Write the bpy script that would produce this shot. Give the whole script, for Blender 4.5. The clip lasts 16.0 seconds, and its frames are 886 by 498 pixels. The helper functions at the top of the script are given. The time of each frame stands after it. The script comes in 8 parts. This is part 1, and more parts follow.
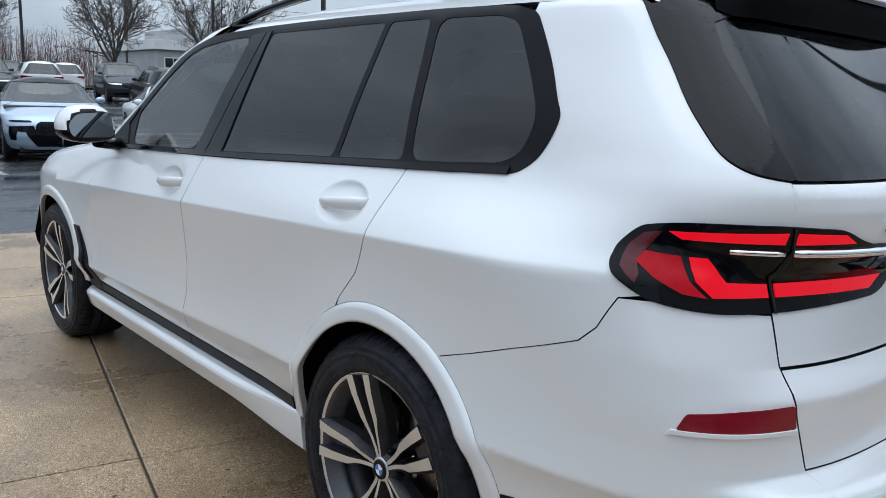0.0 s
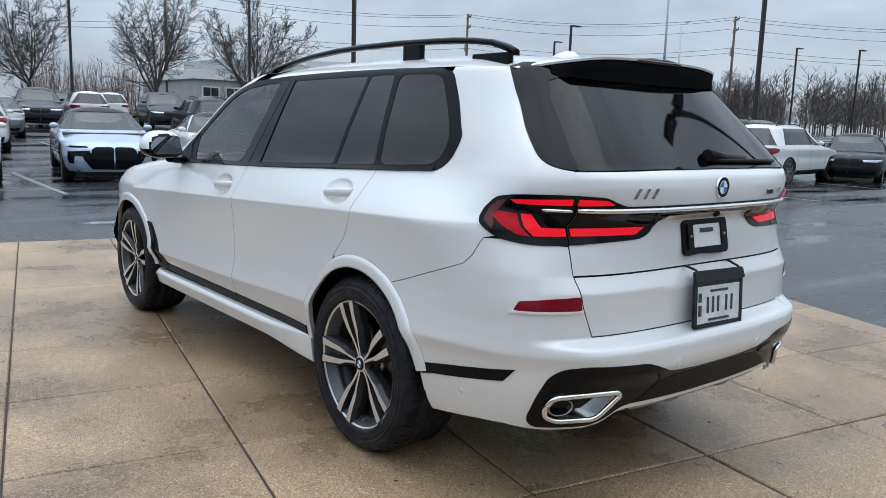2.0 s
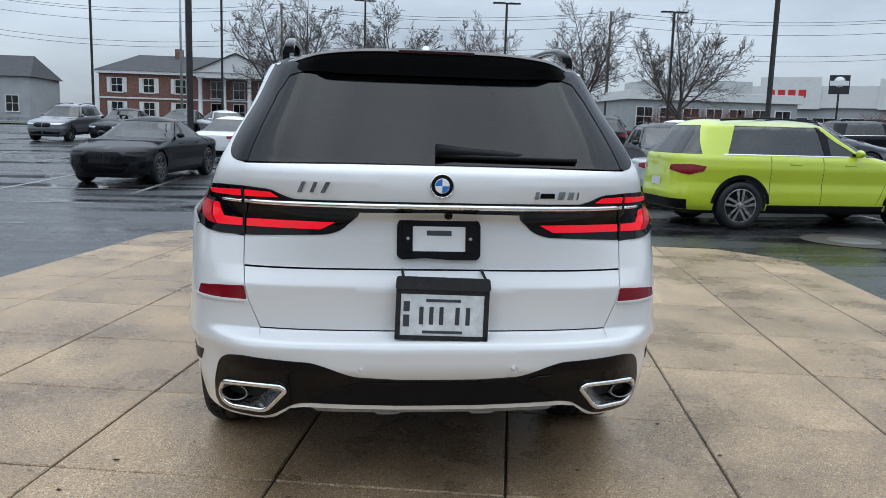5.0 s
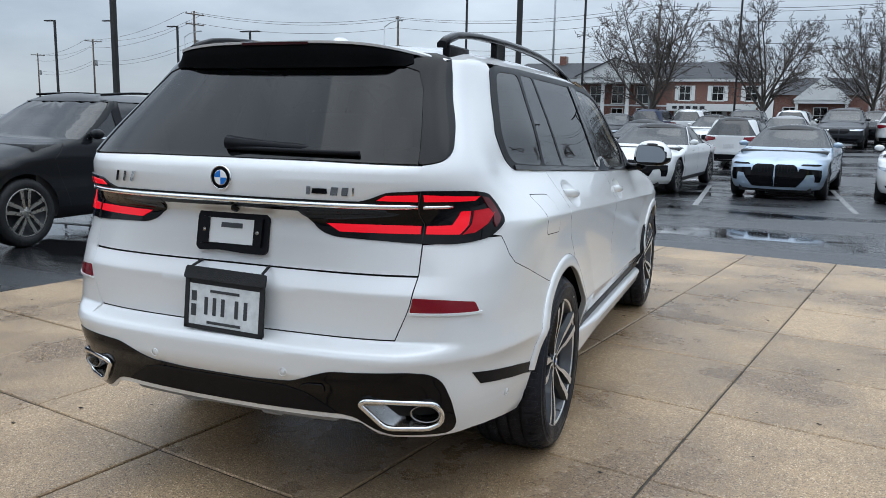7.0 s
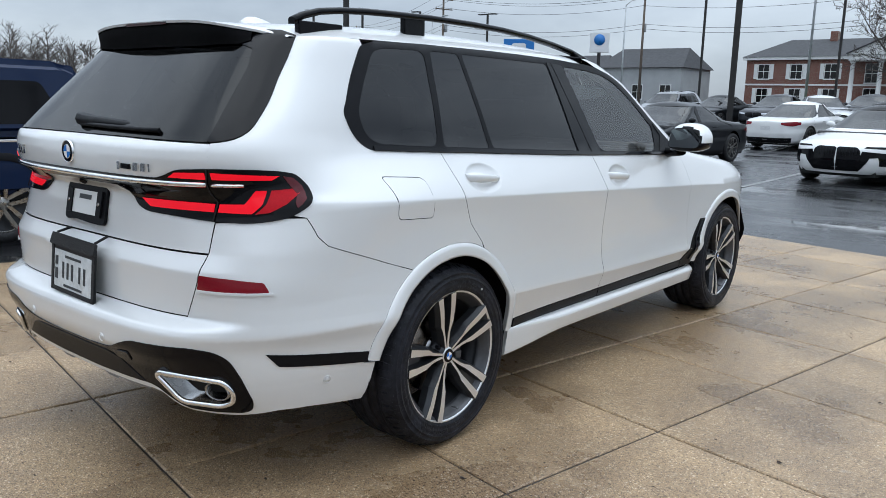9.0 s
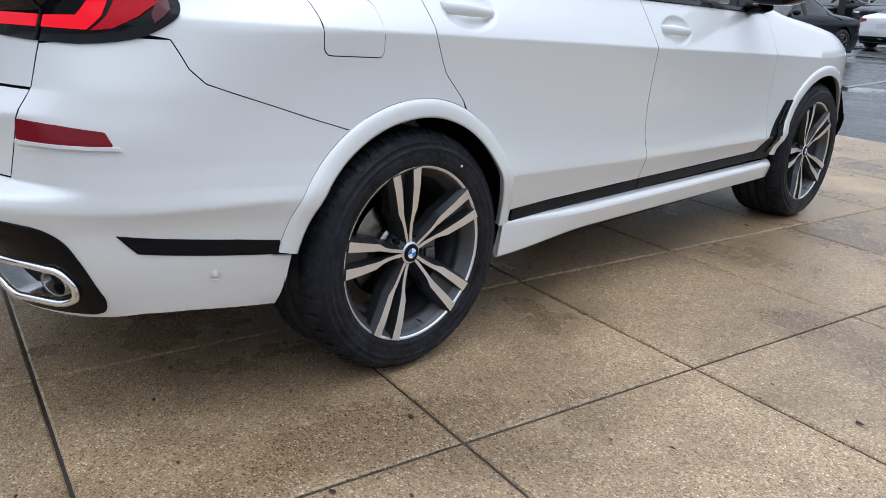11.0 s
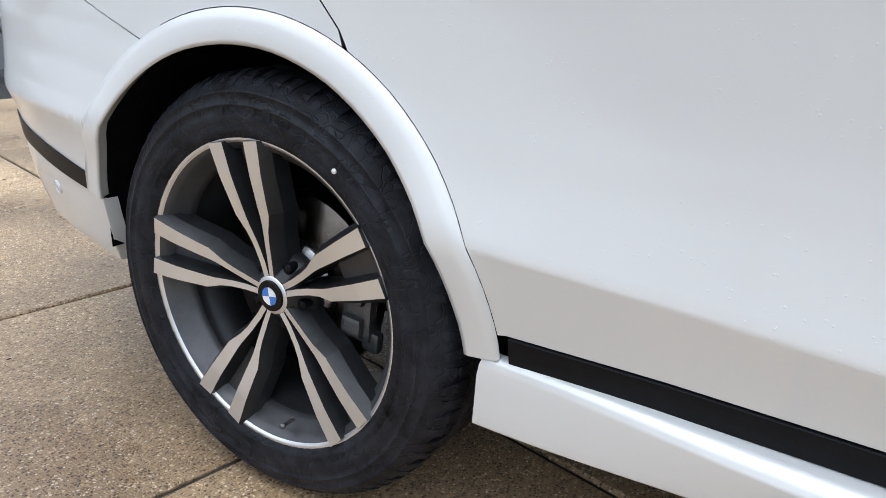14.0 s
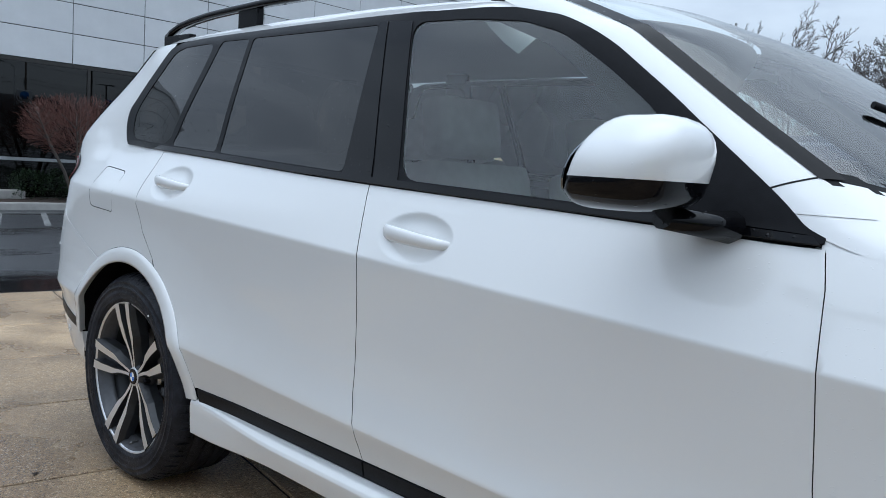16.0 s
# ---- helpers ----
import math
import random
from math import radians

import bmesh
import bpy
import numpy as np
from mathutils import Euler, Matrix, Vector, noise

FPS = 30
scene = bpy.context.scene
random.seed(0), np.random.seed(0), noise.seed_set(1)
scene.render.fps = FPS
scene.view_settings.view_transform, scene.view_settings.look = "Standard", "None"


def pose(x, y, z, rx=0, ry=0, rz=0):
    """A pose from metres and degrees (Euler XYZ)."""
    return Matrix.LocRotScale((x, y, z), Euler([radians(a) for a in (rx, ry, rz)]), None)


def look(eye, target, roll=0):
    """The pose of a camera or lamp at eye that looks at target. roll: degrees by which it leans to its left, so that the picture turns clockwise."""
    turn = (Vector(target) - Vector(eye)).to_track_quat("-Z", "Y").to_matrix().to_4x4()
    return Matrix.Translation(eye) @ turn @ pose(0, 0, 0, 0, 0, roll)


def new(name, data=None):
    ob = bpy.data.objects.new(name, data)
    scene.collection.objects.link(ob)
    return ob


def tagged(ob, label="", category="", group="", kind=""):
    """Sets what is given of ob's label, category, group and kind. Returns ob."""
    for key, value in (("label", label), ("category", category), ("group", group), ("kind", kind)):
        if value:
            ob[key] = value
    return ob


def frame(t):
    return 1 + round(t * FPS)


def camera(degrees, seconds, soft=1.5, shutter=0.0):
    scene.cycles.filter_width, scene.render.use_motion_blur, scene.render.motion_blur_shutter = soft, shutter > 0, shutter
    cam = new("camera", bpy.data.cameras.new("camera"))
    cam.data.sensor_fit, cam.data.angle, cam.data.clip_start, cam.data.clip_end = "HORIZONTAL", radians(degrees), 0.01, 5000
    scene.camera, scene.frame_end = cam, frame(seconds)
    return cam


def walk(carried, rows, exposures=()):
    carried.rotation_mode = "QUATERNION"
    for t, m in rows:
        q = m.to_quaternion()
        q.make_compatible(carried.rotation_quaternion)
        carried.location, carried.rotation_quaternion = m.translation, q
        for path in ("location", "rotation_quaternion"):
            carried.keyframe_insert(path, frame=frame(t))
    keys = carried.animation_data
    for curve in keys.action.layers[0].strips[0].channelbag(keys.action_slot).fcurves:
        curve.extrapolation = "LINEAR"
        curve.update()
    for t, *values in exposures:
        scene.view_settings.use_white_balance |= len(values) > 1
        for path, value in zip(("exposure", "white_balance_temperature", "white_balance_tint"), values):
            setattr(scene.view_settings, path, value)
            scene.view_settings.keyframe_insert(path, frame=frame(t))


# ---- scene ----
cam = camera(58.8, 16.0, soft=0.6)
PATH = [
    (0, (-2.211, -1.674, 1.442), (-0.919, -0.194, 1.063), 2.0),
    (0.5, (-2.425, -2.107, 1.453), (-1.11, -0.641, 1.104), 2.1),
    (1, (-2.642, -2.464, 1.463), (-1.336, -0.986, 1.132), 2.0),
    (1.5, (-2.756, -2.745, 1.459), (-1.472, -1.246, 1.135), 1.8),
    (2, (-2.785, -2.836, 1.456), (-1.548, -1.296, 1.139), 1.8),
    (2.5, (-2.586, -3.059, 1.426), (-1.427, -1.459, 1.115), 1.7),
    (3, (-2.231, -3.296, 1.418), (-1.183, -1.621, 1.108), 1.7),
    (3.5, (-1.76, -3.471, 1.438), (-0.867, -1.707, 1.137), 1.8),
    (4, (-1.266, -3.686, 1.444), (-0.583, -1.83, 1.147), 2.0),
    (4.2, (-1.089, -3.732, 1.452), (-0.496, -1.846, 1.151), 1.8),
    (5.25, (-0.015, -3.87, 1.43), (0.073, -1.893, 1.127), 1.8),
    (6.3, (1.063, -3.684, 1.4), (0.642, -1.752, 1.099), 1.7),
    (6.5, (1.269, -3.615, 1.434), (0.757, -1.707, 1.125), 1.6),
    (7, (1.728, -3.38, 1.444), (1.007, -1.542, 1.127), 1.2),
    (7.5, (2.212, -3.17, 1.461), (1.3, -1.421, 1.136), 1.0),
    (8, (2.624, -2.894, 1.458), (1.545, -1.243, 1.125), 1.1),
    (8.2, (2.753, -2.756, 1.472), (1.621, -1.142, 1.136), 1.2),
    (10.3, (3.03, -2.175, 1.326), (1.722, -0.74, 0.846), 1.5),
    (10.5, (2.935, -2.024, 1.27), (1.621, -0.607, 0.754), 1.6),
    (11, (2.713, -1.603, 1.18), (1.366, -0.26, 0.562), 2.4),
    (11.5, (2.553, -1.1, 1.1), (1.096, 0.079, 0.4), 3.1),
    (12, (2.218, -0.626, 1.007), (0.648, 0.298, 0.183), 4.4),
    (12.5, (1.942, -0.247, 0.903), (0.234, 0.238, -0.016), 4.9),
    (13, (1.828, 0.104, 0.843), (0.053, 0.005, -0.074), 4.1),
    (13.5, (1.849, 0.478, 0.883), (0.16, -0.151, 0.017), 3.2),
    (14, (1.877, 0.938, 0.968), (0.288, -0.057, 0.27), 2.8),
    (14.5, (2.0, 1.394, 1.092), (0.447, 0.233, 0.604), 3.2),
    (15, (2.077, 1.873, 1.167), (0.566, 0.605, 0.832), 3.1),
    (15.5, (2.214, 2.35, 1.207), (0.734, 1.026, 0.964), 3.3),
    (16, (2.309, 2.82, 1.238), (0.851, 1.465, 1.039), 3.6),
]
TONE = [(0, .03, 5960, 6), (2.0, .08, 6060, 6), (8.2, .12, 6100, 6), (10.3, .20, 6060, 7), (11.5, .32, 6120, 10), (12.0, .50, 6380, 10), (12.5, .82, 6800, 11), (13.0, .95, 6760, 10), (13.4, .90, 6650, 11), (14.1, .49, 6200, 8), (14.5, .19, 6000, 7), (15.3, .10, 5850, 6), (16, -.02, 5800, 5)]
walk(cam, [(t, look(eye, target, roll)) for t, eye, target, roll in PATH], TONE)

# ---- sky, sun, light ----
world = bpy.data.worlds.new("overcast_sky")
scene.world = world
world.use_nodes = True
wn, wl = world.node_tree.nodes, world.node_tree.links
wn.clear()
w_out = wn.new("ShaderNodeOutputWorld")
w_bg = wn.new("ShaderNodeBackground")
w_sky = wn.new("ShaderNodeTexSky")
w_sky.sky_type = "NISHITA"
w_sky.sun_disc = False
w_sky.sun_elevation = radians(83)
w_sky.sun_rotation = radians(150)
w_coord = wn.new("ShaderNodeTexCoord")
w_map = wn.new("ShaderNodeMapping")
w_map.inputs["Scale"].default_value = (1.0, 1.0, 2.6)
w_noise = wn.new("ShaderNodeTexNoise")
w_noise.inputs["Scale"].default_value = 2.3
w_noise.inputs["Detail"].default_value = 6
w_noise.inputs["Roughness"].default_value = 0.55
w_ramp = wn.new("ShaderNodeValToRGB")
w_ramp.color_ramp.elements[0].position = 0.32
w_ramp.color_ramp.elements[0].color = (3.6, 3.95, 4.6, 1)
w_ramp.color_ramp.elements[1].position = 0.66
w_ramp.color_ramp.elements[1].color = (6.6, 7.0, 7.6, 1)
w_sep = wn.new("ShaderNodeSeparateXYZ")
w_lift = wn.new("ShaderNodeMapRange")
w_lift.inputs["From Min"].default_value = 0.0
w_lift.inputs["From Max"].default_value = 0.9
w_lift.inputs["To Min"].default_value = 0.60
w_lift.inputs["To Max"].default_value = 2.32
w_mul = wn.new("ShaderNodeMixRGB")
w_mul.blend_type = "MULTIPLY"
w_mul.inputs["Fac"].default_value = 1.0
w_mix = wn.new("ShaderNodeMixRGB")
w_mix.inputs["Fac"].default_value = 0.88
wl.new(w_coord.outputs["Generated"], w_map.inputs["Vector"])
wl.new(w_map.outputs["Vector"], w_noise.inputs["Vector"])
wl.new(w_noise.outputs["Fac"], w_ramp.inputs["Fac"])
wl.new(w_coord.outputs["Generated"], w_sep.inputs["Vector"])
wl.new(w_sep.outputs["Z"], w_lift.inputs["Value"])
wl.new(w_ramp.outputs["Color"], w_mul.inputs["Color1"])
wl.new(w_lift.outputs["Result"], w_mul.inputs["Color2"])
wl.new(w_sky.outputs["Color"], w_mix.inputs["Color1"])
wl.new(w_mul.outputs["Color"], w_mix.inputs["Color2"])
wl.new(w_mix.outputs["Color"], w_bg.inputs["Color"])
w_bg.inputs["Strength"].default_value = 0.133
wl.new(w_bg.outputs["Background"], w_out.inputs["Surface"])

sun_data = bpy.data.lights.new("sun", "SUN")
sun_data.energy = 0.62
sun_data.angle = radians(62)
sun_data.color = (1.0, 0.97, 0.93)
sun = new("sun", sun_data)
sun.rotation_euler = (radians(7), 0, radians(150))


# ---- materials ----
def mat(name, color, rough=0.5, metal=0.0, coat=0.0, vary=0.0, scale=8.0, bump=0.0, bump_scale=60.0, rough_vary=0.0,
        per_object=0.0, emit=None, emit_power=0.0, spec=0.5, color2=None):
    """Principled surface with two scales of variation in colour, gloss and relief."""
    m = bpy.data.materials.new(name)
    m.use_nodes = True
    n, l = m.node_tree.nodes, m.node_tree.links
    b = n["Principled BSDF"]
    b.inputs["Base Color"].default_value = (*color, 1)
    b.inputs["Roughness"].default_value = rough
    b.inputs["Metallic"].default_value = metal
    b.inputs["Coat Weight"].default_value = coat
    b.inputs["Coat Roughness"].default_value = 0.04
    b.inputs["Specular IOR Level"].default_value = spec
    if emit:
        b.inputs["Emission Color"].default_value = (*emit, 1)
        b.inputs["Emission Strength"].default_value = emit_power
    tc = n.new("ShaderNodeTexCoord")
    if vary or color2 or per_object:
        t1 = n.new("ShaderNodeTexNoise")
        t1.inputs["Scale"].default_value = scale
        t1.inputs["Detail"].default_value = 8
        t1.inputs["Roughness"].default_value = 0.65
        l.new(tc.outputs["Object"], t1.inputs["Vector"])
        r = n.new("ShaderNodeValToRGB")
        lo = color if color2 is None else color2
        r.color_ramp.elements[0].position = 0.3
        r.color_ramp.elements[1].position = 0.7
        r.color_ramp.elements[0].color = (*[c * (1 - vary) for c in lo], 1)
        r.color_ramp.elements[1].color = (*[min(1, c * (1 + vary)) for c in color], 1)
        l.new(t1.outputs["Fac"], r.inputs["Fac"])
        last = r.outputs["Color"]
        if per_object:
            oi = n.new("ShaderNodeObjectInfo")
            mr = n.new("ShaderNodeMapRange")
            mr.inputs["To Min"].default_value = 1 - per_object
            mr.inputs["To Max"].default_value = 1 + per_object
            mx = n.new("ShaderNodeMixRGB")
            mx.blend_type = "MULTIPLY"
            mx.inputs["Fac"].default_value = 1
            l.new(oi.outputs["Random"], mr.inputs["Value"])
            l.new(last, mx.inputs["Color1"])
            l.new(mr.outputs["Result"], mx.inputs["Color2"])
            last = mx.outputs["Color"]
        l.new(last, b.inputs["Base Color"])
    if rough_vary:
        t2 = n.new("ShaderNodeTexNoise")
        t2.inputs["Scale"].default_value = scale * 0.45
        t2.inputs["Detail"].default_value = 5
        l.new(tc.outputs["Object"], t2.inputs["Vector"])
        mr2 = n.new("ShaderNodeMapRange")
        mr2.inputs["From Min"].default_value = 0.35
        mr2.inputs["From Max"].default_value = 0.65
        mr2.inputs["To Min"].default_value = max(0.02, rough - rough_vary)
        mr2.inputs["To Max"].default_value = min(1, rough + rough_vary)
        l.new(t2.outputs["Fac"], mr2.inputs["Value"])
        l.new(mr2.outputs["Result"], b.inputs["Roughness"])
    if bump:
        t3 = n.new("ShaderNodeTexNoise")
        t3.inputs["Scale"].default_value = bump_scale
        t3.inputs["Detail"].default_value = 4
        l.new(tc.outputs["Object"], t3.inputs["Vector"])
        bp = n.new("ShaderNodeBump")
        bp.inputs["Strength"].default_value = bump
        bp.inputs["Distance"].default_value = 0.01
        l.new(t3.outputs["Fac"], bp.inputs["Height"])
        l.new(bp.outputs["Normal"], b.inputs["Normal"])
    return m


def wet(m, amount=0.5, size=150.0, share=0.16):
    """Beads of rain: small domes in the clear coat, a share of the cells of a Voronoi pattern."""
    n, l = m.node_tree.nodes, m.node_tree.links
    b = n["Principled BSDF"]
    tc = n.new("ShaderNodeTexCoord")
    v = n.new("ShaderNodeTexVoronoi")
    v.inputs["Scale"].default_value = size
    big = n.new("ShaderNodeTexNoise")
    big.inputs["Scale"].default_value = 2.2
    l.new(tc.outputs["Object"], v.inputs["Vector"])
    l.new(tc.outputs["Object"], big.inputs["Vector"])
    dome = n.new("ShaderNodeMapRange")
    dome.inputs["From Min"].default_value = 0.12
    dome.inputs["From Max"].default_value = 0.42
    dome.inputs["To Min"].default_value = 1.0
    dome.inputs["To Max"].default_value = 0.0
    l.new(v.outputs["Distance"], dome.inputs["Value"])
    sep = n.new("ShaderNodeSeparateColor")
    l.new(v.outputs["Color"], sep.inputs["Color"])
    lim = n.new("ShaderNodeMath")
    lim.operation = "MULTIPLY"
    lim.inputs[1].default_value = share * 2
    l.new(big.outputs["Fac"], lim.inputs[0])
    some = n.new("ShaderNodeMath")
    some.operation = "LESS_THAN"
    l.new(sep.outputs["Red"], some.inputs[0])
    l.new(lim.outputs["Value"], some.inputs[1])
    both = n.new("ShaderNodeMath")
    both.operation = "MULTIPLY"
    l.new(dome.outputs["Result"], both.inputs[0])
    l.new(some.outputs["Value"], both.inputs[1])
    bp = n.new("ShaderNodeBump")
    bp.inputs["Strength"].default_value = amount
    bp.inputs["Distance"].default_value = 0.003
    l.new(both.outputs["Value"], bp.inputs["Height"])
    l.new(bp.outputs["Normal"], b.inputs["Normal"])
    l.new(bp.outputs["Normal"], b.inputs["Coat Normal"])
    return m


def glass(name, tint, gloss_rough=0.01, drops=False, ior=1.62):
    """A pane: tinted clear light through, Fresnel gloss on top."""
    m = bpy.data.materials.new(name)
    m.use_nodes = True
    n, l = m.node_tree.nodes, m.node_tree.links
    n.clear()
    out = n.new("ShaderNodeOutputMaterial")
    mix = n.new("ShaderNodeMixShader")
    tr = n.new("ShaderNodeBsdfTransparent")
    tr.inputs["Color"].default_value = (*tint, 1)
    gl = n.new("ShaderNodeBsdfGlossy")
    gl.inputs["Roughness"].default_value = gloss_rough
    fr = n.new("ShaderNodeFresnel")
    fr.inputs["IOR"].default_value = ior
    l.new(fr.outputs["Fac"], mix.inputs["Fac"])
    l.new(tr.outputs["BSDF"], mix.inputs[1])
    l.new(gl.outputs["BSDF"], mix.inputs[2])
    l.new(mix.outputs["Shader"], out.inputs["Surface"])
    if drops:
        tc = n.new("ShaderNodeTexCoord")
        v = n.new("ShaderNodeTexVoronoi")
        v.inputs["Scale"].default_value = 120.0
        l.new(tc.outputs["Object"], v.inputs["Vector"])
        sep = n.new("ShaderNodeSeparateColor")
        l.new(v.outputs["Color"], sep.inputs["Color"])
        some = n.new("ShaderNodeMath")
        some.operation = "LESS_THAN"
        some.inputs[1].default_value = 0.10
        l.new(sep.outputs["Red"], some.inputs[0])
        dome = n.new("ShaderNodeMapRange")
        dome.inputs["From Min"].default_value = 0.1
        dome.inputs["From Max"].default_value = 0.3
        dome.inputs["To Min"].default_value = 1.0
        dome.inputs["To Max"].default_value = 0.0
        l.new(v.outputs["Distance"], dome.inputs["Value"])
        both = n.new("ShaderNodeMath")
        both.operation = "MULTIPLY"
        l.new(dome.outputs["Result"], both.inputs[0])
        l.new(some.outputs["Value"], both.inputs[1])
        bp = n.new("ShaderNodeBump")
        bp.inputs["Strength"].default_value = 0.35
        bp.inputs["Distance"].default_value = 0.003
        l.new(both.outputs["Value"], bp.inputs["Height"])
        l.new(bp.outputs["Normal"], gl.inputs["Normal"])
        l.new(bp.outputs["Normal"], fr.inputs["Normal"])
    return m


M = {}
M["pearl"] = wet(mat("pearl_white_paint", (0.72, 0.72, 0.712), 0.40, 0.05, 1.0), 0.2, 230, 0.035)
M["pearl"].node_tree.nodes["Principled BSDF"].inputs["Coat IOR"].default_value = 1.62
M["gloss_black"] = wet(mat("gloss_black_trim", (0.003, 0.003, 0.004), 0.06, spec=0.19), 0.3, 120, 0.08)
M["satin_black"] = mat("satin_black_plastic", (0.006, 0.0062, 0.0078), 0.40, spec=0.12, vary=0.25, scale=30, bump=0.06, bump_scale=400)
M["recess"] = mat("matt_black_recess", (0.004, 0.004, 0.0045), 0.85, spec=0.06, vary=0.2, scale=30)
# Near-black edges and strips stand in for the shade inside shut lines.
M["gap"] = mat("dark_gap", (0.006, 0.006, 0.006), 0.8)
M["liner"] = mat("felt_arch_liner", (0.006, 0.006, 0.007), 0.95, spec=0.05, vary=0.4, scale=20, bump=0.3, bump_scale=120)
M["rubber_plain"] = mat("tyre_rubber", (0.012, 0.012, 0.013), 0.5, vary=0.45, scale=22, bump=0.5, bump_scale=28, rough_vary=0.18, spec=0.35)


def scuffed_rubber():
    """Damp tyre rubber: blue-black, with grey scuffs, fine wrinkles and a faint sheen."""
    m = mat("scuffed_tyre_rubber", (0.021, 0.022, 0.028), 0.46, vary=0.3, scale=18, rough_vary=0.14, spec=0.16, color2=(0.0045, 0.0047, 0.006))
    n, l = m.node_tree.nodes, m.node_tree.links
    tc = n.new("ShaderNodeTexCoord")
    warp = n.new("ShaderNodeTexNoise")
    warp.inputs["Scale"].default_value = 14
    warp.inputs["Detail"].default_value = 3
    mix = n.new("ShaderNodeMixRGB")
    mix.inputs["Fac"].default_value = 0.12
    cracks = n.new("ShaderNodeTexVoronoi")
    cracks.feature = "DISTANCE_TO_EDGE"
    cracks.inputs["Scale"].default_value = 26
    edge = n.new("ShaderNodeMapRange")
    edge.inputs["From Max"].default_value = 0.05
    fine = n.new("ShaderNodeTexNoise")
    fine.inputs["Scale"].default_value = 90
    fine.inputs["Detail"].default_value = 6
    add = n.new("ShaderNodeMath")
    bp = n.new("ShaderNodeBump")
    bp.inputs["Strength"].default_value = 0.42
    bp.inputs["Distance"].default_value = 0.003
    l.new(tc.outputs["Object"], warp.inputs["Vector"])
    l.new(tc.outputs["Object"], fine.inputs["Vector"])
    l.new(tc.outputs["Object"], mix.inputs["Color1"])
    l.new(warp.outputs["Color"], mix.inputs["Color2"])
    l.new(mix.outputs["Color"], cracks.inputs["Vector"])
    l.new(cracks.outputs["Distance"], edge.inputs["Value"])
    l.new(edge.outputs["Result"], add.inputs[0])
    l.new(fine.outputs["Fac"], add.inputs[1])
    l.new(add.outputs["Value"], bp.inputs["Height"])
    l.new(bp.outputs["Normal"], n["Principled BSDF"].inputs["Normal"])
    return m


M["rubber"] = scuffed_rubber()
M["machined"] = mat("machined_alloy", (0.80, 0.80, 0.81), 0.30, 0.9, vary=0.02, scale=8)
M["alloy_dark"] = mat("dark_grey_alloy", (0.028, 0.029, 0.032), 0.38, 0.4, vary=0.2, scale=25)
# Lighter copy of the dark alloy: light on outward-facing rings put into the colour.
M["alloy_mid"] = mat("lightened_grey_alloy", (0.085, 0.085, 0.09), 0.4, 0.5, vary=0.2, scale=25)
M["chrome"] = mat("chrome", (0.80, 0.80, 0.80), 0.06, 1.0, rough_vary=0.03)
M["steel"] = mat("brushed_steel", (0.34, 0.33, 0.31), 0.30, 1.0, vary=0.2, scale=40, rough_vary=0.1)
M["steel_bright"] = mat("polished_steel", (0.30, 0.30, 0.30), 0.22, 1.0, vary=0.1, scale=40, rough_vary=0.06)
M["disc"] = mat("dark_brake_steel", (0.15, 0.128, 0.108), 0.30, 1.0, vary=0.35, scale=14, rough_vary=0.12)
M["cast"] = mat("cast_grey_metal", (0.17, 0.17, 0.175), 0.45, 0.8, vary=0.2, scale=50, bump=0.2, bump_scale=200)
M["red_lit"] = mat("lit_red_lens", (0.30, 0.002, 0.005), 0.2, 0, 0.12, spec=0.2, emit=(1.0, 0.004, 0.022), emit_power=0.56)
M["red_lens"] = mat("deep_red_lens", (0.19, 0.005, 0.012), 0.15, 0, 0.25, spec=0.3, vary=0.15, scale=220)
M["red_mesh"] = mat("patterned_red_lens", (0.25, 0.003, 0.008), 0.3, 0, 0.05, spec=0.15, vary=0.3, scale=160, emit=(1.0, 0.004, 0.022), emit_power=0.16)
M["maroon"] = mat("maroon_lens", (0.085, 0.004, 0.008), 0.16, 0, 0.3, spec=0.3, vary=0.2, scale=160)
M["dark_red"] = mat("dark_unlit_red_lens", (0.03, 0.003, 0.004), 0.12, spec=0.3)
M["blue_enamel"] = mat("blue_enamel", (0.02, 0.16, 0.55), 0.2, 0, 0.6)
M["white_enamel"] = mat("white_enamel", (0.8, 0.8, 0.8), 0.2, 0, 0.6)
M["privacy"] = glass("privacy_glass", (0.035, 0.038, 0.042), drops=True)
M["rear_glass"] = glass("dark_rear_glass", (0.016, 0.017, 0.020), 0.03, drops=True, ior=1.42)
M["clear"] = glass("green_tinted_glass", (0.72, 0.82, 0.79), ior=1.85)
M["screen"] = glass("rain_spotted_windscreen", (0.86, 0.92, 0.91), 0.06, drops=False, ior=2.1)
M["plain_glass"] = glass("parked_car_glass", (0.10, 0.12, 0.125), ior=1.8)
M["shop_glass"] = glass("shopfront_glass", (0.12, 0.14, 0.15))
M["seat"] = mat("ivory_leather", (0.66, 0.64, 0.60), 0.5, vary=0.1, scale=20, bump=0.15, bump_scale=250)
M["cabin"] = mat("grey_cabin_plastic", (0.06, 0.06, 0.062), 0.6, vary=0.2, scale=20)
M["headliner"] = mat("light_headliner", (0.66, 0.65, 0.63), 0.9, vary=0.05, scale=40)
M["tray"] = mat("grey_undertray_plastic", (0.22, 0.22, 0.22), 0.7, vary=0.25, scale=30)
M["fabric"] = mat("black_nylon_fabric", (0.012, 0.012, 0.013), 0.8, vary=0.4, scale=60, bump=0.4, bump_scale=300)
M["paper"] = mat("creased_clear_pocket_over_white_plate", (0.66, 0.68, 0.68), 0.25, 0, 0.5, vary=0.16, scale=26, bump=0.25, bump_scale=30)
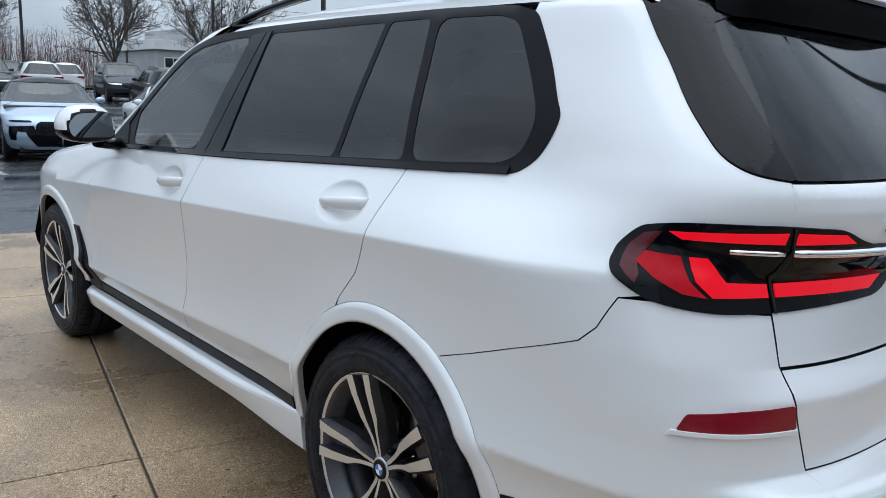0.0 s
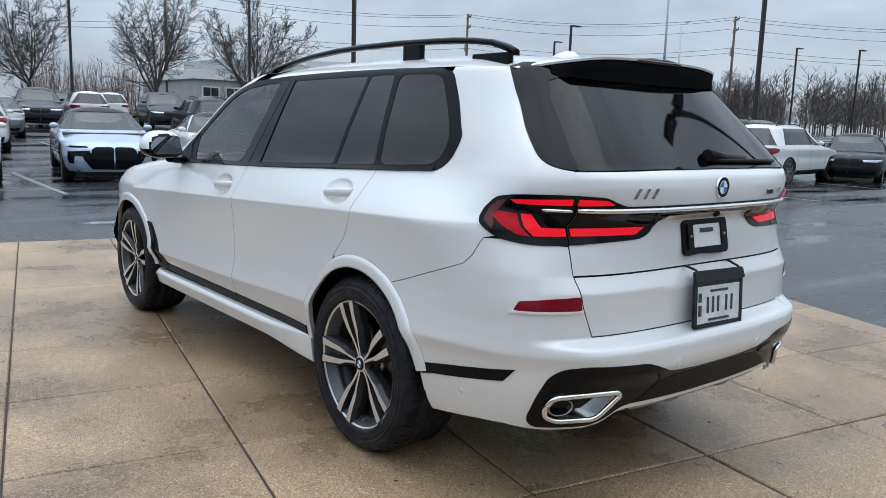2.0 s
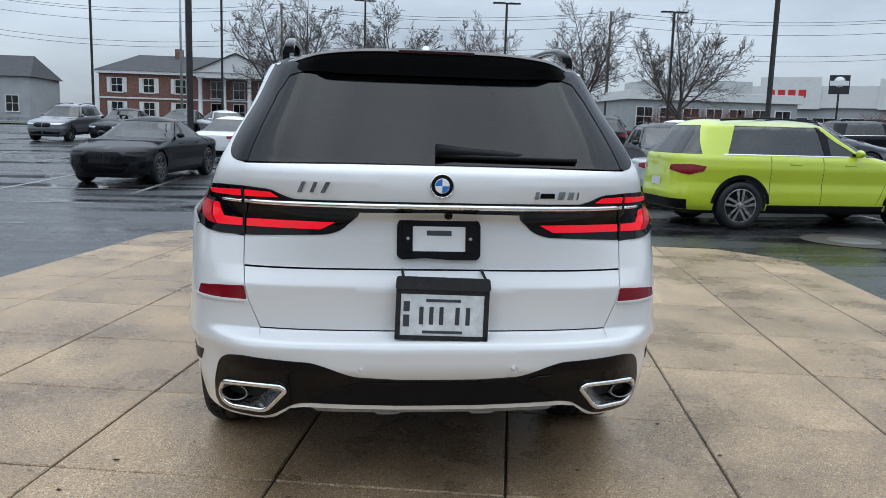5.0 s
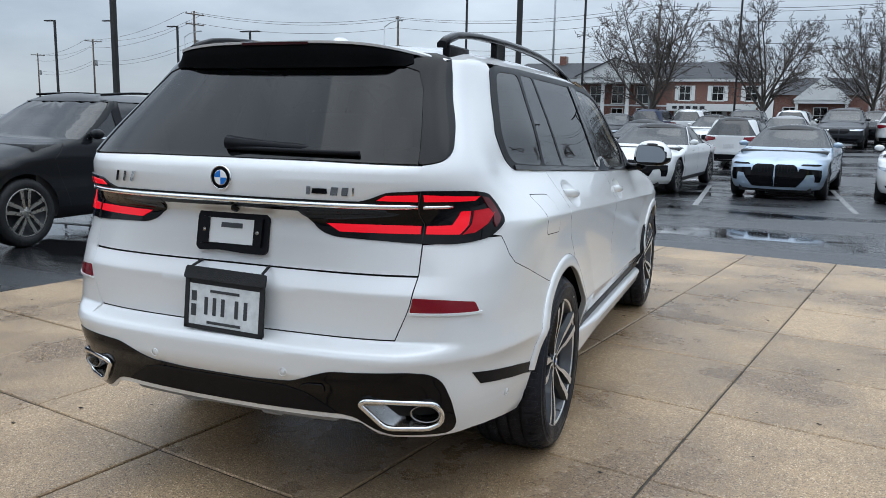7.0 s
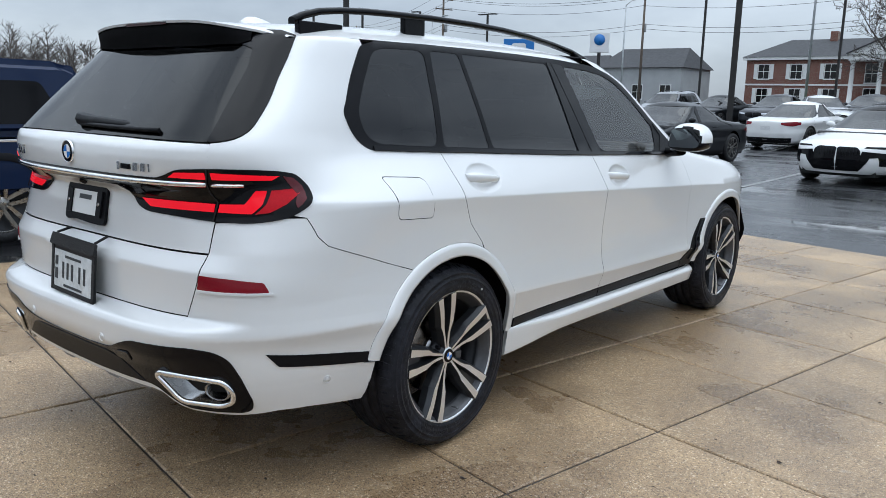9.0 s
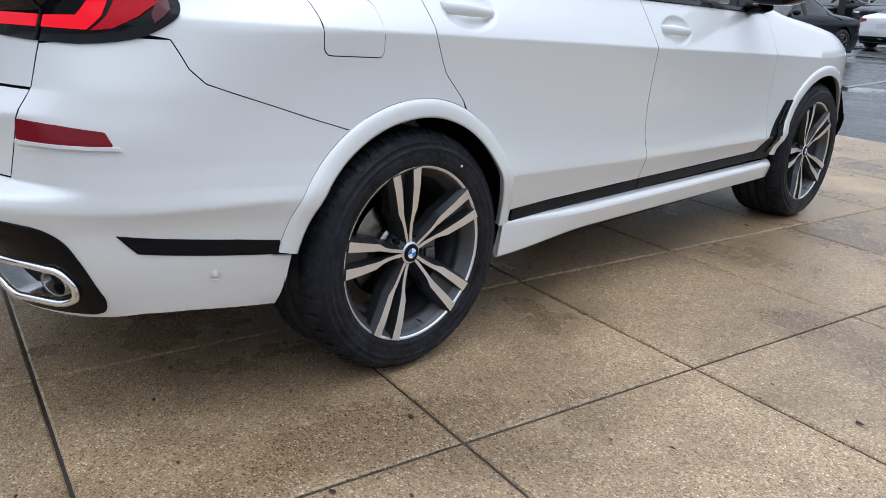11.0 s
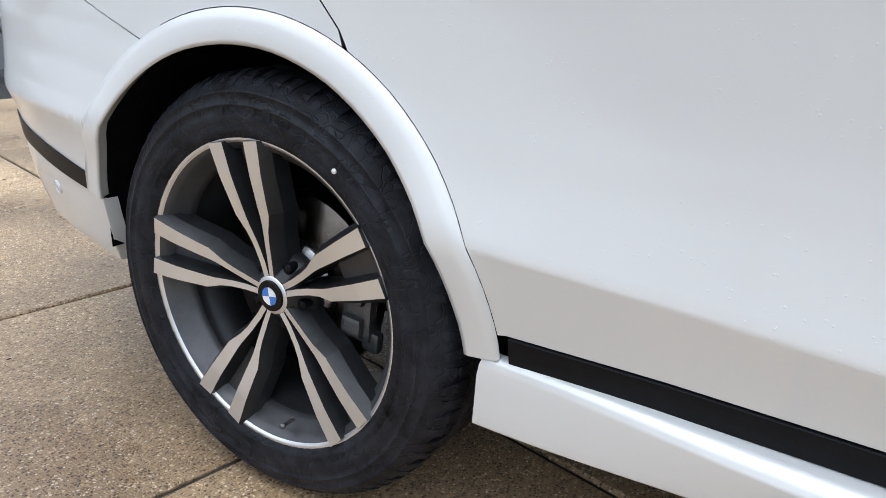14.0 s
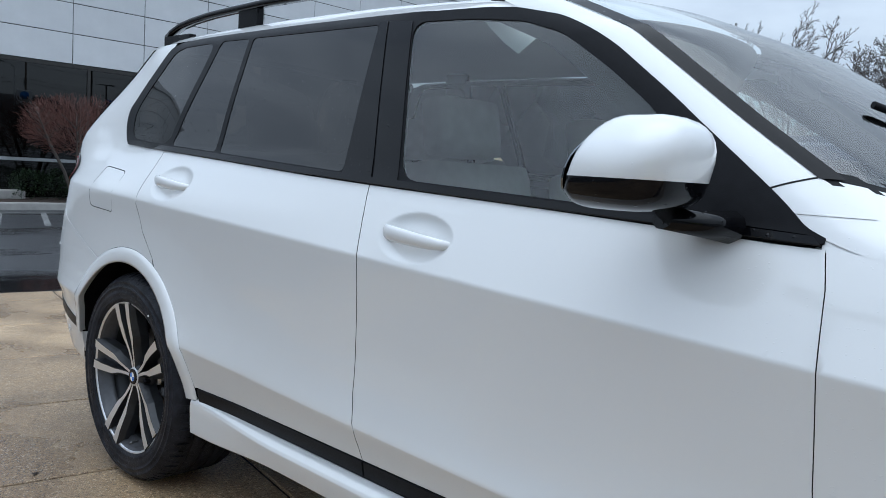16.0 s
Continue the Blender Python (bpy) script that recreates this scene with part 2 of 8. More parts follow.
M["ink"] = mat("dark_print", (0.04, 0.045, 0.05), 0.5)
M["mirror"] = mat("mirror_glass", (0.17, 0.18, 0.19), 0.02, 1.0)
M["white_dot"] = mat("white_paint_dot", (0.75, 0.75, 0.73), 0.6)


# ---- building tools ----
from mathutils.geometry import delaunay_2d_cdt


def part(name, data, material, parent=None, label="", smooth=None):
    """Links a bmesh or a mesh as one object under a thing or a part."""
    if isinstance(data, bmesh.types.BMesh):
        me = bpy.data.meshes.new(name)
        data.normal_update()
        data.to_mesh(me)
        data.free()
    else:
        me = data
    mats = material if isinstance(material, (list, tuple)) else [material]
    if not me.materials:
        for m in mats:
            me.materials.append(m)
    if smooth is not None:
        me.polygons.foreach_set("use_smooth", [smooth] * len(me.polygons))
    ob = new(name, me)
    if parent is not None:
        ob.parent = parent
    if label:
        ob["label"] = label
    return ob


def thing(name, label, category, at=(0, 0, 0), rz=0.0, group="", kind=""):
    ob = new(name)
    ob.matrix_basis = pose(*at, 0, 0, rz)
    return tagged(ob, label, category, group, kind)


def box(bm, lo, hi, bevel=0.0, m=None, idx=0):
    """An axis-aligned box with bevelled edges, added to bm."""
    lo, hi = Vector(lo), Vector(hi)
    mat4 = Matrix.Translation((lo + hi) / 2) @ Matrix.Diagonal((*(hi - lo), 1))
    if m is not None:
        mat4 = m @ mat4
    before = set(bm.faces)
    r = bmesh.ops.create_cube(bm, size=1, matrix=mat4)
    if bevel:
        es = list({e for v in r["verts"] for e in v.link_edges})
        bmesh.ops.bevel(bm, geom=es, offset=bevel, segments=2, affect="EDGES", profile=0.7)
    for f in bm.faces:
        if f not in before:
            f.material_index = idx
    return bm


def boxed(lo, hi, bevel=0.0, m=None):
    return box(bmesh.new(), lo, hi, bevel, m)


def lathe(profile, n=48, axis="x", bm=None, idx=None):
    """Turns (radius, offset) pairs round an axis."""
    bm = bm or bmesh.new()
    rings = []
    for r, o in profile:
        ring = []
        for i in range(n):
            a = 2 * math.pi * i / n
            c, s = r * math.cos(a), r * math.sin(a)
            ring.append(bm.verts.new((o, c, s) if axis == "x" else (c, s, o)))
        rings.append(ring)
    for k in range(len(rings) - 1):
        for i in range(n):
            j = (i + 1) % n
            f = bm.faces.new((rings[k][i], rings[k][j], rings[k + 1][j], rings[k + 1][i]))
            f.smooth = True
            if idx:
                f.material_index = idx[k]
    return bm


def tube(points, radius, n=6, bm=None, cap=True, idx=0):
    """A tube along points; radius is a number or one number a point."""
    bm = bm or bmesh.new()
    pts = [Vector(p) for p in points]
    rad = radius if isinstance(radius, (list, tuple)) else [radius] * len(pts)
    rings = []
    up = Vector((0, 0, 1))
    for i, p in enumerate(pts):
        d = (pts[min(i + 1, len(pts) - 1)] - pts[max(i - 1, 0)]).normalized()
        s = d.cross(up)
        if s.length < 0.05:
            s = d.cross(Vector((1, 0, 0)))
        s.normalize()
        t = s.cross(d)
        rings.append([bm.verts.new(p + rad[i] * (math.cos(2 * math.pi * k / n) * s + math.sin(2 * math.pi * k / n) * t)) for k in range(n)])
    for a, b in zip(rings, rings[1:]):
        for k in range(n):
            f = bm.faces.new((a[k], a[(k + 1) % n], b[(k + 1) % n], b[k]))
            f.smooth = True
            f.material_index = idx
    if cap:
        bm.faces.new(rings[0][::-1]).material_index = idx
        bm.faces.new(rings[-1]).material_index = idx
    return bm


def slab(poly, depth, to, bm=None, idx=0, bevel=0.0):
    """A flat plate with the outline poly (2D), depth thick, placed by the matrix to (its z is the plate's normal)."""
    bm = bm or bmesh.new()
    top = [bm.verts.new(to @ Vector((x, y, 0))) for x, y in poly]
    bot = [bm.verts.new(to @ Vector((x, y, -depth))) for x, y in poly]
    n = len(poly)
    fs = [bm.faces.new(top), bm.faces.new(bot[::-1])]
    fs += [bm.faces.new((top[i], bot[i], bot[(i + 1) % n], top[(i + 1) % n])) for i in range(n)]
    for f in fs:
        f.material_index = idx
    return bm


def lin(xs, ys, x):
    if x <= xs[0]:
        return ys[0]
    for i in range(1, len(xs)):
        if x <= xs[i]:
            t = (x - xs[i - 1]) / (xs[i] - xs[i - 1])
            return ys[i - 1] + t * (ys[i] - ys[i - 1])
    return ys[-1]


def soft(xs, ys, x, h):
    return (lin(xs, ys, x - h) + 2 * lin(xs, ys, x - h * 0.33) + 2 * lin(xs, ys, x + h * 0.33) + lin(xs, ys, x + h)) / 6


def sstep(a, b, x):
    t = max(0.0, min(1.0, (x - a) / (b - a)))
    return t * t * (3 - 2 * t)


def powc(c, n):
    return math.copysign(abs(c) ** (2 / n), c)


# length along a rounded plan corner, shared by all hulls
ARC_N, ARC = 200, [(0.0, 0.0)]
arc_x, arc_y, arc_l = 0.0, 1.05, 0.0
for arc_i in range(1, ARC_N + 1):
    arc_t = math.pi / 2 * arc_i / ARC_N
    px, py = 0.975 * powc(math.sin(arc_t), 4), 1.05 * powc(math.cos(arc_t), 4)
    arc_l += math.hypot(px - arc_x, py - arc_y)
    arc_x, arc_y = px, py
    ARC.append((arc_l, arc_t))
REAR = arc_l


def arc_angle(length):
    length = max(0.0, min(REAR, length))
    a, b = 0, ARC_N
    while b - a > 1:
        m = (a + b) // 2
        if ARC[m][0] <= length:
            a = m
        else:
            b = m
    t = (length - ARC[a][0]) / (ARC[b][0] - ARC[a][0])
    return ARC[a][1] + t * (ARC[b][1] - ARC[a][1])


def arc_length(angle):
    i = min(ARC_N - 1, int(angle / (math.pi / 2) * ARC_N))
    t = angle / (math.pi / 2) * ARC_N - i
    return ARC[i][0] + t * (ARC[i + 1][0] - ARC[i][0])


class Hull:
    """A car's skin: at each height a plan outline with rounded ends. (s, z) names a point of it: s is the way round from the
    middle of the tail, positive to the right-hand side."""

    def __init__(self, width, rear, round_rear, front, corner, y0, slope=0.0, bowls=(), nose=2.9, flares=(), calm=None):
        self.width, self.rear, self.rr, self.front_y, self.corner = width, rear, round_rear, front, corner
        self.y0, self.slope, self.bowls, self.nose, self.flares, self.calm = y0, slope, bowls, nose, flares, calm

    def half(self, y, z):
        k = sstep(0.44, 0.62, z) * (1 - sstep(1.35, 1.62, z))
        x = soft(*self.width, z - self.slope * (1.285 - max(min(y, 3.0), -0.7)) * k, 0.003)
        if self.flares:
            # the greenhouse narrows towards the tail, the haunches swell round the wheels
            x -= (.042 * (1 - sstep(.1, 1.35, y)) + .036 * (1 - sstep(-.42, .1, y))) * sstep(1.06, 1.26, z) * (1 - .60 * sstep(1.27, 1.66, z)) * sstep(-.95, -.45, y)
            for yc, swell in self.flares:
                q = ((y - yc) / .74) ** 2 + ((z - .56) / .44) ** 2
                if q < 1:
                    x += swell * (1 - q) ** 1.3
        for yc, zc, a, b, deep in self.bowls:
            q = ((y - yc) / a) ** 2 + ((z - zc) / b) ** 2
            if q < 1:
                x -= deep * (1 - q * q) ** 1.5
        return x

    def front(self, z, p):
        """p: 0 at the middle of the nose, 1 where the side begins, negative on the left."""
        g, f = soft(*self.corner, z, 0.01), soft(*self.front_y, z, 0.01)
        th = arc_angle(REAR * min(1, abs(p)))
        y = g + (f - g) * powc(math.cos(th), self.nose)
        return Vector((math.copysign(self.half(min(y, 3.0), z) * powc(math.sin(th), self.nose), p), y, z))

    def tail_y(self, s, z):
        """The tail's depth at z; its shelves and ledges fade out round the corners."""
        r = soft(*self.rear, z, 0.008)
        if self.calm:
            w = sstep(.37, .52, abs(s) / REAR)
            if w > 0:
                r += (soft(*self.calm, z, .03) - r) * w
        return r

    def at(self, s, z):
        sg, s = (1 if s >= 0 else -1), abs(s)
        if s < REAR:
            th, n, r = arc_angle(s), soft(*self.rr, z, 0.02), self.tail_y(s, z)
            y = self.y0 + (r - self.y0) * powc(math.cos(th), n)
            return Vector((sg * self.half(y, z) * powc(math.sin(th), n), y, z))
        y, g = s - REAR + self.y0, soft(*self.corner, z, 0.01)
        if y <= g:
            return Vector((sg * self.half(y, z), y, z))
        f = soft(*self.front_y, z, 0.01)
        v = self.front(z, max(0.0, 1 - (y - g) / (0.97 + f - g)))
        return Vector((sg * v.x, v.y, z))

    def normal(self, s, z, e=0.0016):
        a, b = self.at(s + e, z) - self.at(s - e, z), self.at(s, z + e) - self.at(s, z - e)
        n = a.cross(b)
        return n.normalized() if n.length > 1e-12 else Vector((0, -1, 0))

    def side(self, y, z):
        """(s, z) of the right-hand skin at y."""
        if y < self.y0:
            n, s = soft(*self.rr, z, 0.02), REAR
            for _ in range(5):
                u = max(0.0, min(1.0, (y - self.y0) / (self.tail_y(s, z) - self.y0)))
                s = arc_length(math.acos(min(1, u ** (n / 2))))
            return s, z
        g, f = soft(*self.corner, z, 0.01), soft(*self.front_y, z, 0.01)
        if y <= g:
            return REAR + y - self.y0, z
        u = min(1.0, (y - g) / (f - g))
        p = arc_length(math.acos(u ** (self.nose / 2))) / REAR
        return REAR + g - self.y0 + (1 - p) * (0.97 + f - g), z

    def back(self, x, z):
        """(s, z) of the tail at x."""
        lo, hi = 0.0, REAR
        for _ in range(32):
            m = (lo + hi) / 2
            if abs(self.at(m, z).x) < abs(x):
                lo = m
            else:
                hi = m
        return math.copysign(lo, x), z

    def nose_s(self, z):
        return REAR - self.y0 + 0.97 + soft(*self.front_y, z, 0.01)


def inside(px, py, poly):
    """Which of the points lie in poly (numpy)."""
    res = np.zeros(len(px), bool)
    x1, y1 = poly[-1]
    for x2, y2 in poly:
        c = (y1 > py) != (y2 > py)
        with np.errstate(divide="ignore", invalid="ignore"):
            res ^= c & (px < (x2 - x1) * (py - y1) / (y2 - y1 + 1e-15) + x1)
        x1, y1 = x2, y2
    return res


def area2(poly):
    return sum(a[0] * b[1] - b[0] * a[1] for a, b in zip(poly, poly[1:] + poly[:1]))


def inset(poly, d):
    """The outline moved inwards by d (counter-clockwise outlines)."""
    out, n = [], len(poly)
    for i in range(n):
        a, b, c = Vector(poly[i - 1]), Vector(poly[i]), Vector(poly[(i + 1) % n])
        e1, e2 = (b - a).normalized(), (c - b).normalized()
        n1, n2 = Vector((-e1.y, e1.x)), Vector((-e2.y, e2.x))
        m = n1 + n2
        if m.length < 1e-6:
            out.append((b.x, b.y))
            continue
        m.normalize()
        out.append(tuple(b + m * (d / max(0.35, m.dot(n1)))))
    return out


def rounded(poly, r, n=4):
    """The outline with its corners rounded."""
    out, k = [], len(poly)
    for i in range(k):
        a, b, c = Vector(poly[i - 1]), Vector(poly[i]), Vector(poly[(i + 1) % k])
        d = min(r, (a - b).length * 0.45, (c - b).length * 0.45)
        p, q = b + (a - b).normalized() * d, b + (c - b).normalized() * d
        for j in range(n + 1):
            t = j / n
            out.append(tuple((1 - t) ** 2 * p + 2 * t * (1 - t) * b + t * t * q))
    return out


def patch(hull, outer, holes=(), grid=0.05, off=0.0, depth=0.012, gap=0.0, fine=(), keep=None, lines=()):
    """A mesh panel on the hull's skin with the outline outer (s, z), holes cut out, depth thick at its rim."""
    if area2(outer) < 0:
        outer = outer[::-1]
    if gap:
        outer = inset(outer, gap)
    loops = []
    for loop in (outer, *holes):
        dense = []
        for a, b in zip(loop, list(loop[1:]) + [loop[0]]):
            k = max(1, int(math.hypot(b[0] - a[0], b[1] - a[1]) / (grid * 0.7)))
            dense += [(a[0] + (b[0] - a[0]) * i / k, a[1] + (b[1] - a[1]) * i / k) for i in range(k)]
        loops.append(dense)
    pts, edges = [], []
    for loop in loops:
        o = len(pts)
        pts += loop
        edges += [(o + i, o + (i + 1) % len(loop)) for i in range(len(loop))]
    rim = np.array(pts)
    xs, zs = rim[:, 0], rim[:, 1]
    gx, gz = np.meshgrid(np.arange(xs.min() + grid / 2, xs.max(), grid), np.arange(zs.min() + grid / 2, zs.max(), grid))
    cand = [np.column_stack((gx.ravel(), gz.ravel()))]
    for sc, zc, a, b, step in fine:
        fx, fz = np.meshgrid(np.arange(sc - a, sc + a, step), np.arange(zc - b, zc + b, step))
        cand.append(np.column_stack((fx.ravel(), fz.ravel())))
    for line in lines:
        for sg in (-1, 1):
            row = [(sg * (REAR + y - hull.y0), line(y) + d) for y in np.arange(-1.6, 3.0, 0.015) for d in (-0.022, -0.0075, -0.003, 0.003, 0.0075, 0.022)]
            cand.append(np.array(row))
    cand = np.vstack(cand)
    ok = inside(cand[:, 0], cand[:, 1], loops[0])
    for h in loops[1:]:
        ok &= ~inside(cand[:, 0], cand[:, 1], h)
    cand = cand[ok]
    if len(cand):
        near = np.array([np.min((xs - x) ** 2 + (zs - z) ** 2) for x, z in cand])
        cand = cand[near > (min(grid * 0.35, 0.006 if lines else 1)) ** 2]
    v2, _, tris, *_ = delaunay_2d_cdt([Vector(p) for p in pts] + [Vector(p) for p in cand], edges, [], 0, 1e-6)
    va = np.array([tuple(v) for v in v2])
    ta = np.array([list(t) for t in tris if len(t) == 3])
    c = va[ta].mean(axis=1)
    ok = inside(c[:, 0], c[:, 1], loops[0])
    for h in loops[1:]:
        ok &= ~inside(c[:, 0], c[:, 1], h)
    if keep is not None:
        ok &= keep(c[:, 0], c[:, 1])
    ta = ta[ok]
    verts, norms, faces = [], [], []
    for s, z in va:
        n = hull.normal(s, z)
        verts.append(hull.at(s, z) + n * off)
        norms.append(n)
    for a, b, d in ta:
        u, v = va[b] - va[a], va[d] - va[a]
        faces.append((a, b, d) if u[0] * v[1] - u[1] * v[0] > 0 else (a, d, b))
    if depth:
        count = {}
        for f in faces:
            for a, b in zip(f, f[1:] + f[:1]):
                count[(a, b)] = count.get((a, b), 0) + 1
        for (a, b) in [e for e in count if (e[1], e[0]) not in count]:
            na, nb = norms[a], norms[b]
            side = (verts[b] - verts[a]).cross(na)
            side = side.normalized() if side.length > 1e-9 else na
            o = len(verts)
            soft_n = (side * 0.9 + na * 0.45).normalized()
            verts += [verts[a], verts[b], verts[b] - nb * depth, verts[a] - na * depth]
            norms += [soft_n, soft_n, side, side]
            faces.append((o + 1, o, o + 3, o + 2))
    me = bpy.data.meshes.new("panel")
    me.from_pydata([tuple(v) for v in verts], [], faces)
    me.polygons.foreach_set("use_smooth", [True] * len(me.polygons))
    # rim faces take the second slot, which body panels blacken as gap shade
    me.polygons.foreach_set("material_index", [0 if len(f) == 3 else 1 for f in faces])
    me.update()
    me.normals_split_custom_set_from_vertices([tuple(n) for n in norms])
    return me


def flip(poly):
    return [(-s, z) for s, z in poly][::-1]


def sheet(fn, us, vs, smooth=True, thick=0.0):
    """A grid mesh from fn(u, v) -> Vector."""
    bm = bmesh.new()
    vv = [[bm.verts.new(fn(u, v)) for v in vs] for u in us]
    for i in range(len(us) - 1):
        for j in range(len(vs) - 1):
            f = bm.faces.new((vv[i][j], vv[i + 1][j], vv[i + 1][j + 1], vv[i][j + 1]))
            f.smooth = smooth
    return bm


def span(a, b, n):
    return [a + (b - a) * i / n for i in range(n + 1)]


# ---- ground ----
def ground_z(x, y):
    """The lot rises gently away to the far and right-hand rows."""
    d = 0.35 * x + 0.85 * y
    if d < 8:
        return -0.03
    if d < 30:
        return -0.03 + 0.0014 * (d - 8) ** 2
    return -0.03 + 0.0014 * 484 + 0.022 * (min(d, 60) - 30)


def wet_asphalt():
    m = bpy.data.materials.new("wet_asphalt")
    m.use_nodes = True
    n, l = m.node_tree.nodes, m.node_tree.links
    b = n["Principled BSDF"]
    tc = n.new("ShaderNodeTexCoord")

    def noise_tex(scale, detail, stretch=(1, 1, 1), rot=0.0):
        mp = n.new("ShaderNodeMapping")
        mp.inputs["Scale"].default_value = stretch
        mp.inputs["Rotation"].default_value = (0, 0, rot)
        t = n.new("ShaderNodeTexNoise")
        t.inputs["Scale"].default_value = scale
        t.inputs["Detail"].default_value = detail
        l.new(tc.outputs["Object"], mp.inputs["Vector"])
        l.new(mp.outputs["Vector"], t.inputs["Vector"])
        return t

    puddle = noise_tex(0.55, 6, (0.35, 1.5, 1), 0.12)
    patchy = noise_tex(0.16, 3)
    grain = noise_tex(160, 3)
    add = n.new("ShaderNodeMath")
    add.operation = "MULTIPLY_ADD"
    add.inputs[1].default_value = 0.45
    l.new(patchy.outputs["Fac"], add.inputs[0])
    l.new(puddle.outputs["Fac"], add.inputs[2])
    wetness = n.new("ShaderNodeMapRange")
    wetness.inputs["From Min"].default_value = 0.64
    wetness.inputs["From Max"].default_value = 0.86
    l.new(add.outputs["Value"], wetness.inputs["Value"])
    rough = n.new("ShaderNodeMapRange")
    rough.inputs["To Min"].default_value = 0.34
    rough.inputs["To Max"].default_value = 0.045
    l.new(wetness.outputs["Result"], rough.inputs["Value"])
    l.new(rough.outputs["Result"], b.inputs["Roughness"])
    col = n.new("ShaderNodeValToRGB")
    col.color_ramp.elements[0].color = (0.030, 0.031, 0.034, 1)
    col.color_ramp.elements[1].color = (0.010, 0.010, 0.011, 1)
    l.new(wetness.outputs["Result"], col.inputs["Fac"])
    speck = n.new("ShaderNodeMixRGB")
    speck.blend_type = "OVERLAY"
    speck.inputs["Fac"].default_value = 0.5
    l.new(col.outputs["Color"], speck.inputs["Color1"])
    l.new(grain.outputs["Fac"], speck.inputs["Color2"])
    l.new(speck.outputs["Color"], b.inputs["Base Color"])
    dry = n.new("ShaderNodeMath")
    dry.operation = "SUBTRACT"
    dry.inputs[0].default_value = 1.0
    l.new(wetness.outputs["Result"], dry.inputs[1])
    bp = n.new("ShaderNodeBump")
    bp.inputs["Distance"].default_value = 0.006
    mul = n.new("ShaderNodeMath")
    mul.operation = "MULTIPLY"
    mul.inputs[1].default_value = 0.55
    l.new(dry.outputs["Value"], mul.inputs[0])
    l.new(mul.outputs["Value"], bp.inputs["Strength"])
    l.new(grain.outputs["Fac"], bp.inputs["Height"])
    l.new(bp.outputs["Normal"], b.inputs["Normal"])
    return m


def aggregate():
    """Damp exposed-aggregate concrete: pebbles a few millimetres wide in tan cement, darker where wet."""
    m = bpy.data.materials.new("damp_aggregate_concrete")
    m.use_nodes = True
    n, l = m.node_tree.nodes, m.node_tree.links
    b = n["Principled BSDF"]
    tc = n.new("ShaderNodeTexCoord")
    geo = n.new("ShaderNodeNewGeometry")
    warp = n.new("ShaderNodeTexNoise")
    warp.inputs["Scale"].default_value = 60
    warp.inputs["Detail"].default_value = 3
    shift = n.new("ShaderNodeMixRGB")
    shift.blend_type = "ADD"
    shift.inputs["Fac"].default_value = 0.012
    l.new(geo.outputs["Position"], warp.inputs["Vector"])
    l.new(geo.outputs["Position"], shift.inputs["Color1"])
    l.new(warp.outputs["Color"], shift.inputs["Color2"])
    v = n.new("ShaderNodeTexVoronoi")
    v.inputs["Scale"].default_value = 165
    l.new(shift.outputs["Color"], v.inputs["Vector"])
    stones = n.new("ShaderNodeValToRGB")
    cr = stones.color_ramp
    cr.elements[0].position, cr.elements[0].color = 0.0, (0.040, 0.026, 0.016, 1)
    cr.elements[1].position, cr.elements[1].color = 1.0, (0.86, 0.76, 0.60, 1)
    for p, c in ((0.2, (0.13, 0.076, 0.040, 1)), (0.45, (0.36, 0.23, 0.118, 1)), (0.7, (0.51, 0.35, 0.195, 1)), (0.9, (0.70, 0.52, 0.31, 1))):
        e = cr.elements.new(p)
        e.color = c
    sep = n.new("ShaderNodeSeparateColor")
    l.new(v.outputs["Color"], sep.inputs["Color"])
    l.new(sep.outputs["Red"], stones.inputs["Fac"])
    cement = n.new("ShaderNodeMixRGB")
    cement.inputs["Color2"].default_value = (0.365, 0.258, 0.152, 1)
    cem_f = n.new("ShaderNodeMapRange")
    cem_f.inputs["From Min"].default_value = 0.36
    cem_f.inputs["From Max"].default_value = 0.62
    cem_f.inputs["To Min"].default_value = 0.10
    l.new(v.outputs["Distance"], cem_f.inputs["Value"])
    l.new(cem_f.outputs["Result"], cement.inputs["Fac"])
    l.new(stones.outputs["Color"], cement.inputs["Color1"])
    oi = n.new("ShaderNodeObjectInfo")
    tone = n.new("ShaderNodeMapRange")
    tone.inputs["To Min"].default_value = 0.90
    tone.inputs["To Max"].default_value = 1.16
    l.new(oi.outputs["Random"], tone.inputs["Value"])
    t1 = n.new("ShaderNodeMixRGB")
    t1.blend_type = "MULTIPLY"
    t1.inputs["Fac"].default_value = 1
    l.new(cement.outputs["Color"], t1.inputs["Color1"])
    l.new(tone.outputs["Result"], t1.inputs["Color2"])
    damp = n.new("ShaderNodeTexNoise")
    damp.inputs["Scale"].default_value = 1.1
    damp.inputs["Detail"].default_value = 7
    damp.inputs["Roughness"].default_value = 0.6
    l.new(geo.outputs["Position"], damp.inputs["Vector"])
    df = n.new("ShaderNodeMapRange")
    df.inputs["From Min"].default_value = 0.40
    df.inputs["From Max"].default_value = 0.62
    l.new(damp.outputs["Fac"], df.inputs["Value"])
    t2 = n.new("ShaderNodeMixRGB")
    t2.blend_type = "MULTIPLY"
    t2.inputs["Color2"].default_value = (0.55, 0.525, 0.51, 1)
    l.new(df.outputs["Result"], t2.inputs["Fac"])
    l.new(t1.outputs["Color"], t2.inputs["Color1"])
    # pale splashes and dark specks
    sp = n.new("ShaderNodeTexNoise")
    sp.inputs["Scale"].default_value = 7
    sp.inputs["Detail"].default_value = 8
    l.new(geo.outputs["Position"], sp.inputs["Vector"])
    sf = n.new("ShaderNodeMapRange")
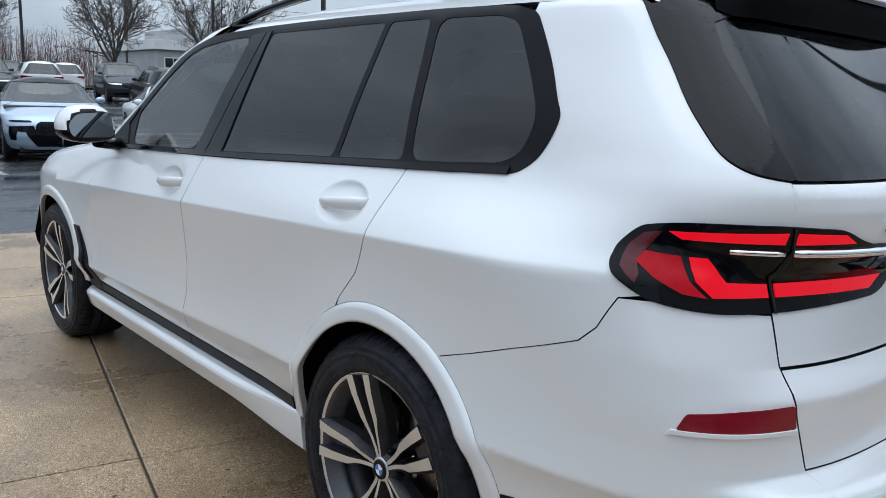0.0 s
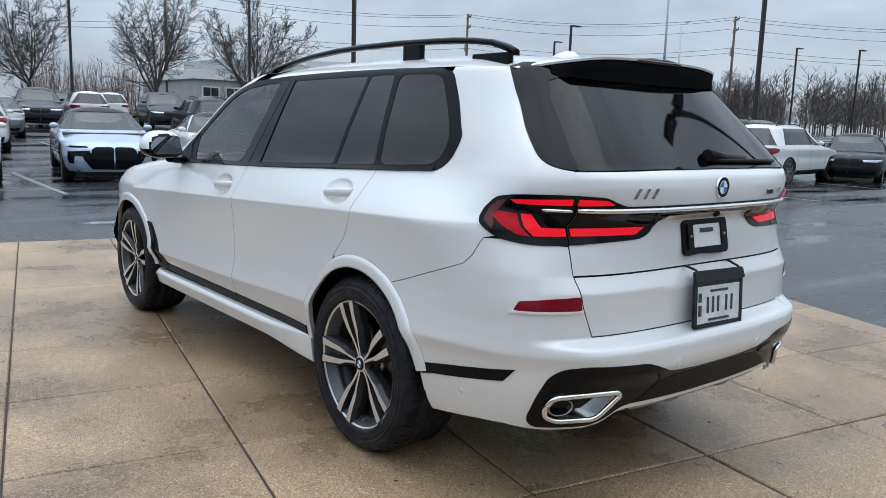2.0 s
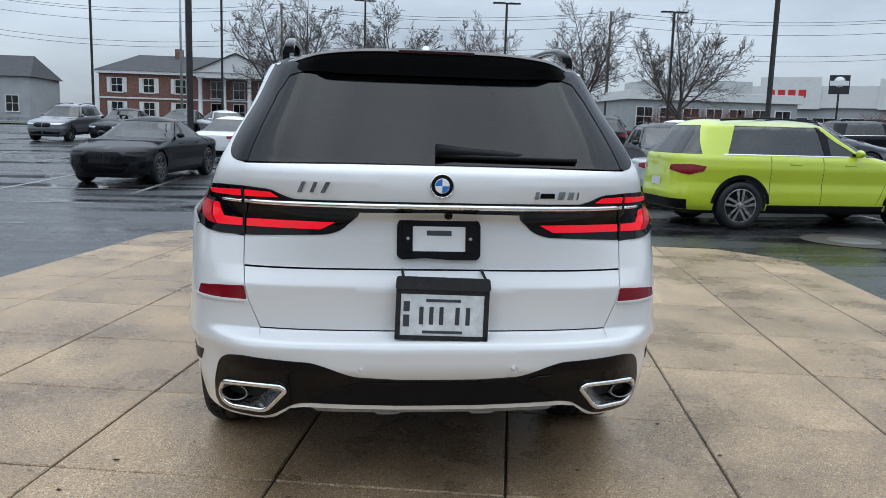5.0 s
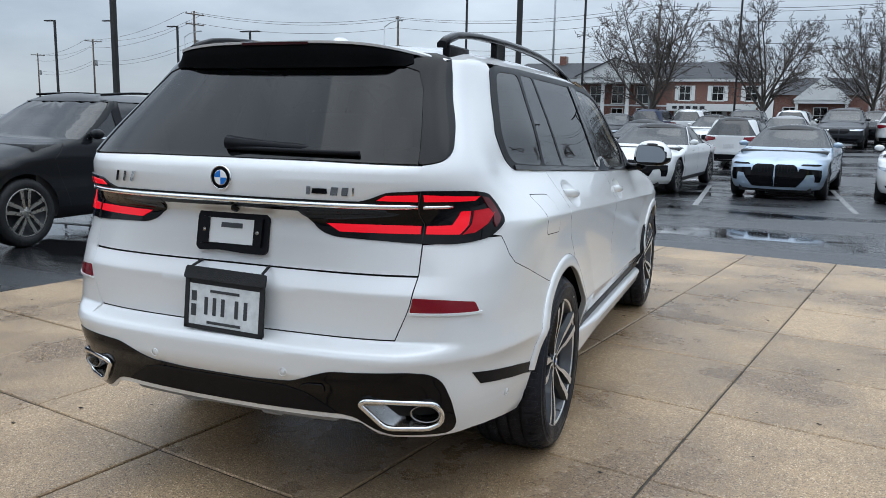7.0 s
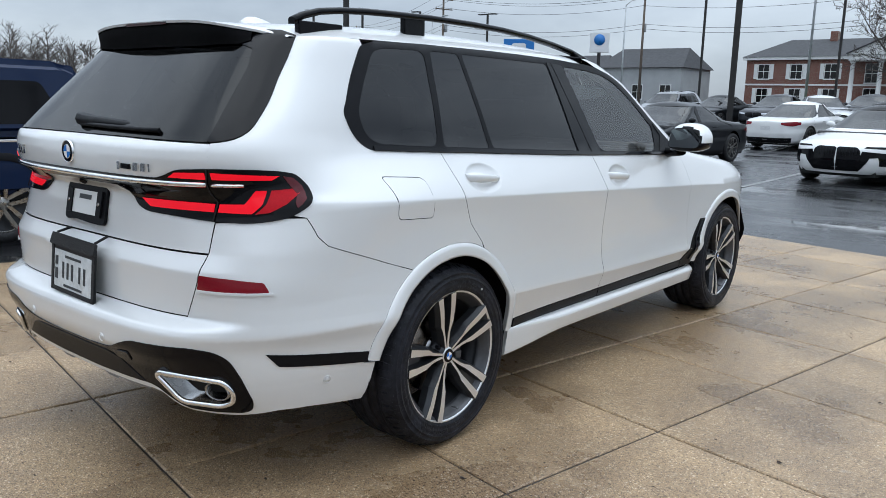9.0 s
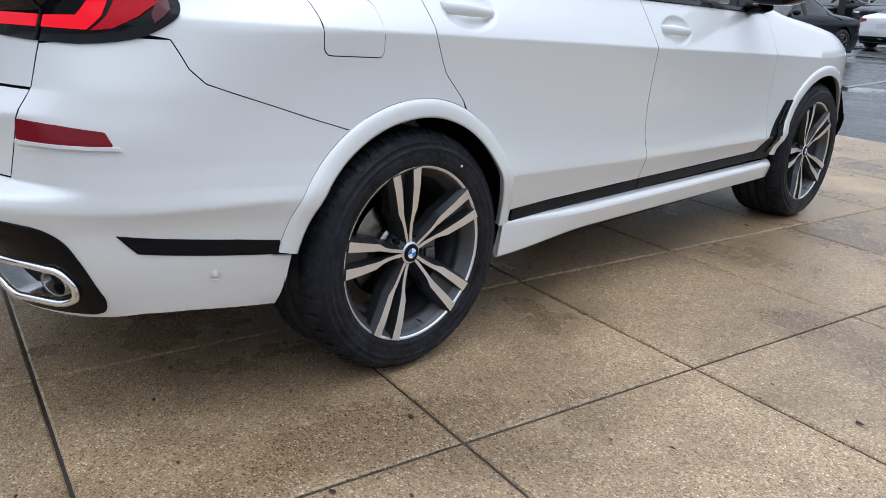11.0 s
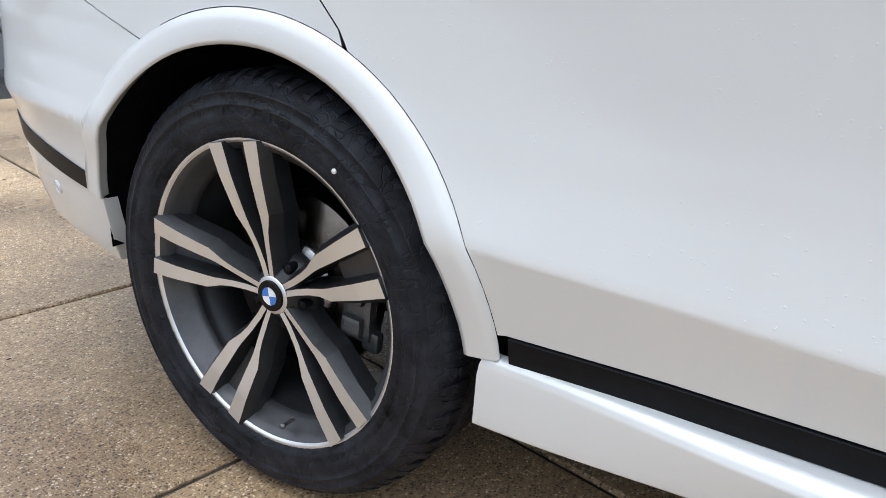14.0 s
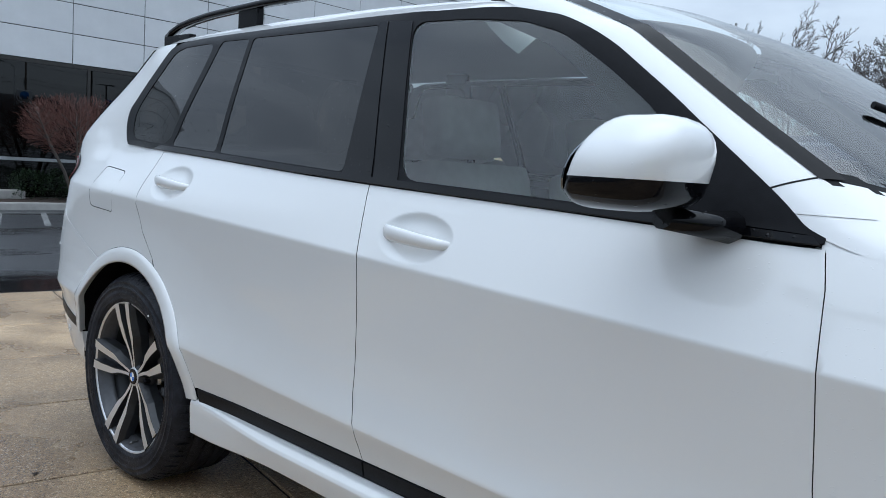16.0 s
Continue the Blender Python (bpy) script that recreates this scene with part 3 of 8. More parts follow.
    sf.inputs["From Min"].default_value = 0.70
    sf.inputs["From Max"].default_value = 0.78
    sf.inputs["To Max"].default_value = 0.35
    l.new(sp.outputs["Fac"], sf.inputs["Value"])
    t3 = n.new("ShaderNodeMixRGB")
    t3.inputs["Color2"].default_value = (0.45, 0.41, 0.36, 1)
    l.new(sf.outputs["Result"], t3.inputs["Fac"])
    l.new(t2.outputs["Color"], t3.inputs["Color1"])
    l.new(t3.outputs["Color"], b.inputs["Base Color"])
    rg = n.new("ShaderNodeMapRange")
    rg.inputs["To Min"].default_value = 0.46
    rg.inputs["To Max"].default_value = 0.22
    l.new(df.outputs["Result"], rg.inputs["Value"])
    l.new(rg.outputs["Result"], b.inputs["Roughness"])
    bp = n.new("ShaderNodeBump")
    bp.inputs["Strength"].default_value = 0.6
    bp.inputs["Distance"].default_value = 0.003
    bp.invert = True
    l.new(v.outputs["Distance"], bp.inputs["Height"])
    l.new(bp.outputs["Normal"], b.inputs["Normal"])
    return m


M["asphalt"] = wet_asphalt()
M["slab"] = aggregate()
M["joint"] = mat("dark_joint_filler", (0.035, 0.028, 0.022), 0.7, vary=0.4, scale=30)
M["paint_line"] = mat("worn_white_line_paint", (0.28, 0.28, 0.275), 0.35, vary=0.3, scale=12, color2=(0.07, 0.07, 0.07))

gs = sorted(set([-420, -300, -200, -140, -100, -75, -60, -50] + list(range(-44, 76, 2)) + [85, 100, 140, 200, 300, 420]))
ground_bm = sheet(lambda u, v: Vector((u, v, ground_z(u, v))), gs, gs)
ground = tagged(part("ground", ground_bm, M["asphalt"]), "dark wet asphalt car park with puddles", "asphalt", kind="structure")

# the pad: concrete slabs laid at a slant to the lot
TURN_PAD, PITCH_U, PITCH_V, U0, V0 = -11.0, 0.945, 0.957, 0.482, 0.078
pad_frame = pose(0, 0, -0.002, 0, 0, TURN_PAD)
PAD_U, PAD_V = (-4.10, 3.95), (-4.14, 6.54)


def clip_rect(poly, u0, u1, v0, v1):
    for axis, lim, keep_low in ((0, u0, False), (0, u1, True), (1, v0, False), (1, v1, True)):
        out = []
        for a, b in zip(poly, poly[1:] + poly[:1]):
            ia, ib = (a[axis] <= lim) == keep_low, (b[axis] <= lim) == keep_low
            if ia:
                out.append(a)
            if ia != ib:
                t = (lim - a[axis]) / (b[axis] - a[axis])
                out.append((a[0] + (b[0] - a[0]) * t, a[1] + (b[1] - a[1]) * t))
        poly = out
        if not poly:
            return []
    return poly


PAD_EDGE = [(PAD_U[0] + 1.1, PAD_V[0]), (2.7, PAD_V[0]), (3.35, -1.6), (3.60, .3), (3.82, 1.7), (PAD_U[1], 3.4), (PAD_U[1], PAD_V[1] - .8), (PAD_U[1] - .8, PAD_V[1]),
            (PAD_U[0] + .55, PAD_V[1]), (PAD_U[0], PAD_V[1] - .55), (PAD_U[0], PAD_V[0] + 1.1)]
base_bm = slab(PAD_EDGE, 0.05, pad_frame @ Matrix.Translation((0, 0, -0.009)))
pad = tagged(part("pavement", base_bm, M["joint"]), "pad of damp tan exposed-aggregate concrete slabs", "pavement", kind="structure")


def build_slabs():
    rnd = random.Random(11)
    for i in range(-6, 6):
        for j in range(-6, 8):
            g = 0.0055
            poly = clip_rect(PAD_EDGE, U0 + PITCH_U * i + g, U0 + PITCH_U * (i + 1) - g, V0 + PITCH_V * j + g, V0 + PITCH_V * (j + 1) - g)
            if len(poly) < 3 or abs(area2(poly)) < 0.02:
                continue
            if area2(poly) < 0:
                poly = poly[::-1]
            bm = bmesh.new()
            lift = rnd.uniform(-0.0012, 0.0012)
            low = [bm.verts.new(pad_frame @ Vector((u, v, -0.03))) for u, v in poly]
            mid = [bm.verts.new(pad_frame @ Vector((u, v, -0.005 + lift))) for u, v in poly]
            top = [bm.verts.new(pad_frame @ Vector((u, v, lift))) for u, v in inset(poly, 0.006)]
            k = len(poly)
            bm.faces.new(top)
            for a, b in ((mid, top), (low, mid)):
                for q in range(k):
                    bm.faces.new((a[q], a[(q + 1) % k], b[(q + 1) % k], b[q]))
            part("slab", bm, M["slab"], pad)


# ---- the white three-row SUV on the pad ----
H = Hull(
    width=([.20, .25, .30, .36, .42, .46, .50, .556, .566, .60, .66, .74, .80, .88, .94, 1.002, 1.008, 1.08, 1.15, 1.19, 1.22, 1.45, 1.60, 1.68, 1.72, 1.75, 1.78],
           [.80, .87, .905, .930, .942, .950, .965, .988, .987, .981, .974, .971, .973, .978, .983, .9895, .9895, .959, .928, .908, .893, .806, .747, .712, .67, .60, .50]),
    rear=([.34, .38, .41, .45, .52, .58, .66, .685, .695, .703, .84, .87, .93, .95, 1.03, 1.11, 1.135, 1.16, 1.20, 1.245, 1.29, 1.31, 1.62, 1.68, 1.72, 1.75, 1.78],
          [-1.055, -1.085, -1.098, -1.108, -1.13, -1.162, -1.165, -1.15, -1.10, -1.078, -1.082, -1.086, -1.052, -1.05, -1.045, -1.03, -1.07, -1.098, -1.104,
           -1.106, -1.095, -1.07, -.76, -.70, -.66, -.60, -.5]),
    round_rear=([.3, .6, .83, .93, 1.05, 1.15, 1.22, 1.3, 1.62, 1.75], [4.0, 4.0, 4.4, 4.1, 3.5, 3.15, 3.5, 3.9, 4.0, 4.0]),
    front=([.25, .45, .75, .92, 1.0, 1.05, 1.10, 1.14, 1.18, 1.22, 1.374, 1.58, 1.68, 1.72, 1.78],
           [3.86, 3.98, 4.02, 4.0, 3.92, 3.78, 3.45, 3.0, 2.75, 2.68, 2.43, 2.12, 1.88, 1.72, 1.5]),
    corner=([.25, .45, .75, .92, 1.0, 1.05, 1.10, 1.14, 1.18, 1.22, 1.374, 1.58, 1.68, 1.72, 1.78],
            [3.0, 3.0, 3.0, 3.0, 3.0, 2.9, 2.65, 2.45, 2.33, 2.25, 2.0, 1.68, 1.42, 1.28, 1.1]),
    y0=-0.1, slope=0.047, bowls=((0.235, 1.133, 0.125, 0.062, 0.016), (1.468, 1.070, 0.125, 0.062, 0.016)),
    flares=((0.0, 0.026), (3.105, 0.018)),
    calm=([.34, .40, .46, .54, .66, .78, .88, 1.0, 1.11, 1.16, 1.245, 1.30, 1.62, 1.68, 1.75, 1.78], [-1.06, -1.095, -1.112, -1.122, -1.118, -1.100, -1.082, -1.064, -1.055, -1.088, -1.100, -1.085, -.76, -.70, -.60, -.5]))
WHEEL_Z, HUB_Z, REAR_AXLE, FRONT_AXLE = 0.39, 0.389, 0.0, 3.105
suv = thing("suv", "pearl white three-row SUV, wet with rain, parked on concrete slabs", "car")


def Y(*pts):
    return [H.side(y, z) for y, z in pts]


def X(*pts):
    return [H.back(x, z) for x, z in pts]


def arch_r(yc, a):
    """Radius of a wheel opening at the angle a."""
    swell = 0.022 if yc > 1 else (-0.026 if math.cos(a) > 0 else 0.016)
    return 0.490 + swell * math.cos(a) ** 2


def arch(yc, a0, a1, n=16):
    """The wheel opening's outline, from angle a0 to a1 (degrees from straight ahead)."""
    out = []
    for i in range(n + 1):
        a = radians(a0 + (a1 - a0) * i / n)
        rr = arch_r(yc, a)
        out.append((yc + 0.004 + rr * math.cos(a), WHEEL_Z + rr * math.sin(a)))
    return out


def crease_hi(y):
    return 1.005 + 0.047 * (1.285 - max(min(y, 3.0), -0.7))


def crease_lo(y):
    return 0.562 + 0.047 * (1.285 - max(min(y, 3.0), -0.7)) * 0.70


CREASES = (crease_hi, crease_lo)
FOLDS = tuple(lambda y, z=z: z for z in (.45, .58, .66, .695, .72, .84, .87, .93, 1.11, 1.16, 1.245))


def belt(y):
    return 1.247 - 0.0495 * y + 0.014 * sstep(0.9, 2.2, y)


def eased(pts, n=4):
    """A smooth line through the points."""
    ext = [pts[0]] + list(pts) + [pts[-1]]
    out = []
    for p, q, v, w in zip(ext, ext[1:], ext[2:], ext[3:]):
        for i in range(n):
            t = i / n
            out.append(tuple(.5 * (2 * b + (c - a) * t + (2 * a - 5 * b + 4 * c - d) * t * t + (3 * b - a - 3 * c + d) * t ** 3) for a, b, c, d in zip(p, q, v, w)))
    return out + [tuple(pts[-1])]


GAP = 0.0013
REAR_GAP = [(0.03, belt(0.03)), (0.045, 1.15), (0.06, 1.05), (0.105, 0.95), (0.185, 0.863)]
B_GAP = [(1.238, belt(1.238)), (1.264, 1.10), (1.292, 1.005), (1.290, 0.90), (1.287, 0.77), (1.290, 0.64), (1.305, 0.565), (1.314, 0.459)]
F_GAP = [(2.392, 1.146), (2.408, 1.08), (2.424, 0.95), (2.434, 0.755), (2.452, 0.62), (2.462, 0.459)]
doors = {
    "rear_door": Y(*REAR_GAP[::-1], *[(y, belt(y)) for y in (0.35, 0.65, 0.95)], *B_GAP, (0.478, 0.458), *arch(0, 8, 66)),
    "front_door": Y(*B_GAP[::-1], *[(y, belt(y)) for y in (1.5, 1.8, 2.1)], (2.30, 1.147), *F_GAP),
}
FUEL = rounded([H.side(y, z) for y, z in ((-.350, 1.012), (-.140, 1.000), (-.150, 1.157), (-.378, 1.172))], 0.035)
LAMP_EDGE = X((.70, 1.213), (.79, 1.212)) + Y((-.80, 1.207), (-.740, 1.194), (-.711, 1.163), (-.707, 1.110), (-.746, 1.084), (-.785, 1.062))
SIDE_PANEL = eased(Y((-.532, 1.682), (-.60, 1.60), (-.668, 1.525), (-.735, 1.45), (-.800, 1.388)) + [(.917, 1.350), (.889, 1.326), (.848, 1.311)] + X((.700, 1.302)))
WINDOW_TAIL = eased([(-.300, 1.262), (-.352, 1.270), (-.396, 1.302), (-.424, 1.348), (-.437, 1.405), (-.412, 1.450), (-.362, 1.535), (-.285, 1.640), (-.258, 1.664)])
SEAM = [(-.735, 1.052), (-.703, .985), (-.668, .950), (-.60, .925), (-.49, .887), (-.409, .858), (-.32, .828), (-.246, .804)]
quarter = (Y(*REAR_GAP[::-1], (-.20, belt(-.2)), *[(y + .003, z) for y, z in WINDOW_TAIL], (-.255, 1.688), (-.40, 1.688))
           + SIDE_PANEL + LAMP_EDGE[0:] + Y(*SEAM) + Y(*arch(0, 118, 67)[1:]))

for side, label in ((1, "right"), (-1, "left")):
    put = (lambda p: p) if side > 0 else flip
    for name, poly in doors.items():
        yc, zc = (0.235, 1.133) if name == "rear_door" else (1.468, 1.070)
        sc = H.side(yc, zc)[0] * side
        door = part(name, patch(H, put(poly), grid=0.04, gap=GAP, fine=((sc, zc, 0.14, 0.075, 0.0045),), lines=CREASES), [M["pearl"], M["gap"]], suv)
        # grab handle over its bowl
        bm = bmesh.new()
        hv = H.half(yc, zc) + 0.016
        pts = []
        for i in range(13):
            u = -1 + 2 * i / 12
            pts.append((u, 0.021 * (1 - abs(u) ** 3.0) - 0.012 * (abs(u) ** 6)))
        rings = []
        for u, out in pts:
            tall = 0.019 - 0.007 * abs(u) ** 4 - 0.0035 * u
            ring = []
            for k in range(10):
                a = 2 * math.pi * k / 10
                ring.append(bm.verts.new((side * (hv + out - 0.002 + 0.011 * math.cos(a)), yc + 0.118 * u, zc - 0.0495 * 0.113 * u * 1.6 + tall * math.sin(a))))
            rings.append(ring)
        for a, b in zip(rings, rings[1:]):
            for k in range(10):
                f = bm.faces.new((a[k], a[(k + 1) % 10], b[(k + 1) % 10], b[k]))
                f.smooth = True
        bm.faces.new(rings[0])
        bm.faces.new(rings[-1])
        bmesh.ops.recalc_face_normals(bm, faces=bm.faces)
        part("door_handle", bm, M["pearl"], door)
        strip_y = (0.482, 1.313) if name == "rear_door" else (1.319, 2.47)
        strip = Y((strip_y[0], .412), (strip_y[1], .412), (strip_y[1], .457), (strip_y[0], .457))
        part("lower_trim_strip", patch(H, put(strip), grid=0.05, off=0.004, gap=0.001), M["satin_black"], door, "black plastic trim strip")
    qp = patch(H, put(quarter), holes=[put(inset(FUEL[::-1] if area2(FUEL) < 0 else FUEL, -0.001))] if side > 0 else [], grid=0.04, gap=GAP, lines=CREASES)
    qp_ob = part("quarter_panel", qp, [M["pearl"], M["gap"]], suv)
    if side > 0:
        part("fuel_flap", patch(H, FUEL, grid=0.03, gap=0.0018, lines=CREASES), [M["pearl"], M["gap"]], qp_ob)
    # wing: from the door gap round to the nose
    top = [(H.side(y, z)[0], z) for y, z in ((2.47, 1.140), (2.56, 1.122), (2.70, 1.092), (2.85, 1.062), (2.95, 1.040))]
    wing = (Y(*F_GAP[::-1]) + top + [(H.nose_s(1.037), 1.037), (H.nose_s(.93), .93), (H.nose_s(.7), .7), (H.nose_s(.40), .40)]
            + Y((3.70, .40)) + Y(*arch(FRONT_AXLE, 0, 172)) + Y((2.60, .459),))
    part("front_wing", patch(H, put(wing), grid=0.05, gap=GAP * .6, lines=CREASES), [M["pearl"], M["pearl"]], suv)
    fin = Y((2.42, .412), (2.590, .410), (2.604, .47), (2.648, .60), (2.722, .714), (2.645, .716), (2.535, .60), (2.455, .50), (2.42, .457))
    vent = part("wing_vent", patch(H, put(fin), grid=0.03, off=0.006, gap=0.001), M["satin_black"], suv, "black wing vent panel")
    blade = Y((2.53, .45), (2.552, .45), (2.60, .60), (2.672, .700), (2.650, .702), (2.575, .60))
    part("vent_blade", patch(H, put(blade), grid=0.03, off=0.016, depth=0.012), M["gloss_black"], vent, "gloss black vent blade")
    # sill
    def sill_pt(u, v, side=side):
        y = 0.446 + (2.63 - 0.446) * u - .018 * min(1, v * 1.5) * (1 - sstep(0, .05, u))
        full = [(.940, .414), (.966, .410), (.980, .398), (.984, .388), (.981, .376), (.968, .334), (.964, .322), (.952, .314), (.935, .308), (.90, .31)]
        tail = [(.940, .416), (.952, .413), (.958, .408), (.960, .398), (.960, .380), (.955, .305), (.953, .290), (.946, .284), (.938, .284), (.930, .30)]
        k = v * (len(full) - 1)
        i = min(int(k), len(full) - 2)
        w = sstep(.0, .24, u)
        a, b = [tuple(p + (q - p) * w for p, q in zip(tail[j], full[j])) for j in (i, i + 1)]
        tuck = 0.03 * sstep(0.97, 1, u)
        return Vector((side * (a[0] + (b[0] - a[0]) * (k - i) - tuck), y, a[1] + (b[1] - a[1]) * (k - i) - .016 * u))
    sb = sheet(sill_pt, span(0, 1, 40), span(0, 1, 36))
    for end in (0, 1):
        cap = [sb.verts.new(sill_pt(end, v)) for v in span(0, 1, 18)]
        sb.faces.new(cap)
    bmesh.ops.recalc_face_normals(sb, faces=sb.faces)
    part("sill", sb, M["pearl"], suv)
    # wheel arch trims with a rolled lip
    for yc, a0, a1 in ((REAR_AXLE, 3, 168), (FRONT_AXLE, 12, 176)):
        def lip(u, v, yc=yc, a0=a0, a1=a1, side=side):
            a = radians(a0 + (a1 - a0) * u)
            ro = arch_r(yc, a)
            w = (0, 0.05, 0.35, 0.86, 1, 1, 1, 1)[int(v)]
            r = ro - 0.056 * w
            y, z = yc + 0.004 + r * math.cos(a), WHEEL_Z + r * math.sin(a)
            p = H.at(*H.side(y, z))
            n = H.normal(*H.side(y, z))
            out = (0.0, 0.007, 0.010, 0.012, 0.0105, 0.004, -0.006, -0.016)[int(v)]
            q = p + n * out
            if v > 4:
                q = p + Vector((out, 0, 0)) + Vector((0, math.cos(a), math.sin(a))) * 0.004 * (v - 4)
            return Vector((side * q.x, q.y, q.z))
        ab = sheet(lip, span(0, 1, 44), range(8))
        bmesh.ops.recalc_face_normals(ab, faces=ab.faces)
        part("wheel_arch_trim", ab, M["pearl"], suv)
        lb = bmesh.new()
        ring = []
        for i in range(25):
            a = radians(-3 + 186 * i / 24)
            ring.append((yc + 0.462 * math.cos(a), WHEEL_Z + 0.462 * math.sin(a)))
        vo = [lb.verts.new((side * (H.half(y, max(z, .42)) - .008), y, z)) for y, z in ring]
        vi = [lb.verts.new((side * 0.60, y, z)) for y, z in ring]
        for i in range(24):
            lb.faces.new((vo[i], vo[i + 1], vi[i + 1], vi[i]))
        lb.faces.new(vi)
        part("arch_liner", lb, M["liner"], suv, "black felt wheel arch liner")
    # tail lamps
    lamp = X((.288, 1.146), (.293, 1.125), (.345, 1.070), (.400, 1.051), (.55, 1.045), (.68, 1.038), (.80, 1.036)) + Y((-.845, 1.042), (-.788, 1.054), (-.744, 1.078), (-.703, 1.108), (-.707, 1.165), (-.738, 1.199), (-.80, 1.212)) + X(
        (.80, 1.217), (.71, 1.2185), (.60, 1.212), (.553, 1.190), (.50, 1.176), (.29, 1.174))
    lamp_ob = part("tail_lamp", patch(H, put(rounded(lamp, .03, 4)), grid=0.03, off=0.006, depth=0.02), M["gloss_black"], suv, "red lit tail lamp in gloss black housing")
    for nm, outline, m in (
            ("upper_light_bar", X((.572, 1.187), (.692, 1.184), (.692, 1.206), (.60, 1.203)), "red_lit"),
            ("upper_light_bar", X((.708, 1.184), (.832, 1.181), (.842, 1.194), (.708, 1.206)), "red_lit"),
            ("lower_light_bar", X((.425, 1.068), (.692, 1.068), (.692, 1.095), (.50, 1.095), (.374, 1.094)), "red_lit"),
            ("lower_light_bar", X((.708, 1.068), (.806, 1.067), (.826, 1.098), (.824, 1.146), (.802, 1.146), (.782, 1.098), (.708, 1.095)), "red_lit"),
            ("patterned_lens", X((.814, 1.066), (.845, 1.072), (.874, 1.100), (.880, 1.134), (.868, 1.150), (.832, 1.146), (.834, 1.098)), "red_mesh"),
            ("side_lens", Y((-.760, 1.086), (-.724, 1.114), (-.727, 1.160), (-.752, 1.186), (-.785, 1.193), (-.766, 1.162), (-.749, 1.130), (-.764, 1.102)), "maroon")):
        part(nm, patch(H, put(outline), grid=0.03, off=0.010, depth=0.008), M[m], lamp_ob)
    strip = tube([H.at(*put(X((x, 1.1625)))[0]) + Vector((0, -.012, 0)) for x in span(.708, .785, 6)], .0065, 8)
    part("lamp_chrome", strip, M["chrome"], lamp_ob, "chrome strip")
    seam = X((.6985, 1.036), (.7015, 1.036), (.7015, 1.215), (.6985, 1.215))
    part("lamp_joint", patch(H, put(seam), grid=0.03, off=0.0125, depth=0.004), M["gap"], lamp_ob)
    part("rear_reflector", patch(H, put(rounded(X((.688, .812), (.884, .808), (.872, .842), (.80, .854), (.697, .862)), .008)), grid=0.03, off=0.003, depth=0.01), M["red_lens"], suv, "dark red reflector")
    part("reflector_ledge", patch(H, put(X((.688, .804), (.892, .799), (.889, .808), (.688, .812))), grid=0.03, off=0.007, depth=0.01), M["pearl"], suv)
    part("bumper_trim_strip", patch(H, put(Y((-.842, .538), (-.49, .489), (-.487, .529), (-.60, .548), (-.885, .588))), grid=0.04, off=0.003, depth=0.01), M["satin_black"], suv,
         "black plastic trim strip")
    part("side_pillar_panel", patch(H, put(SIDE_PANEL + X((.688, 1.306), (.66, 1.40), (.60, 1.56), (.562, 1.625), (.50, 1.645), (.50, 1.70)) + Y((-.56, 1.70),)), grid=0.035, off=0.004, gap=GAP), M["gloss_black"], suv,
         "gloss black rear pillar panel")
    # exhaust tips
    ex = put(rounded(X((.612, .408), (.745, .403), (.778, .420), (.786, .452), (.770, .500), (.562, .514), (.540, .498)), 0.03, 5))
    ring = [H.at(s, z) + H.normal(s, z) * 0.010 for s, z in ex]
    tb = tube(ring + [ring[0], ring[1]], 0.0105, 8)
    for f in tb.faces:
        f.smooth = True
    exh = part("exhaust_tip", tb, M["chrome"], suv, "chrome exhaust surround")
    mid = sum(ring, Vector()) / len(ring) + Vector((side * .052, 0, 0))
    steps = ((0, 0), (.10, .012), (.42, .052), (.50, .075))
    wall = sheet(lambda u, v: (lambda q: q.lerp(mid, steps[int(u)][0]) + Vector((0, steps[int(u)][1], 0)))(ring[int(v) % len(ring)]), range(4), range(len(ring) + 1))
    bmesh.ops.recalc_face_normals(wall, faces=wall.faces)
    part("exhaust_wall", wall, M["steel_bright"], exh)
    back = bmesh.new()
    back.faces.new([back.verts.new(p.lerp(mid, .48) + Vector((0, .074, 0))) for p in ring])
    part("exhaust_recess", back, M["gap"], exh)
    pb = lathe([(0.026, -0.05), (0.034, -0.004), (0.037, 0.002), (0.040, 0.0), (0.041, -0.05)], 24, "z")
    bmesh.ops.transform(pb, matrix=Matrix.Translation(mid + Vector((0, .026, 0))) @ pose(0, 0, 0, 90, 0, side * 14) @ Matrix.Diagonal((1.35, 0.78, 1, 1)), verts=pb.verts)
    part("exhaust_pipe", pb, M["steel_bright"], exh)
    # parking sensors
    for pos in (X((.275, .588))[0], Y((-.66, .455))[0]):
        s0, z0 = put([pos])[0]
        p0, n0 = H.at(s0, z0), H.normal(s0, z0)
        db = lathe([(0.0, 0.002), (0.0115, 0.002), (0.0115, 0.0005), (0.0135, 0.0005), (0.0135, 0.003), (0.0155, 0.003), (0.0155, -0.004)], 20, "z")
        bmesh.ops.transform(db, matrix=Matrix.Translation(p0) @ n0.to_track_quat("Z", "Y").to_matrix().to_4x4(), verts=db.verts)
        part("parking_sensor", db, M["pearl"], suv)
    # window frame and panes
    DLO = Y((0.3, belt(.3)), (0.8, belt(.8)), (1.3, belt(1.3)), (1.8, belt(1.8)), (2.39, 1.147), (2.322, 1.210), (2.245, 1.266), (2.04, 1.418), (1.87, 1.538), (1.70, 1.622), (1.55, 1.656),
            (1.40, 1.668), (1.15, 1.678), (0.6, 1.690), (0.1, 1.690), (-.19, 1.682), *WINDOW_TAIL[::-1])
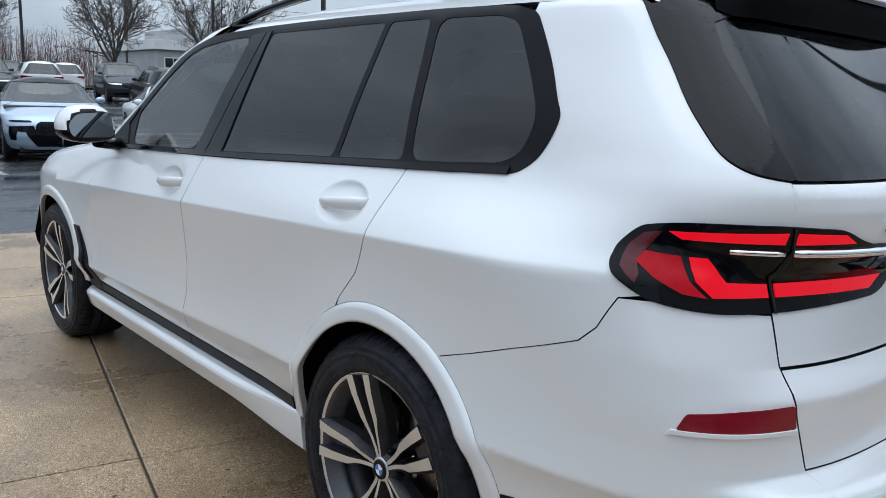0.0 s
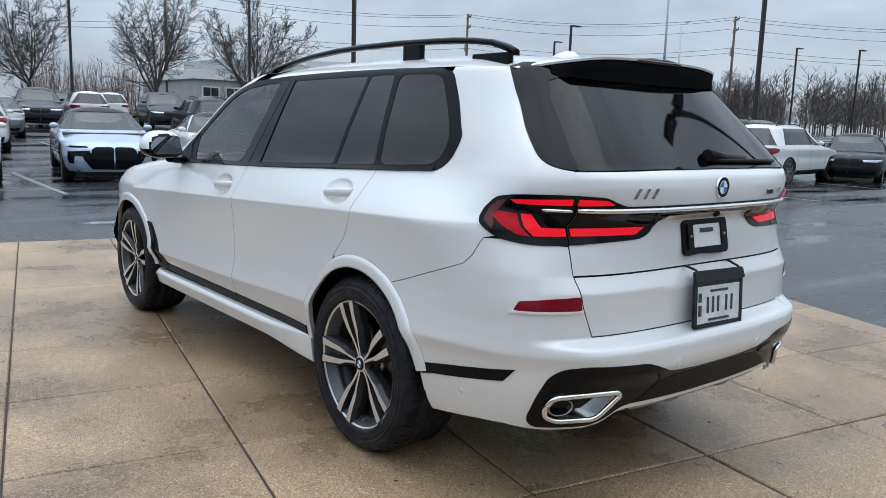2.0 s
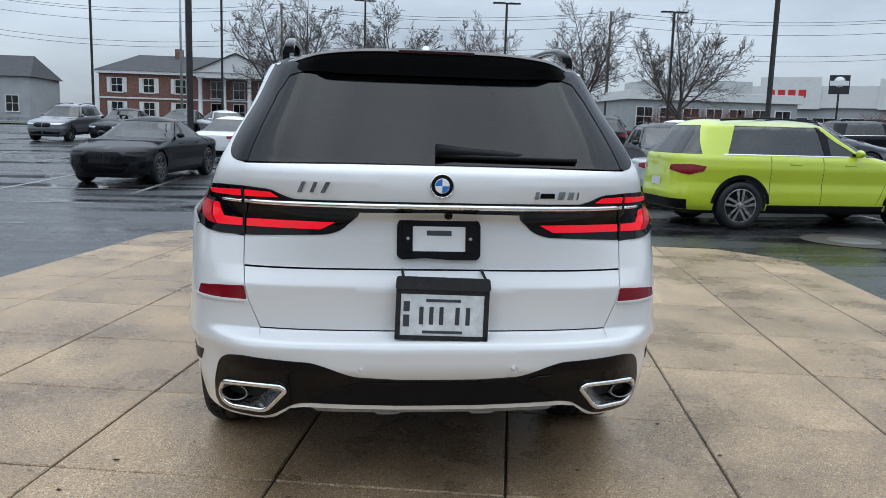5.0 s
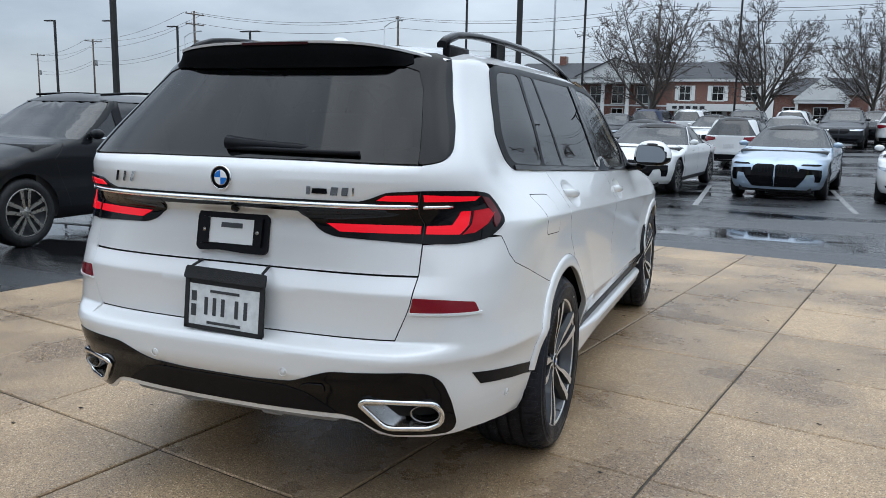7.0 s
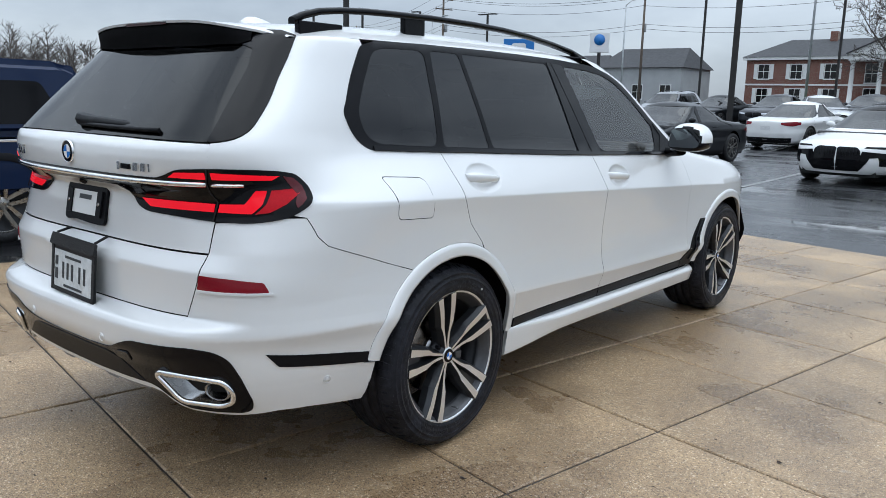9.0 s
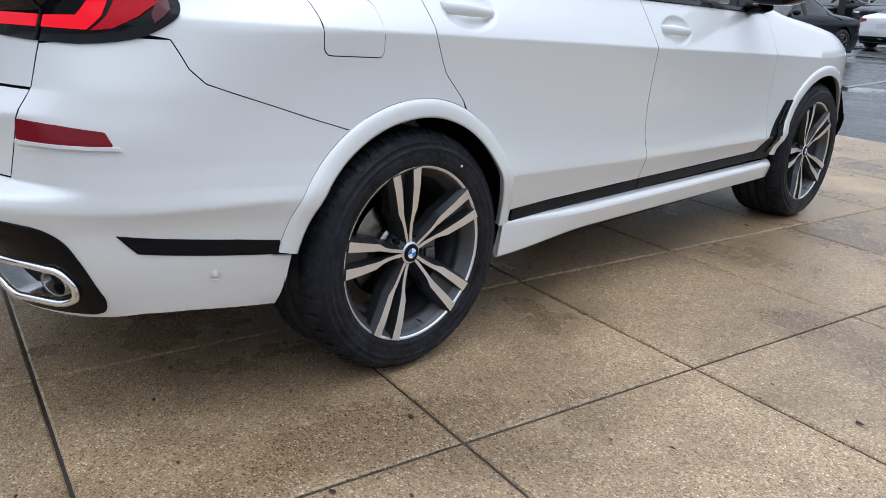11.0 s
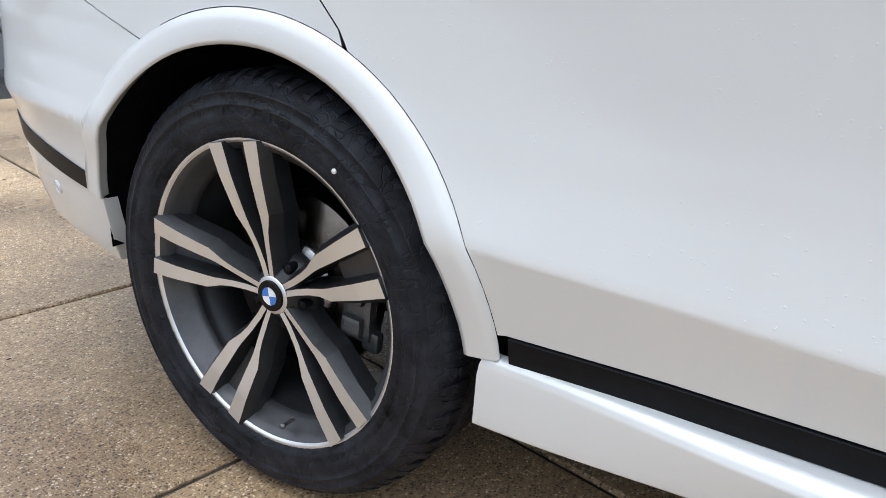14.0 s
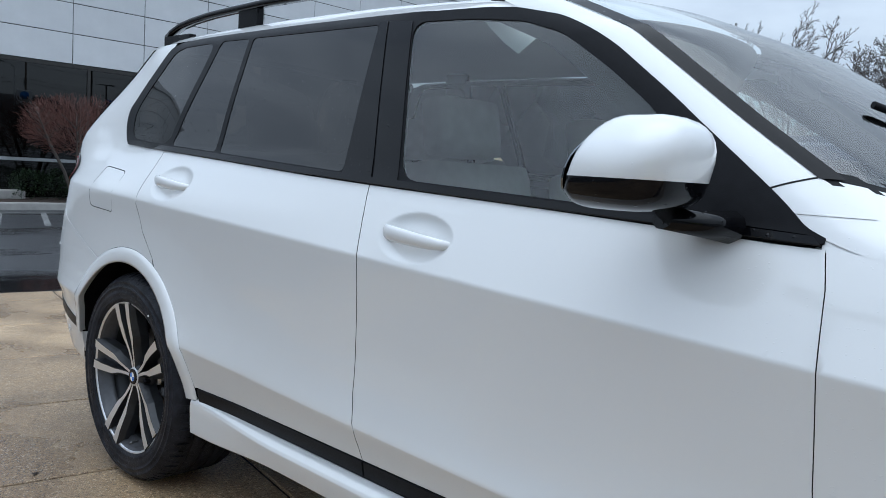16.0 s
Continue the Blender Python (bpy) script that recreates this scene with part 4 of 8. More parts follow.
    DLO = rounded(DLO, .04, 4)
    fr, md, tr, qu = (
        Y((1.345, belt(1.345) + .022), (2.055, belt(2.055) + .022), (2.085, 1.31), (2.00, 1.394), (1.87, 1.486), (1.71, 1.580), (1.56, 1.620), (1.40, 1.638), (1.183, 1.648)),
        Y((0.408, belt(.408) + .022), (1.108, belt(1.108) + .022), (1.035, 1.652), (0.350, 1.662)),
        Y((0.066, belt(.066) + .022), (0.380, belt(.38) + .022), (0.325, 1.662), (0.137, 1.664)),
        Y((-.290, 1.286), (0.032, belt(.032) + .022), (0.096, 1.662), (-.15, 1.658), (-.218, 1.640), (-.315, 1.50), (-.372, 1.400), (-.345, 1.315)))
    fr, md, tr, qu = [rounded(p, r, 4) for p, r in ((fr, .06), (md, .02), (tr, .02), (qu, .05))]
    wf = part("window_frame", patch(H, put(DLO), holes=[put(p) for p in (fr, md, tr, qu)], grid=0.04, off=0.003, depth=0.012), M["satin_black"], suv, "black window surround")
    for nm, p, m, o in (("front_window", fr, "clear", 0), ("rear_window", md, "privacy", 0.001), ("fixed_pane", tr, "privacy", 0.001), ("quarter_window", qu, "privacy", 0.001)):
        part(nm, patch(H, put(inset(p if area2(p) > 0 else p[::-1], -0.004)), grid=0.05, off=o, depth=0), M[m], wf)
    # pillar between the panes stands a little proud
    part("pillar_cover", patch(H, put(Y((1.247, belt(1.247) + .012), (1.341, belt(1.341) + .012), (1.180, 1.650), (1.080, 1.658))), grid=0.04, off=0.006, depth=0.006), M["gloss_black"], wf)
    part("pillar_cover", patch(H, put(Y((1.114, belt(1.114) + .012), (1.240, belt(1.240) + .012), (1.072, 1.659), (1.040, 1.660))), grid=0.04, off=0.006, depth=0.006), M["gloss_black"], wf)
    # belt rail
    part("belt_rail", patch(H, put(Y((-.33, 1.262), (0.3, belt(.3)), (0.9, belt(.9)), (1.5, belt(1.5)), (2.385, 1.148), (2.37, 1.162), (1.5, belt(1.5) + .016), (0.9, belt(.9) + .016),
                                     (0.3, belt(.3) + .016), (-.33, 1.279))), grid=0.05, off=0.009, depth=0.01), M["gloss_black"], wf, "gloss black belt trim")
    # door mirror, its back leaning forward
    lean = Matrix(((1, 0, 0, 0), (0, 1, .28, 0), (0, 0, 1, 0), (0, 0, 0, 1)))
    mb = bmesh.new()
    bmesh.ops.create_uvsphere(mb, u_segments=28, v_segments=18, radius=1)
    for v in mb.verts:
        x, y, z = v.co
        sq = lambda t, p: math.copysign(abs(t) ** p, t)
        out = sq(x, .66)
        top = .112 * (1 - .42 * max(0, out) ** 2.2 - .05 * max(0, -out) ** 3)
        v.co = (out * 0.120, sq(y, .8) * 0.112 if y > 0 else sq(y, .4) * .082, sq(z, .66 if z > 0 else .5) * (top if z > 0 else .056))
        if v.co.z < -.02:
            v.co.x *= 1 - 0.22 * ((-.02 - v.co.z) / .04)
    for f in mb.faces:
        f.smooth = True
        f.material_index = 0 if f.calc_center_median().z > 0.0 and f.calc_center_median().y > -.070 else 1
    place = Matrix.Translation((side * 1.082, 2.122, 1.243)) @ Matrix.Diagonal((side, 1, 1, 1)) @ pose(0, 0, 0, 0, 0, -4) @ lean
    bmesh.ops.transform(mb, matrix=place, verts=mb.verts)
    if side < 0:
        bmesh.ops.reverse_faces(mb, faces=mb.faces)
    mirror = part("door_mirror", mb, [M["pearl"], M["gloss_black"]], suv, "white door mirror with gloss black foot")
    gb = slab(rounded([(-.096, -.036), (.090, -.034), (.100, .022), (.056, .068), (-.096, .078)], .025), .004,
              place @ Matrix.Translation((0, -.0835, 0.004)) @ pose(0, 0, 0, 90, 0, 0))
    part("mirror_glass", gb, M["mirror"], mirror, "mirror glass")
    fb = tube([(side * .90, 2.215, 1.172), (side * .955, 2.19, 1.178), (side * 1.02, 2.15, 1.190)], [.052, .040, .034], 10)
    bmesh.ops.scale(fb, vec=(1, 1, .62), space=Matrix.Translation((0, 0, -1.16)), verts=fb.verts)
    part("mirror_foot", fb, M["gloss_black"], mirror)
    part("mirror_triangle", patch(H, put(Y((2.10, belt(2.10) + .02), (2.36, 1.164), (2.23, 1.260), (2.11, 1.345), (2.10, 1.340))), grid=0.04, off=0.008, depth=.01), M["satin_black"], mirror)
    # roof rail
    rail = [(-.515, 1.738), (-.47, 1.760), (-.39, 1.782), (-.28, 1.795), (-.14, 1.804), (.0, 1.808), (.25, 1.813), (.55, 1.812), (.8, 1.806), (1.05, 1.791), (1.3, 1.767), (1.5, 1.742), (1.70, 1.700)]

    def rail_z(y):
        return lin([a for a, b in rail], [b for a, b in rail], y)
    rb = bmesh.new()
    prev = None
    for i, (y, z) in enumerate(rail):
        cx = .580 + .022 * math.sin(max(0, min(1, (y + .50) / 2.2)) * math.pi)
        ring = [rb.verts.new((side * (cx + dx), y, z + dz)) for dx, dz in ((-.018, -.010), (.020, -.012), (.020, .008), (.010, .015), (-.010, .015), (-.018, .008))]
        if prev:
            for k in range(6):
                rb.faces.new((prev[k], prev[(k + 1) % 6], ring[(k + 1) % 6], ring[k])).smooth = True
        else:
            rb.faces.new(ring)
        prev = ring
    rb.faces.new(prev)
    bmesh.ops.recalc_face_normals(rb, faces=rb.faces)
    rail_ob = part("roof_rail", rb, M["gloss_black"], suv, "gloss black roof rail")
    for y0, y1 in ((-.50, -.28), (.085, .215), (1.36, 1.60)):
        part("rail_foot", boxed((side * .594 - .015, y0, 1.66), (side * .594 + .015, y1, min(rail_z(y0), rail_z(y1)) - .004), .006), M["gloss_black"], rail_ob)

# tail: lower and upper tailgate, bumper, window, spoiler
low_r = X((.6395, .7125), (.6635, .77), (.6935, .86), (.7005, .927))
lower = [(0.0, .7085)] + low_r + [(0.0, .928)] + flip(low_r)
part("lower_tailgate", patch(H, lower, grid=0.03, gap=.0011, lines=FOLDS), [M["pearl"], M["gap"]], suv)
upper = X((.35, .9315), (.7015, .9315), (.702, 1.036), (.702, 1.15), (.702, 1.300), (.35, 1.308)) + [(0.0, 1.309)] + flip(X((.35, .9315), (.7015, .9315), (.702, 1.036), (.702, 1.15), (.702, 1.300), (.35, 1.308))) + [(0.0, .932)]
tailgate = part("tailgate", patch(H, upper, grid=0.025, gap=.0011, lines=FOLDS), [M["pearl"], M["gap"]], suv)
rod = [H.at(*H.back(x, 1.1645)) + Vector((0, -.010, 0)) for x in span(-.693, .693, 40)]
rod_b = tube(rod, .0095, 10)
for f in rod_b.faces:
    f.smooth = True
part("chrome_bar", rod_b, M["chrome"], tailgate, "chrome light bar trim")
under = X((.32, 1.140), (.60, 1.140), (.60, 1.1795), (.32, 1.180)) + [(0, 1.180)] + flip(X((.32, 1.140), (.60, 1.140), (.60, 1.1795), (.32, 1.180))) + [(0, 1.1445)]
part("bar_backing", patch(H, under, grid=0.03, off=.005, depth=.02), M["gloss_black"], tailgate)
glass_o = X((.35, 1.311), (.688, 1.305), (.66, 1.40), (.60, 1.56), (.548, 1.68), (.3, 1.70)) + flip(X((.35, 1.311), (.688, 1.305), (.66, 1.40), (.60, 1.56), (.548, 1.68), (.3, 1.70)))
part("rear_screen", patch(H, glass_o, grid=0.05, off=.001, depth=0.0), M["rear_glass"], tailgate, "dark tinted rear window")
bump_r = (X((.14, .416), (.48, .424), (.53, .416), (.585, .372), (.625, .359), (.76, .353), (.807, .355)) + Y((-.82, .362), (-.718, .357), (-.475, .325), (-.455, .40), (-.446, .476), (-.505, .486)) + Y(*arch(0, 168, 119)) + Y(*SEAM[::-1])
          + Y((-.80, 1.054),) + X((.704, 1.034), (.703, .934), (.695, .86), (.665, .77), (.640, .7095), (.634, .668)))
bumper = bump_r + [(0.0, .662)] + flip(bump_r) + [(0.0, .415)]
step_b = sheet(lambda u, v: Vector((0, .002, -.001)) + H.at(*H.back(v * (.640 + .003 * u), .658 + .006 * abs(v) + (.0475 - .002 * abs(v)) * u)), span(0, 1, 16), span(-1, 1, 60))
bmesh.ops.recalc_face_normals(step_b, faces=step_b.faces)
EX_HOLE = rounded(X((.612, .408), (.745, .403), (.778, .420), (.786, .452), (.770, .500), (.562, .514), (.540, .498)), 0.03, 5)
bumper_ob = part("rear_bumper", patch(H, bumper, holes=[EX_HOLE, flip(EX_HOLE)], grid=0.03, gap=GAP, depth=.008, lines=FOLDS[:8]), [M["pearl"], M["pearl"]], suv)
part("bumper_step", step_b, M["pearl"], bumper_ob)
for side in (1, -1):
    def edge_turn(u, v, side=side):
        z = .325 + .153 * v
        y = lin([.325, .40, .476], [-.4735, -.4535, -.445], z)
        p = H.at(*H.side(y, z))
        return Vector((side * (p.x + .0005 - .03 * u), y - .003 + .006 * u, z))
    part("bumper_edge", sheet(edge_turn, span(0, 1, 3), span(0, 1, 8)), M["pearl"], bumper_ob)
ins = X((.14, .436), (.472, .446), (.515, .438), (.590, .388), (.63, .373), (.785, .367), (.808, .378), (.820, .41), (.815, .49), (.795, .574), (.765, .607), (.70, .622), (.452, .611), (.40, .595), (.301, .556), (.14, .545))
ins = [ins[0]] + rounded(ins, .03, 5)[6:-6] + [ins[-1]]
insert = ins + [(0.0, .544)] + flip(ins) + [(0.0, .4355)]
part("bumper_insert", patch(H, insert, holes=[EX_HOLE, flip(EX_HOLE)], grid=0.03, off=.004, depth=.014), M["gloss_black"], bumper_ob, "gloss black lower bumper insert")
band = X((.14, .441), (.455, .450), (.345, .519), (.27, .535), (.14, .534))
band = band + [(0.0, .535)] + flip(band) + [(0.0, .4405)]
part("insert_panel", patch(H, band, grid=0.03, off=.007, depth=.006), M["satin_black"], bumper_ob, "satin black bumper panel")
tray = X((.14, .392), (.43, .396), (.47, .424), (.14, .417))
tray = tray + [(0.0, .4165)] + flip(tray) + [(0.0, .392)]
part("undertray_lip", patch(H, tray, grid=0.03, off=-.016, depth=.03), M["tray"], bumper_ob, "grey plastic undertray edge")
for x0 in (-.21, .14):
    part("undertray_tab", patch(H, X((x0, .383), (x0 + .07, .383), (x0 + .085, .395), (x0 - .015, .395)), grid=0.03, off=-.014, depth=.02), M["tray"], bumper_ob)
tow = rounded(X((.338, .525), (.424, .526), (.426, .563), (.366, .560), (.330, .545)), .012)
part("tow_cover", patch(H, tow, grid=.02, off=.0085, depth=.006), M["gloss_black"], bumper_ob)

# spoiler and roof
def roof_z(x, y):
    top = soft([-.80, -.72, -.5, -.1, .4, .9, 1.3, 1.6, 1.85], [1.712, 1.728, 1.748, 1.762, 1.772, 1.764, 1.742, 1.710, 1.672], y, .08)
    edge = soft([-.8, -.6, -.3, .2, .8, 1.2, 1.45, 1.7, 1.9], [1.66, 1.676, 1.688, 1.692, 1.690, 1.680, 1.662, 1.602, 1.50], y, .05)
    return top, edge


def roof_pt(u, v):
    y = -.56 + (1.80 - -.56) * u
    top, edge = roof_z(0, y)
    t = v
    k = sstep(-.60, -.25, y)
    zz = top - (top - edge) * ((1 - k) * abs(t) ** 3.4 + k * (.25 * abs(t) ** 2.5 + .75 * abs(t) ** 9))
    w = H.half(min(max(y, -.3), 1.4), edge) - 0.10 * sstep(1.45, 1.85, y) - .028 * sstep(-.30, -.60, y) * 0
    if y < -.2:
        w = min(w, H.half(y, edge) - 0.055 * sstep(-.25, -.56, y) ** 1.5)
    return Vector((w * math.copysign(abs(t) ** 0.95, t), y - .28 * (abs(t) ** 2) * sstep(1.35, 1.8, y), zz))


rf = sheet(roof_pt, span(0, 1, 44), span(-1, 1, 40))
bmesh.ops.recalc_face_normals(rf, faces=rf.faces)
part("roof", rf, M["pearl"], suv)


def spoiler_top(u, v):
    a = roof_pt(0, v)
    skin = H.at(*H.back(min(abs(a.x), .61), 1.675)).y
    y0, y1 = -.56, min(-.565, skin - .064 * (1 - sstep(.70, .90, abs(v))))
    top = a.z - .006 * min(u, 1) ** 2 - (.009 if u > 1 else 0)
    u = min(u, 1)
    y = y0 + (y1 - y0) * u + (.003 if top < a.z - .012 else 0)
    return Vector((a.x * (1 - .02 * u), a.y + (y - y0), top))


st = sheet(spoiler_top, span(0, 1, 8) + [1.1], span(-1, 1, 40), smooth=False)
bmesh.ops.recalc_face_normals(st, faces=st.faces)
spoiler = part("roof_spoiler", st, M["pearl"], suv, "white roof spoiler with black underside")


def spoiler_under(u, v):
    a = spoiler_top(1.1, v * .84)
    s, z = H.back(.535 * v, 1.634 + .006 * sstep(.6, .86, abs(v)) + .014 * sstep(.93, 1, abs(v)) ** 2)
    b = H.at(s, z) + H.normal(s, z) * .007
    w = [0, .04, .12, .5, 1.0][int(u)]
    p = a.lerp(b, w)
    if u == 0:
        p = a + Vector((0, 0, -.001))
    elif u == 1:
        p = a + Vector((0, .006, -.004))
    return p


su = sheet(spoiler_under, range(5), span(-1, 1, 80))
bmesh.ops.recalc_face_normals(su, faces=su.faces)
part("spoiler_underside", su, M["recess"], spoiler, "black spoiler underside")
part("brake_light", sheet(lambda u, v: spoiler_top(1, v) + Vector((0, -.002 + .0 * u, -.004 - .010 * u)), span(0, 1, 1), span(-.22, .22, 10)), M["dark_red"], spoiler, "unlit dark red brake light strip")
fin_b = bmesh.new()
for i in range(7):
    t = i / 6
    hw, hh = .034 * (1 - .35 * t ** 2), (.004, .014, .026, .038, .046, .044, .022)[i]
    y = -.10 - .22 * t
    base = roof_z(0, y)[0]
    fin_b.verts.new((-hw, y, base - .004)), fin_b.verts.new((-hw * .35, y, base + hh)), fin_b.verts.new((hw * .35, y, base + hh)), fin_b.verts.new((hw, y, base - .004))
fin_b.verts.ensure_lookup_table()
for i in range(6):
    for k in range(3):
        a = i * 4 + k
        fin_b.faces.new((fin_b.verts[a], fin_b.verts[a + 1], fin_b.verts[a + 5], fin_b.verts[a + 4])).smooth = True
fin_b.faces.new([fin_b.verts[24 + k] for k in range(4)])
bmesh.ops.recalc_face_normals(fin_b, faces=fin_b.faces)
part("roof_aerial", fin_b, M["pearl"], suv)

# rear wiper
wp = H.at(*X((-.02, 1.36))[0]) + Vector((0, -.02, 0))
wiper = part("rear_wiper", tube([wp + Vector((0, 0, 0)), wp + Vector((.12, .006, -.008)), wp + Vector((.30, .024, -.016)), wp + Vector((.46, .052, -.022))], [.026, .021, .017, .010], 8), M["satin_black"], suv)
bl = [H.at(*X((x, 1.342 - .012 * x))[0]) + Vector((0, -.012, 0)) for x in span(.0, .50, 8)]
part("wiper_blade", tube(bl, .009, 6), M["satin_black"], wiper)

# bonnet, windscreen and front cover
def cowl_z(p):
    return 1.19 + .073 * sstep(.40, .70, abs(p))


hood = sheet(lambda u, v: H.front(1.035 + (cowl_z(v) - 1.035) * u, v), span(0, 1, 18), span(-1, 1, 60))
bmesh.ops.recalc_face_normals(hood, faces=hood.faces)
part("bonnet", hood, M["pearl"], suv)
cowl = sheet(lambda u, v: H.front(cowl_z(v) - .01 + .03 * u, v) + Vector((0, -.004, .002)), span(0, 1, 3), span(-.72, .72, 30))
part("cowl", cowl, M["satin_black"], suv)
ws = sheet(lambda u, v: (lambda p: H.front(cowl_z(p) + .012 + (1.70 - cowl_z(p)) * u, p))(v * (.71 - .05 * u)), span(0, 1, 16), span(-1, 1, 30))
bmesh.ops.recalc_face_normals(ws, faces=ws.faces)
if sum(f.normal.z for f in ws.faces) < 0:
    bmesh.ops.reverse_faces(ws, faces=ws.faces)
wsc = part("windscreen", ws, M["screen"], suv)
def pillar_end(z):
    """How far round the windscreen pillar goes: to the middle of the side window's surround."""
    y = lin([1.20, 1.266, 1.418, 1.538, 1.622, 1.70], [2.33, 2.20, 2.005, 1.83, 1.63, 1.45], z)
    lo, hi = .6, 1.0
    for _ in range(24):
        m = (lo + hi) / 2
        lo, hi = (m, hi) if H.front(z, m).y > y else (lo, m)
    return lo


for sd in (-1, 1):
    ap = sheet(lambda u, v, sd=sd: H.front(1.20 + .50 * u, sd * (.70 - .05 * u + (pillar_end(1.20 + .50 * u) - .70 + .05 * u) * v)) + Vector((sd * .001, 0, .001)), span(0, 1, 24), span(0, 1, 8))
    bmesh.ops.recalc_face_normals(ap, faces=ap.faces)
    part("windscreen_pillar", ap, M["pearl"], suv)
    lining = sheet(lambda u, v, sd=sd: H.front(1.20 + .47 * u, sd * (.70 - .05 * u + (.28 + .05 * u) * v)) + Vector((-sd * .035, -.035, -.02)), span(0, 1, 16), span(0, 1, 6))
    part("pillar_lining", lining, M["cabin"], suv)
    corner_fill = Y((2.385, 1.142), (2.50, 1.134), (2.42, 1.175), (2.34, 1.218), (2.27, 1.255), (2.24, 1.268), (2.31, 1.21))
    part("wing_corner", patch(H, corner_fill if sd > 0 else flip(corner_fill), grid=.03, depth=0, off=-.003), M["pearl"], suv)
    # dark tube laid on the skin as the shade of the bonnet's shut line
    shut = [H.front(1.222 + .043 * t, sd * (.99 - .29 * t)) + Vector((0, 0, .001)) for t in span(0, 1, 8)]
    part("bonnet_gap", tube(shut, .0025, 5), M["gap"], suv)
    sealb = sheet(lambda u, v, sd=sd: H.front(1.262 + .43 * u, sd * (.655 - .05 * u + .05 * v)) + Vector((0, .003, .003)), span(0, 1, 20), span(0, 1, 2))
    part("windscreen_seal", sealb, M["gloss_black"], wsc)
for x0 in (.08, -.42):
    pts = [H.front(1.255 + .16 * t, (x0 + .46 * t) * .75) + Vector((0, .012, .012)) for t in span(0, 1, 6)]
    part("front_wiper", tube(pts, .008, 6), M["satin_black"], wsc)

# hidden shell, floor and cabin
shell_poly = [(-(REAR + 2.2), .43), (REAR + 2.2, .43), (REAR + 2.2, 1.11), (REAR + .3, belt(.2) - .02), (0.9, 1.235), (0.0, 1.27), (-0.9, 1.235), (-(REAR + .3), belt(.2) - .02), (-(REAR + 2.2), 1.11)]


def off_arches(s, z):
    y = np.abs(s) - REAR - .1
    return ((y ** 2 + (z - WHEEL_Z) ** 2) > .50 ** 2) & (((y - FRONT_AXLE) ** 2 + (z - WHEEL_Z) ** 2) > .5 ** 2)


# black sheet added behind the panels so that their gaps stay dark
part("inner_shell", patch(H, shell_poly, grid=.06, off=-.03, depth=0, keep=off_arches, lines=FOLDS[2:5]), M["gap"], suv)
part("underbody", boxed((-.60, -.58, .22), (.60, 3.7, .40), .02), M["gap"], suv)
part("underbody", boxed((-.86, .60, .25), (.86, 2.55, .36), .02), M["gap"], suv)
part("underbody", boxed((-.68, -.86, .375), (.68, -.50, .41), .01), M["gap"], suv)
part("cabin_floor", boxed((-.78, -.72, .40), (.78, 2.5, .44)), M["cabin"], suv)
part("headlining", sheet(lambda u, v: roof_pt(u * .93 + .02, v * .93) + Vector((0, 0, -.03)), span(0, 1, 16), span(-1, 1, 16)), M["headliner"], suv)


def seat_bm(w):
    bm = boxed((-w / 2, -.26, .0), (w / 2, .28, .16), .05)
    box(bm, (-w / 2, -.09, 0), (w / 2, .06, .62), .05, pose(0, -.27, .10, 14))
    box(bm, (-.14, -.05, 0), (.14, .06, .19), .04, pose(0, -.44, .72, 10))
    for f in bm.faces:
        f.smooth = True
    return bm


for sx, sy, w in ((-.40, 1.55, .52), (.40, 1.55, .52), (-.40, .55, .50), (.40, .55, .50), (-.32, -.35, .5), (.32, -.35, .5)):
    ob = part("seat", seat_bm(w), M["seat"], suv, "ivory leather seat")
    ob.location = (sx, sy, .56)
part("dashboard", boxed((-.80, 2.0, .75), (.80, 2.45, 1.12), .07), M["cabin"], suv)
wheel_bm = lathe([(.175, -.012), (.187, 0), (.175, .012), (.163, 0), (.175, -.012)], 28, "z")
box(wheel_bm, (-.16, -.03, -.01), (.16, .03, .01), .008)
sw = part("steering_wheel", wheel_bm, M["cabin"], suv)
sw.matrix_basis = pose(-.40, 1.92, 1.0, 66, 0, 0)
part("rear_view_mirror", boxed((-.12, 1.98, 1.50), (.12, 2.02, 1.57), .012), M["cabin"], suv)

# badges as plain shapes
def on_tail(x, z, off=.0):
    s, z = H.back(x, z)
    n = H.normal(s, z)
    e = (H.at(s + .01, z) - H.at(s - .01, z)).normalized()
    m = Matrix.Identity(4)
    m.col[0][:3], m.col[1][:3], m.col[2][:3] = e, n.cross(e), n
    m.translation = H.at(s, z) + n * off
    return m


def roundel(r, to, parent, name="roundel"):
    bm = lathe([(r, -.004), (r, .003), (r * .93, .004), (r * .90, .003)], 40, "z", idx=[0, 0, 0])
    lathe([(r * .90, .003), (r * .62, .0032)], 40, "z", bm, [1])
    lathe([(r * .62, .0034), (r * .58, .0042)], 40, "z", bm, [0])
    n = 40
    for q in range(4):
        c = bm.verts.new((0, 0, .0042))
        ring = [bm.verts.new((r * .58 * math.cos(math.pi / 2 * (q + i / 10)), r * .58 * math.sin(math.pi / 2 * (q + i / 10)), .0040)) for i in range(11)]
        for a, b in zip(ring, ring[1:]):
            bm.faces.new((c, a, b)).material_index = 2 if q % 2 else 3
    bmesh.ops.transform(bm, matrix=to, verts=bm.verts)
    return part(name, bm, [M["chrome"], M["gloss_black"], M["blue_enamel"], M["white_enamel"]], parent, "round blue and white enamel badge")


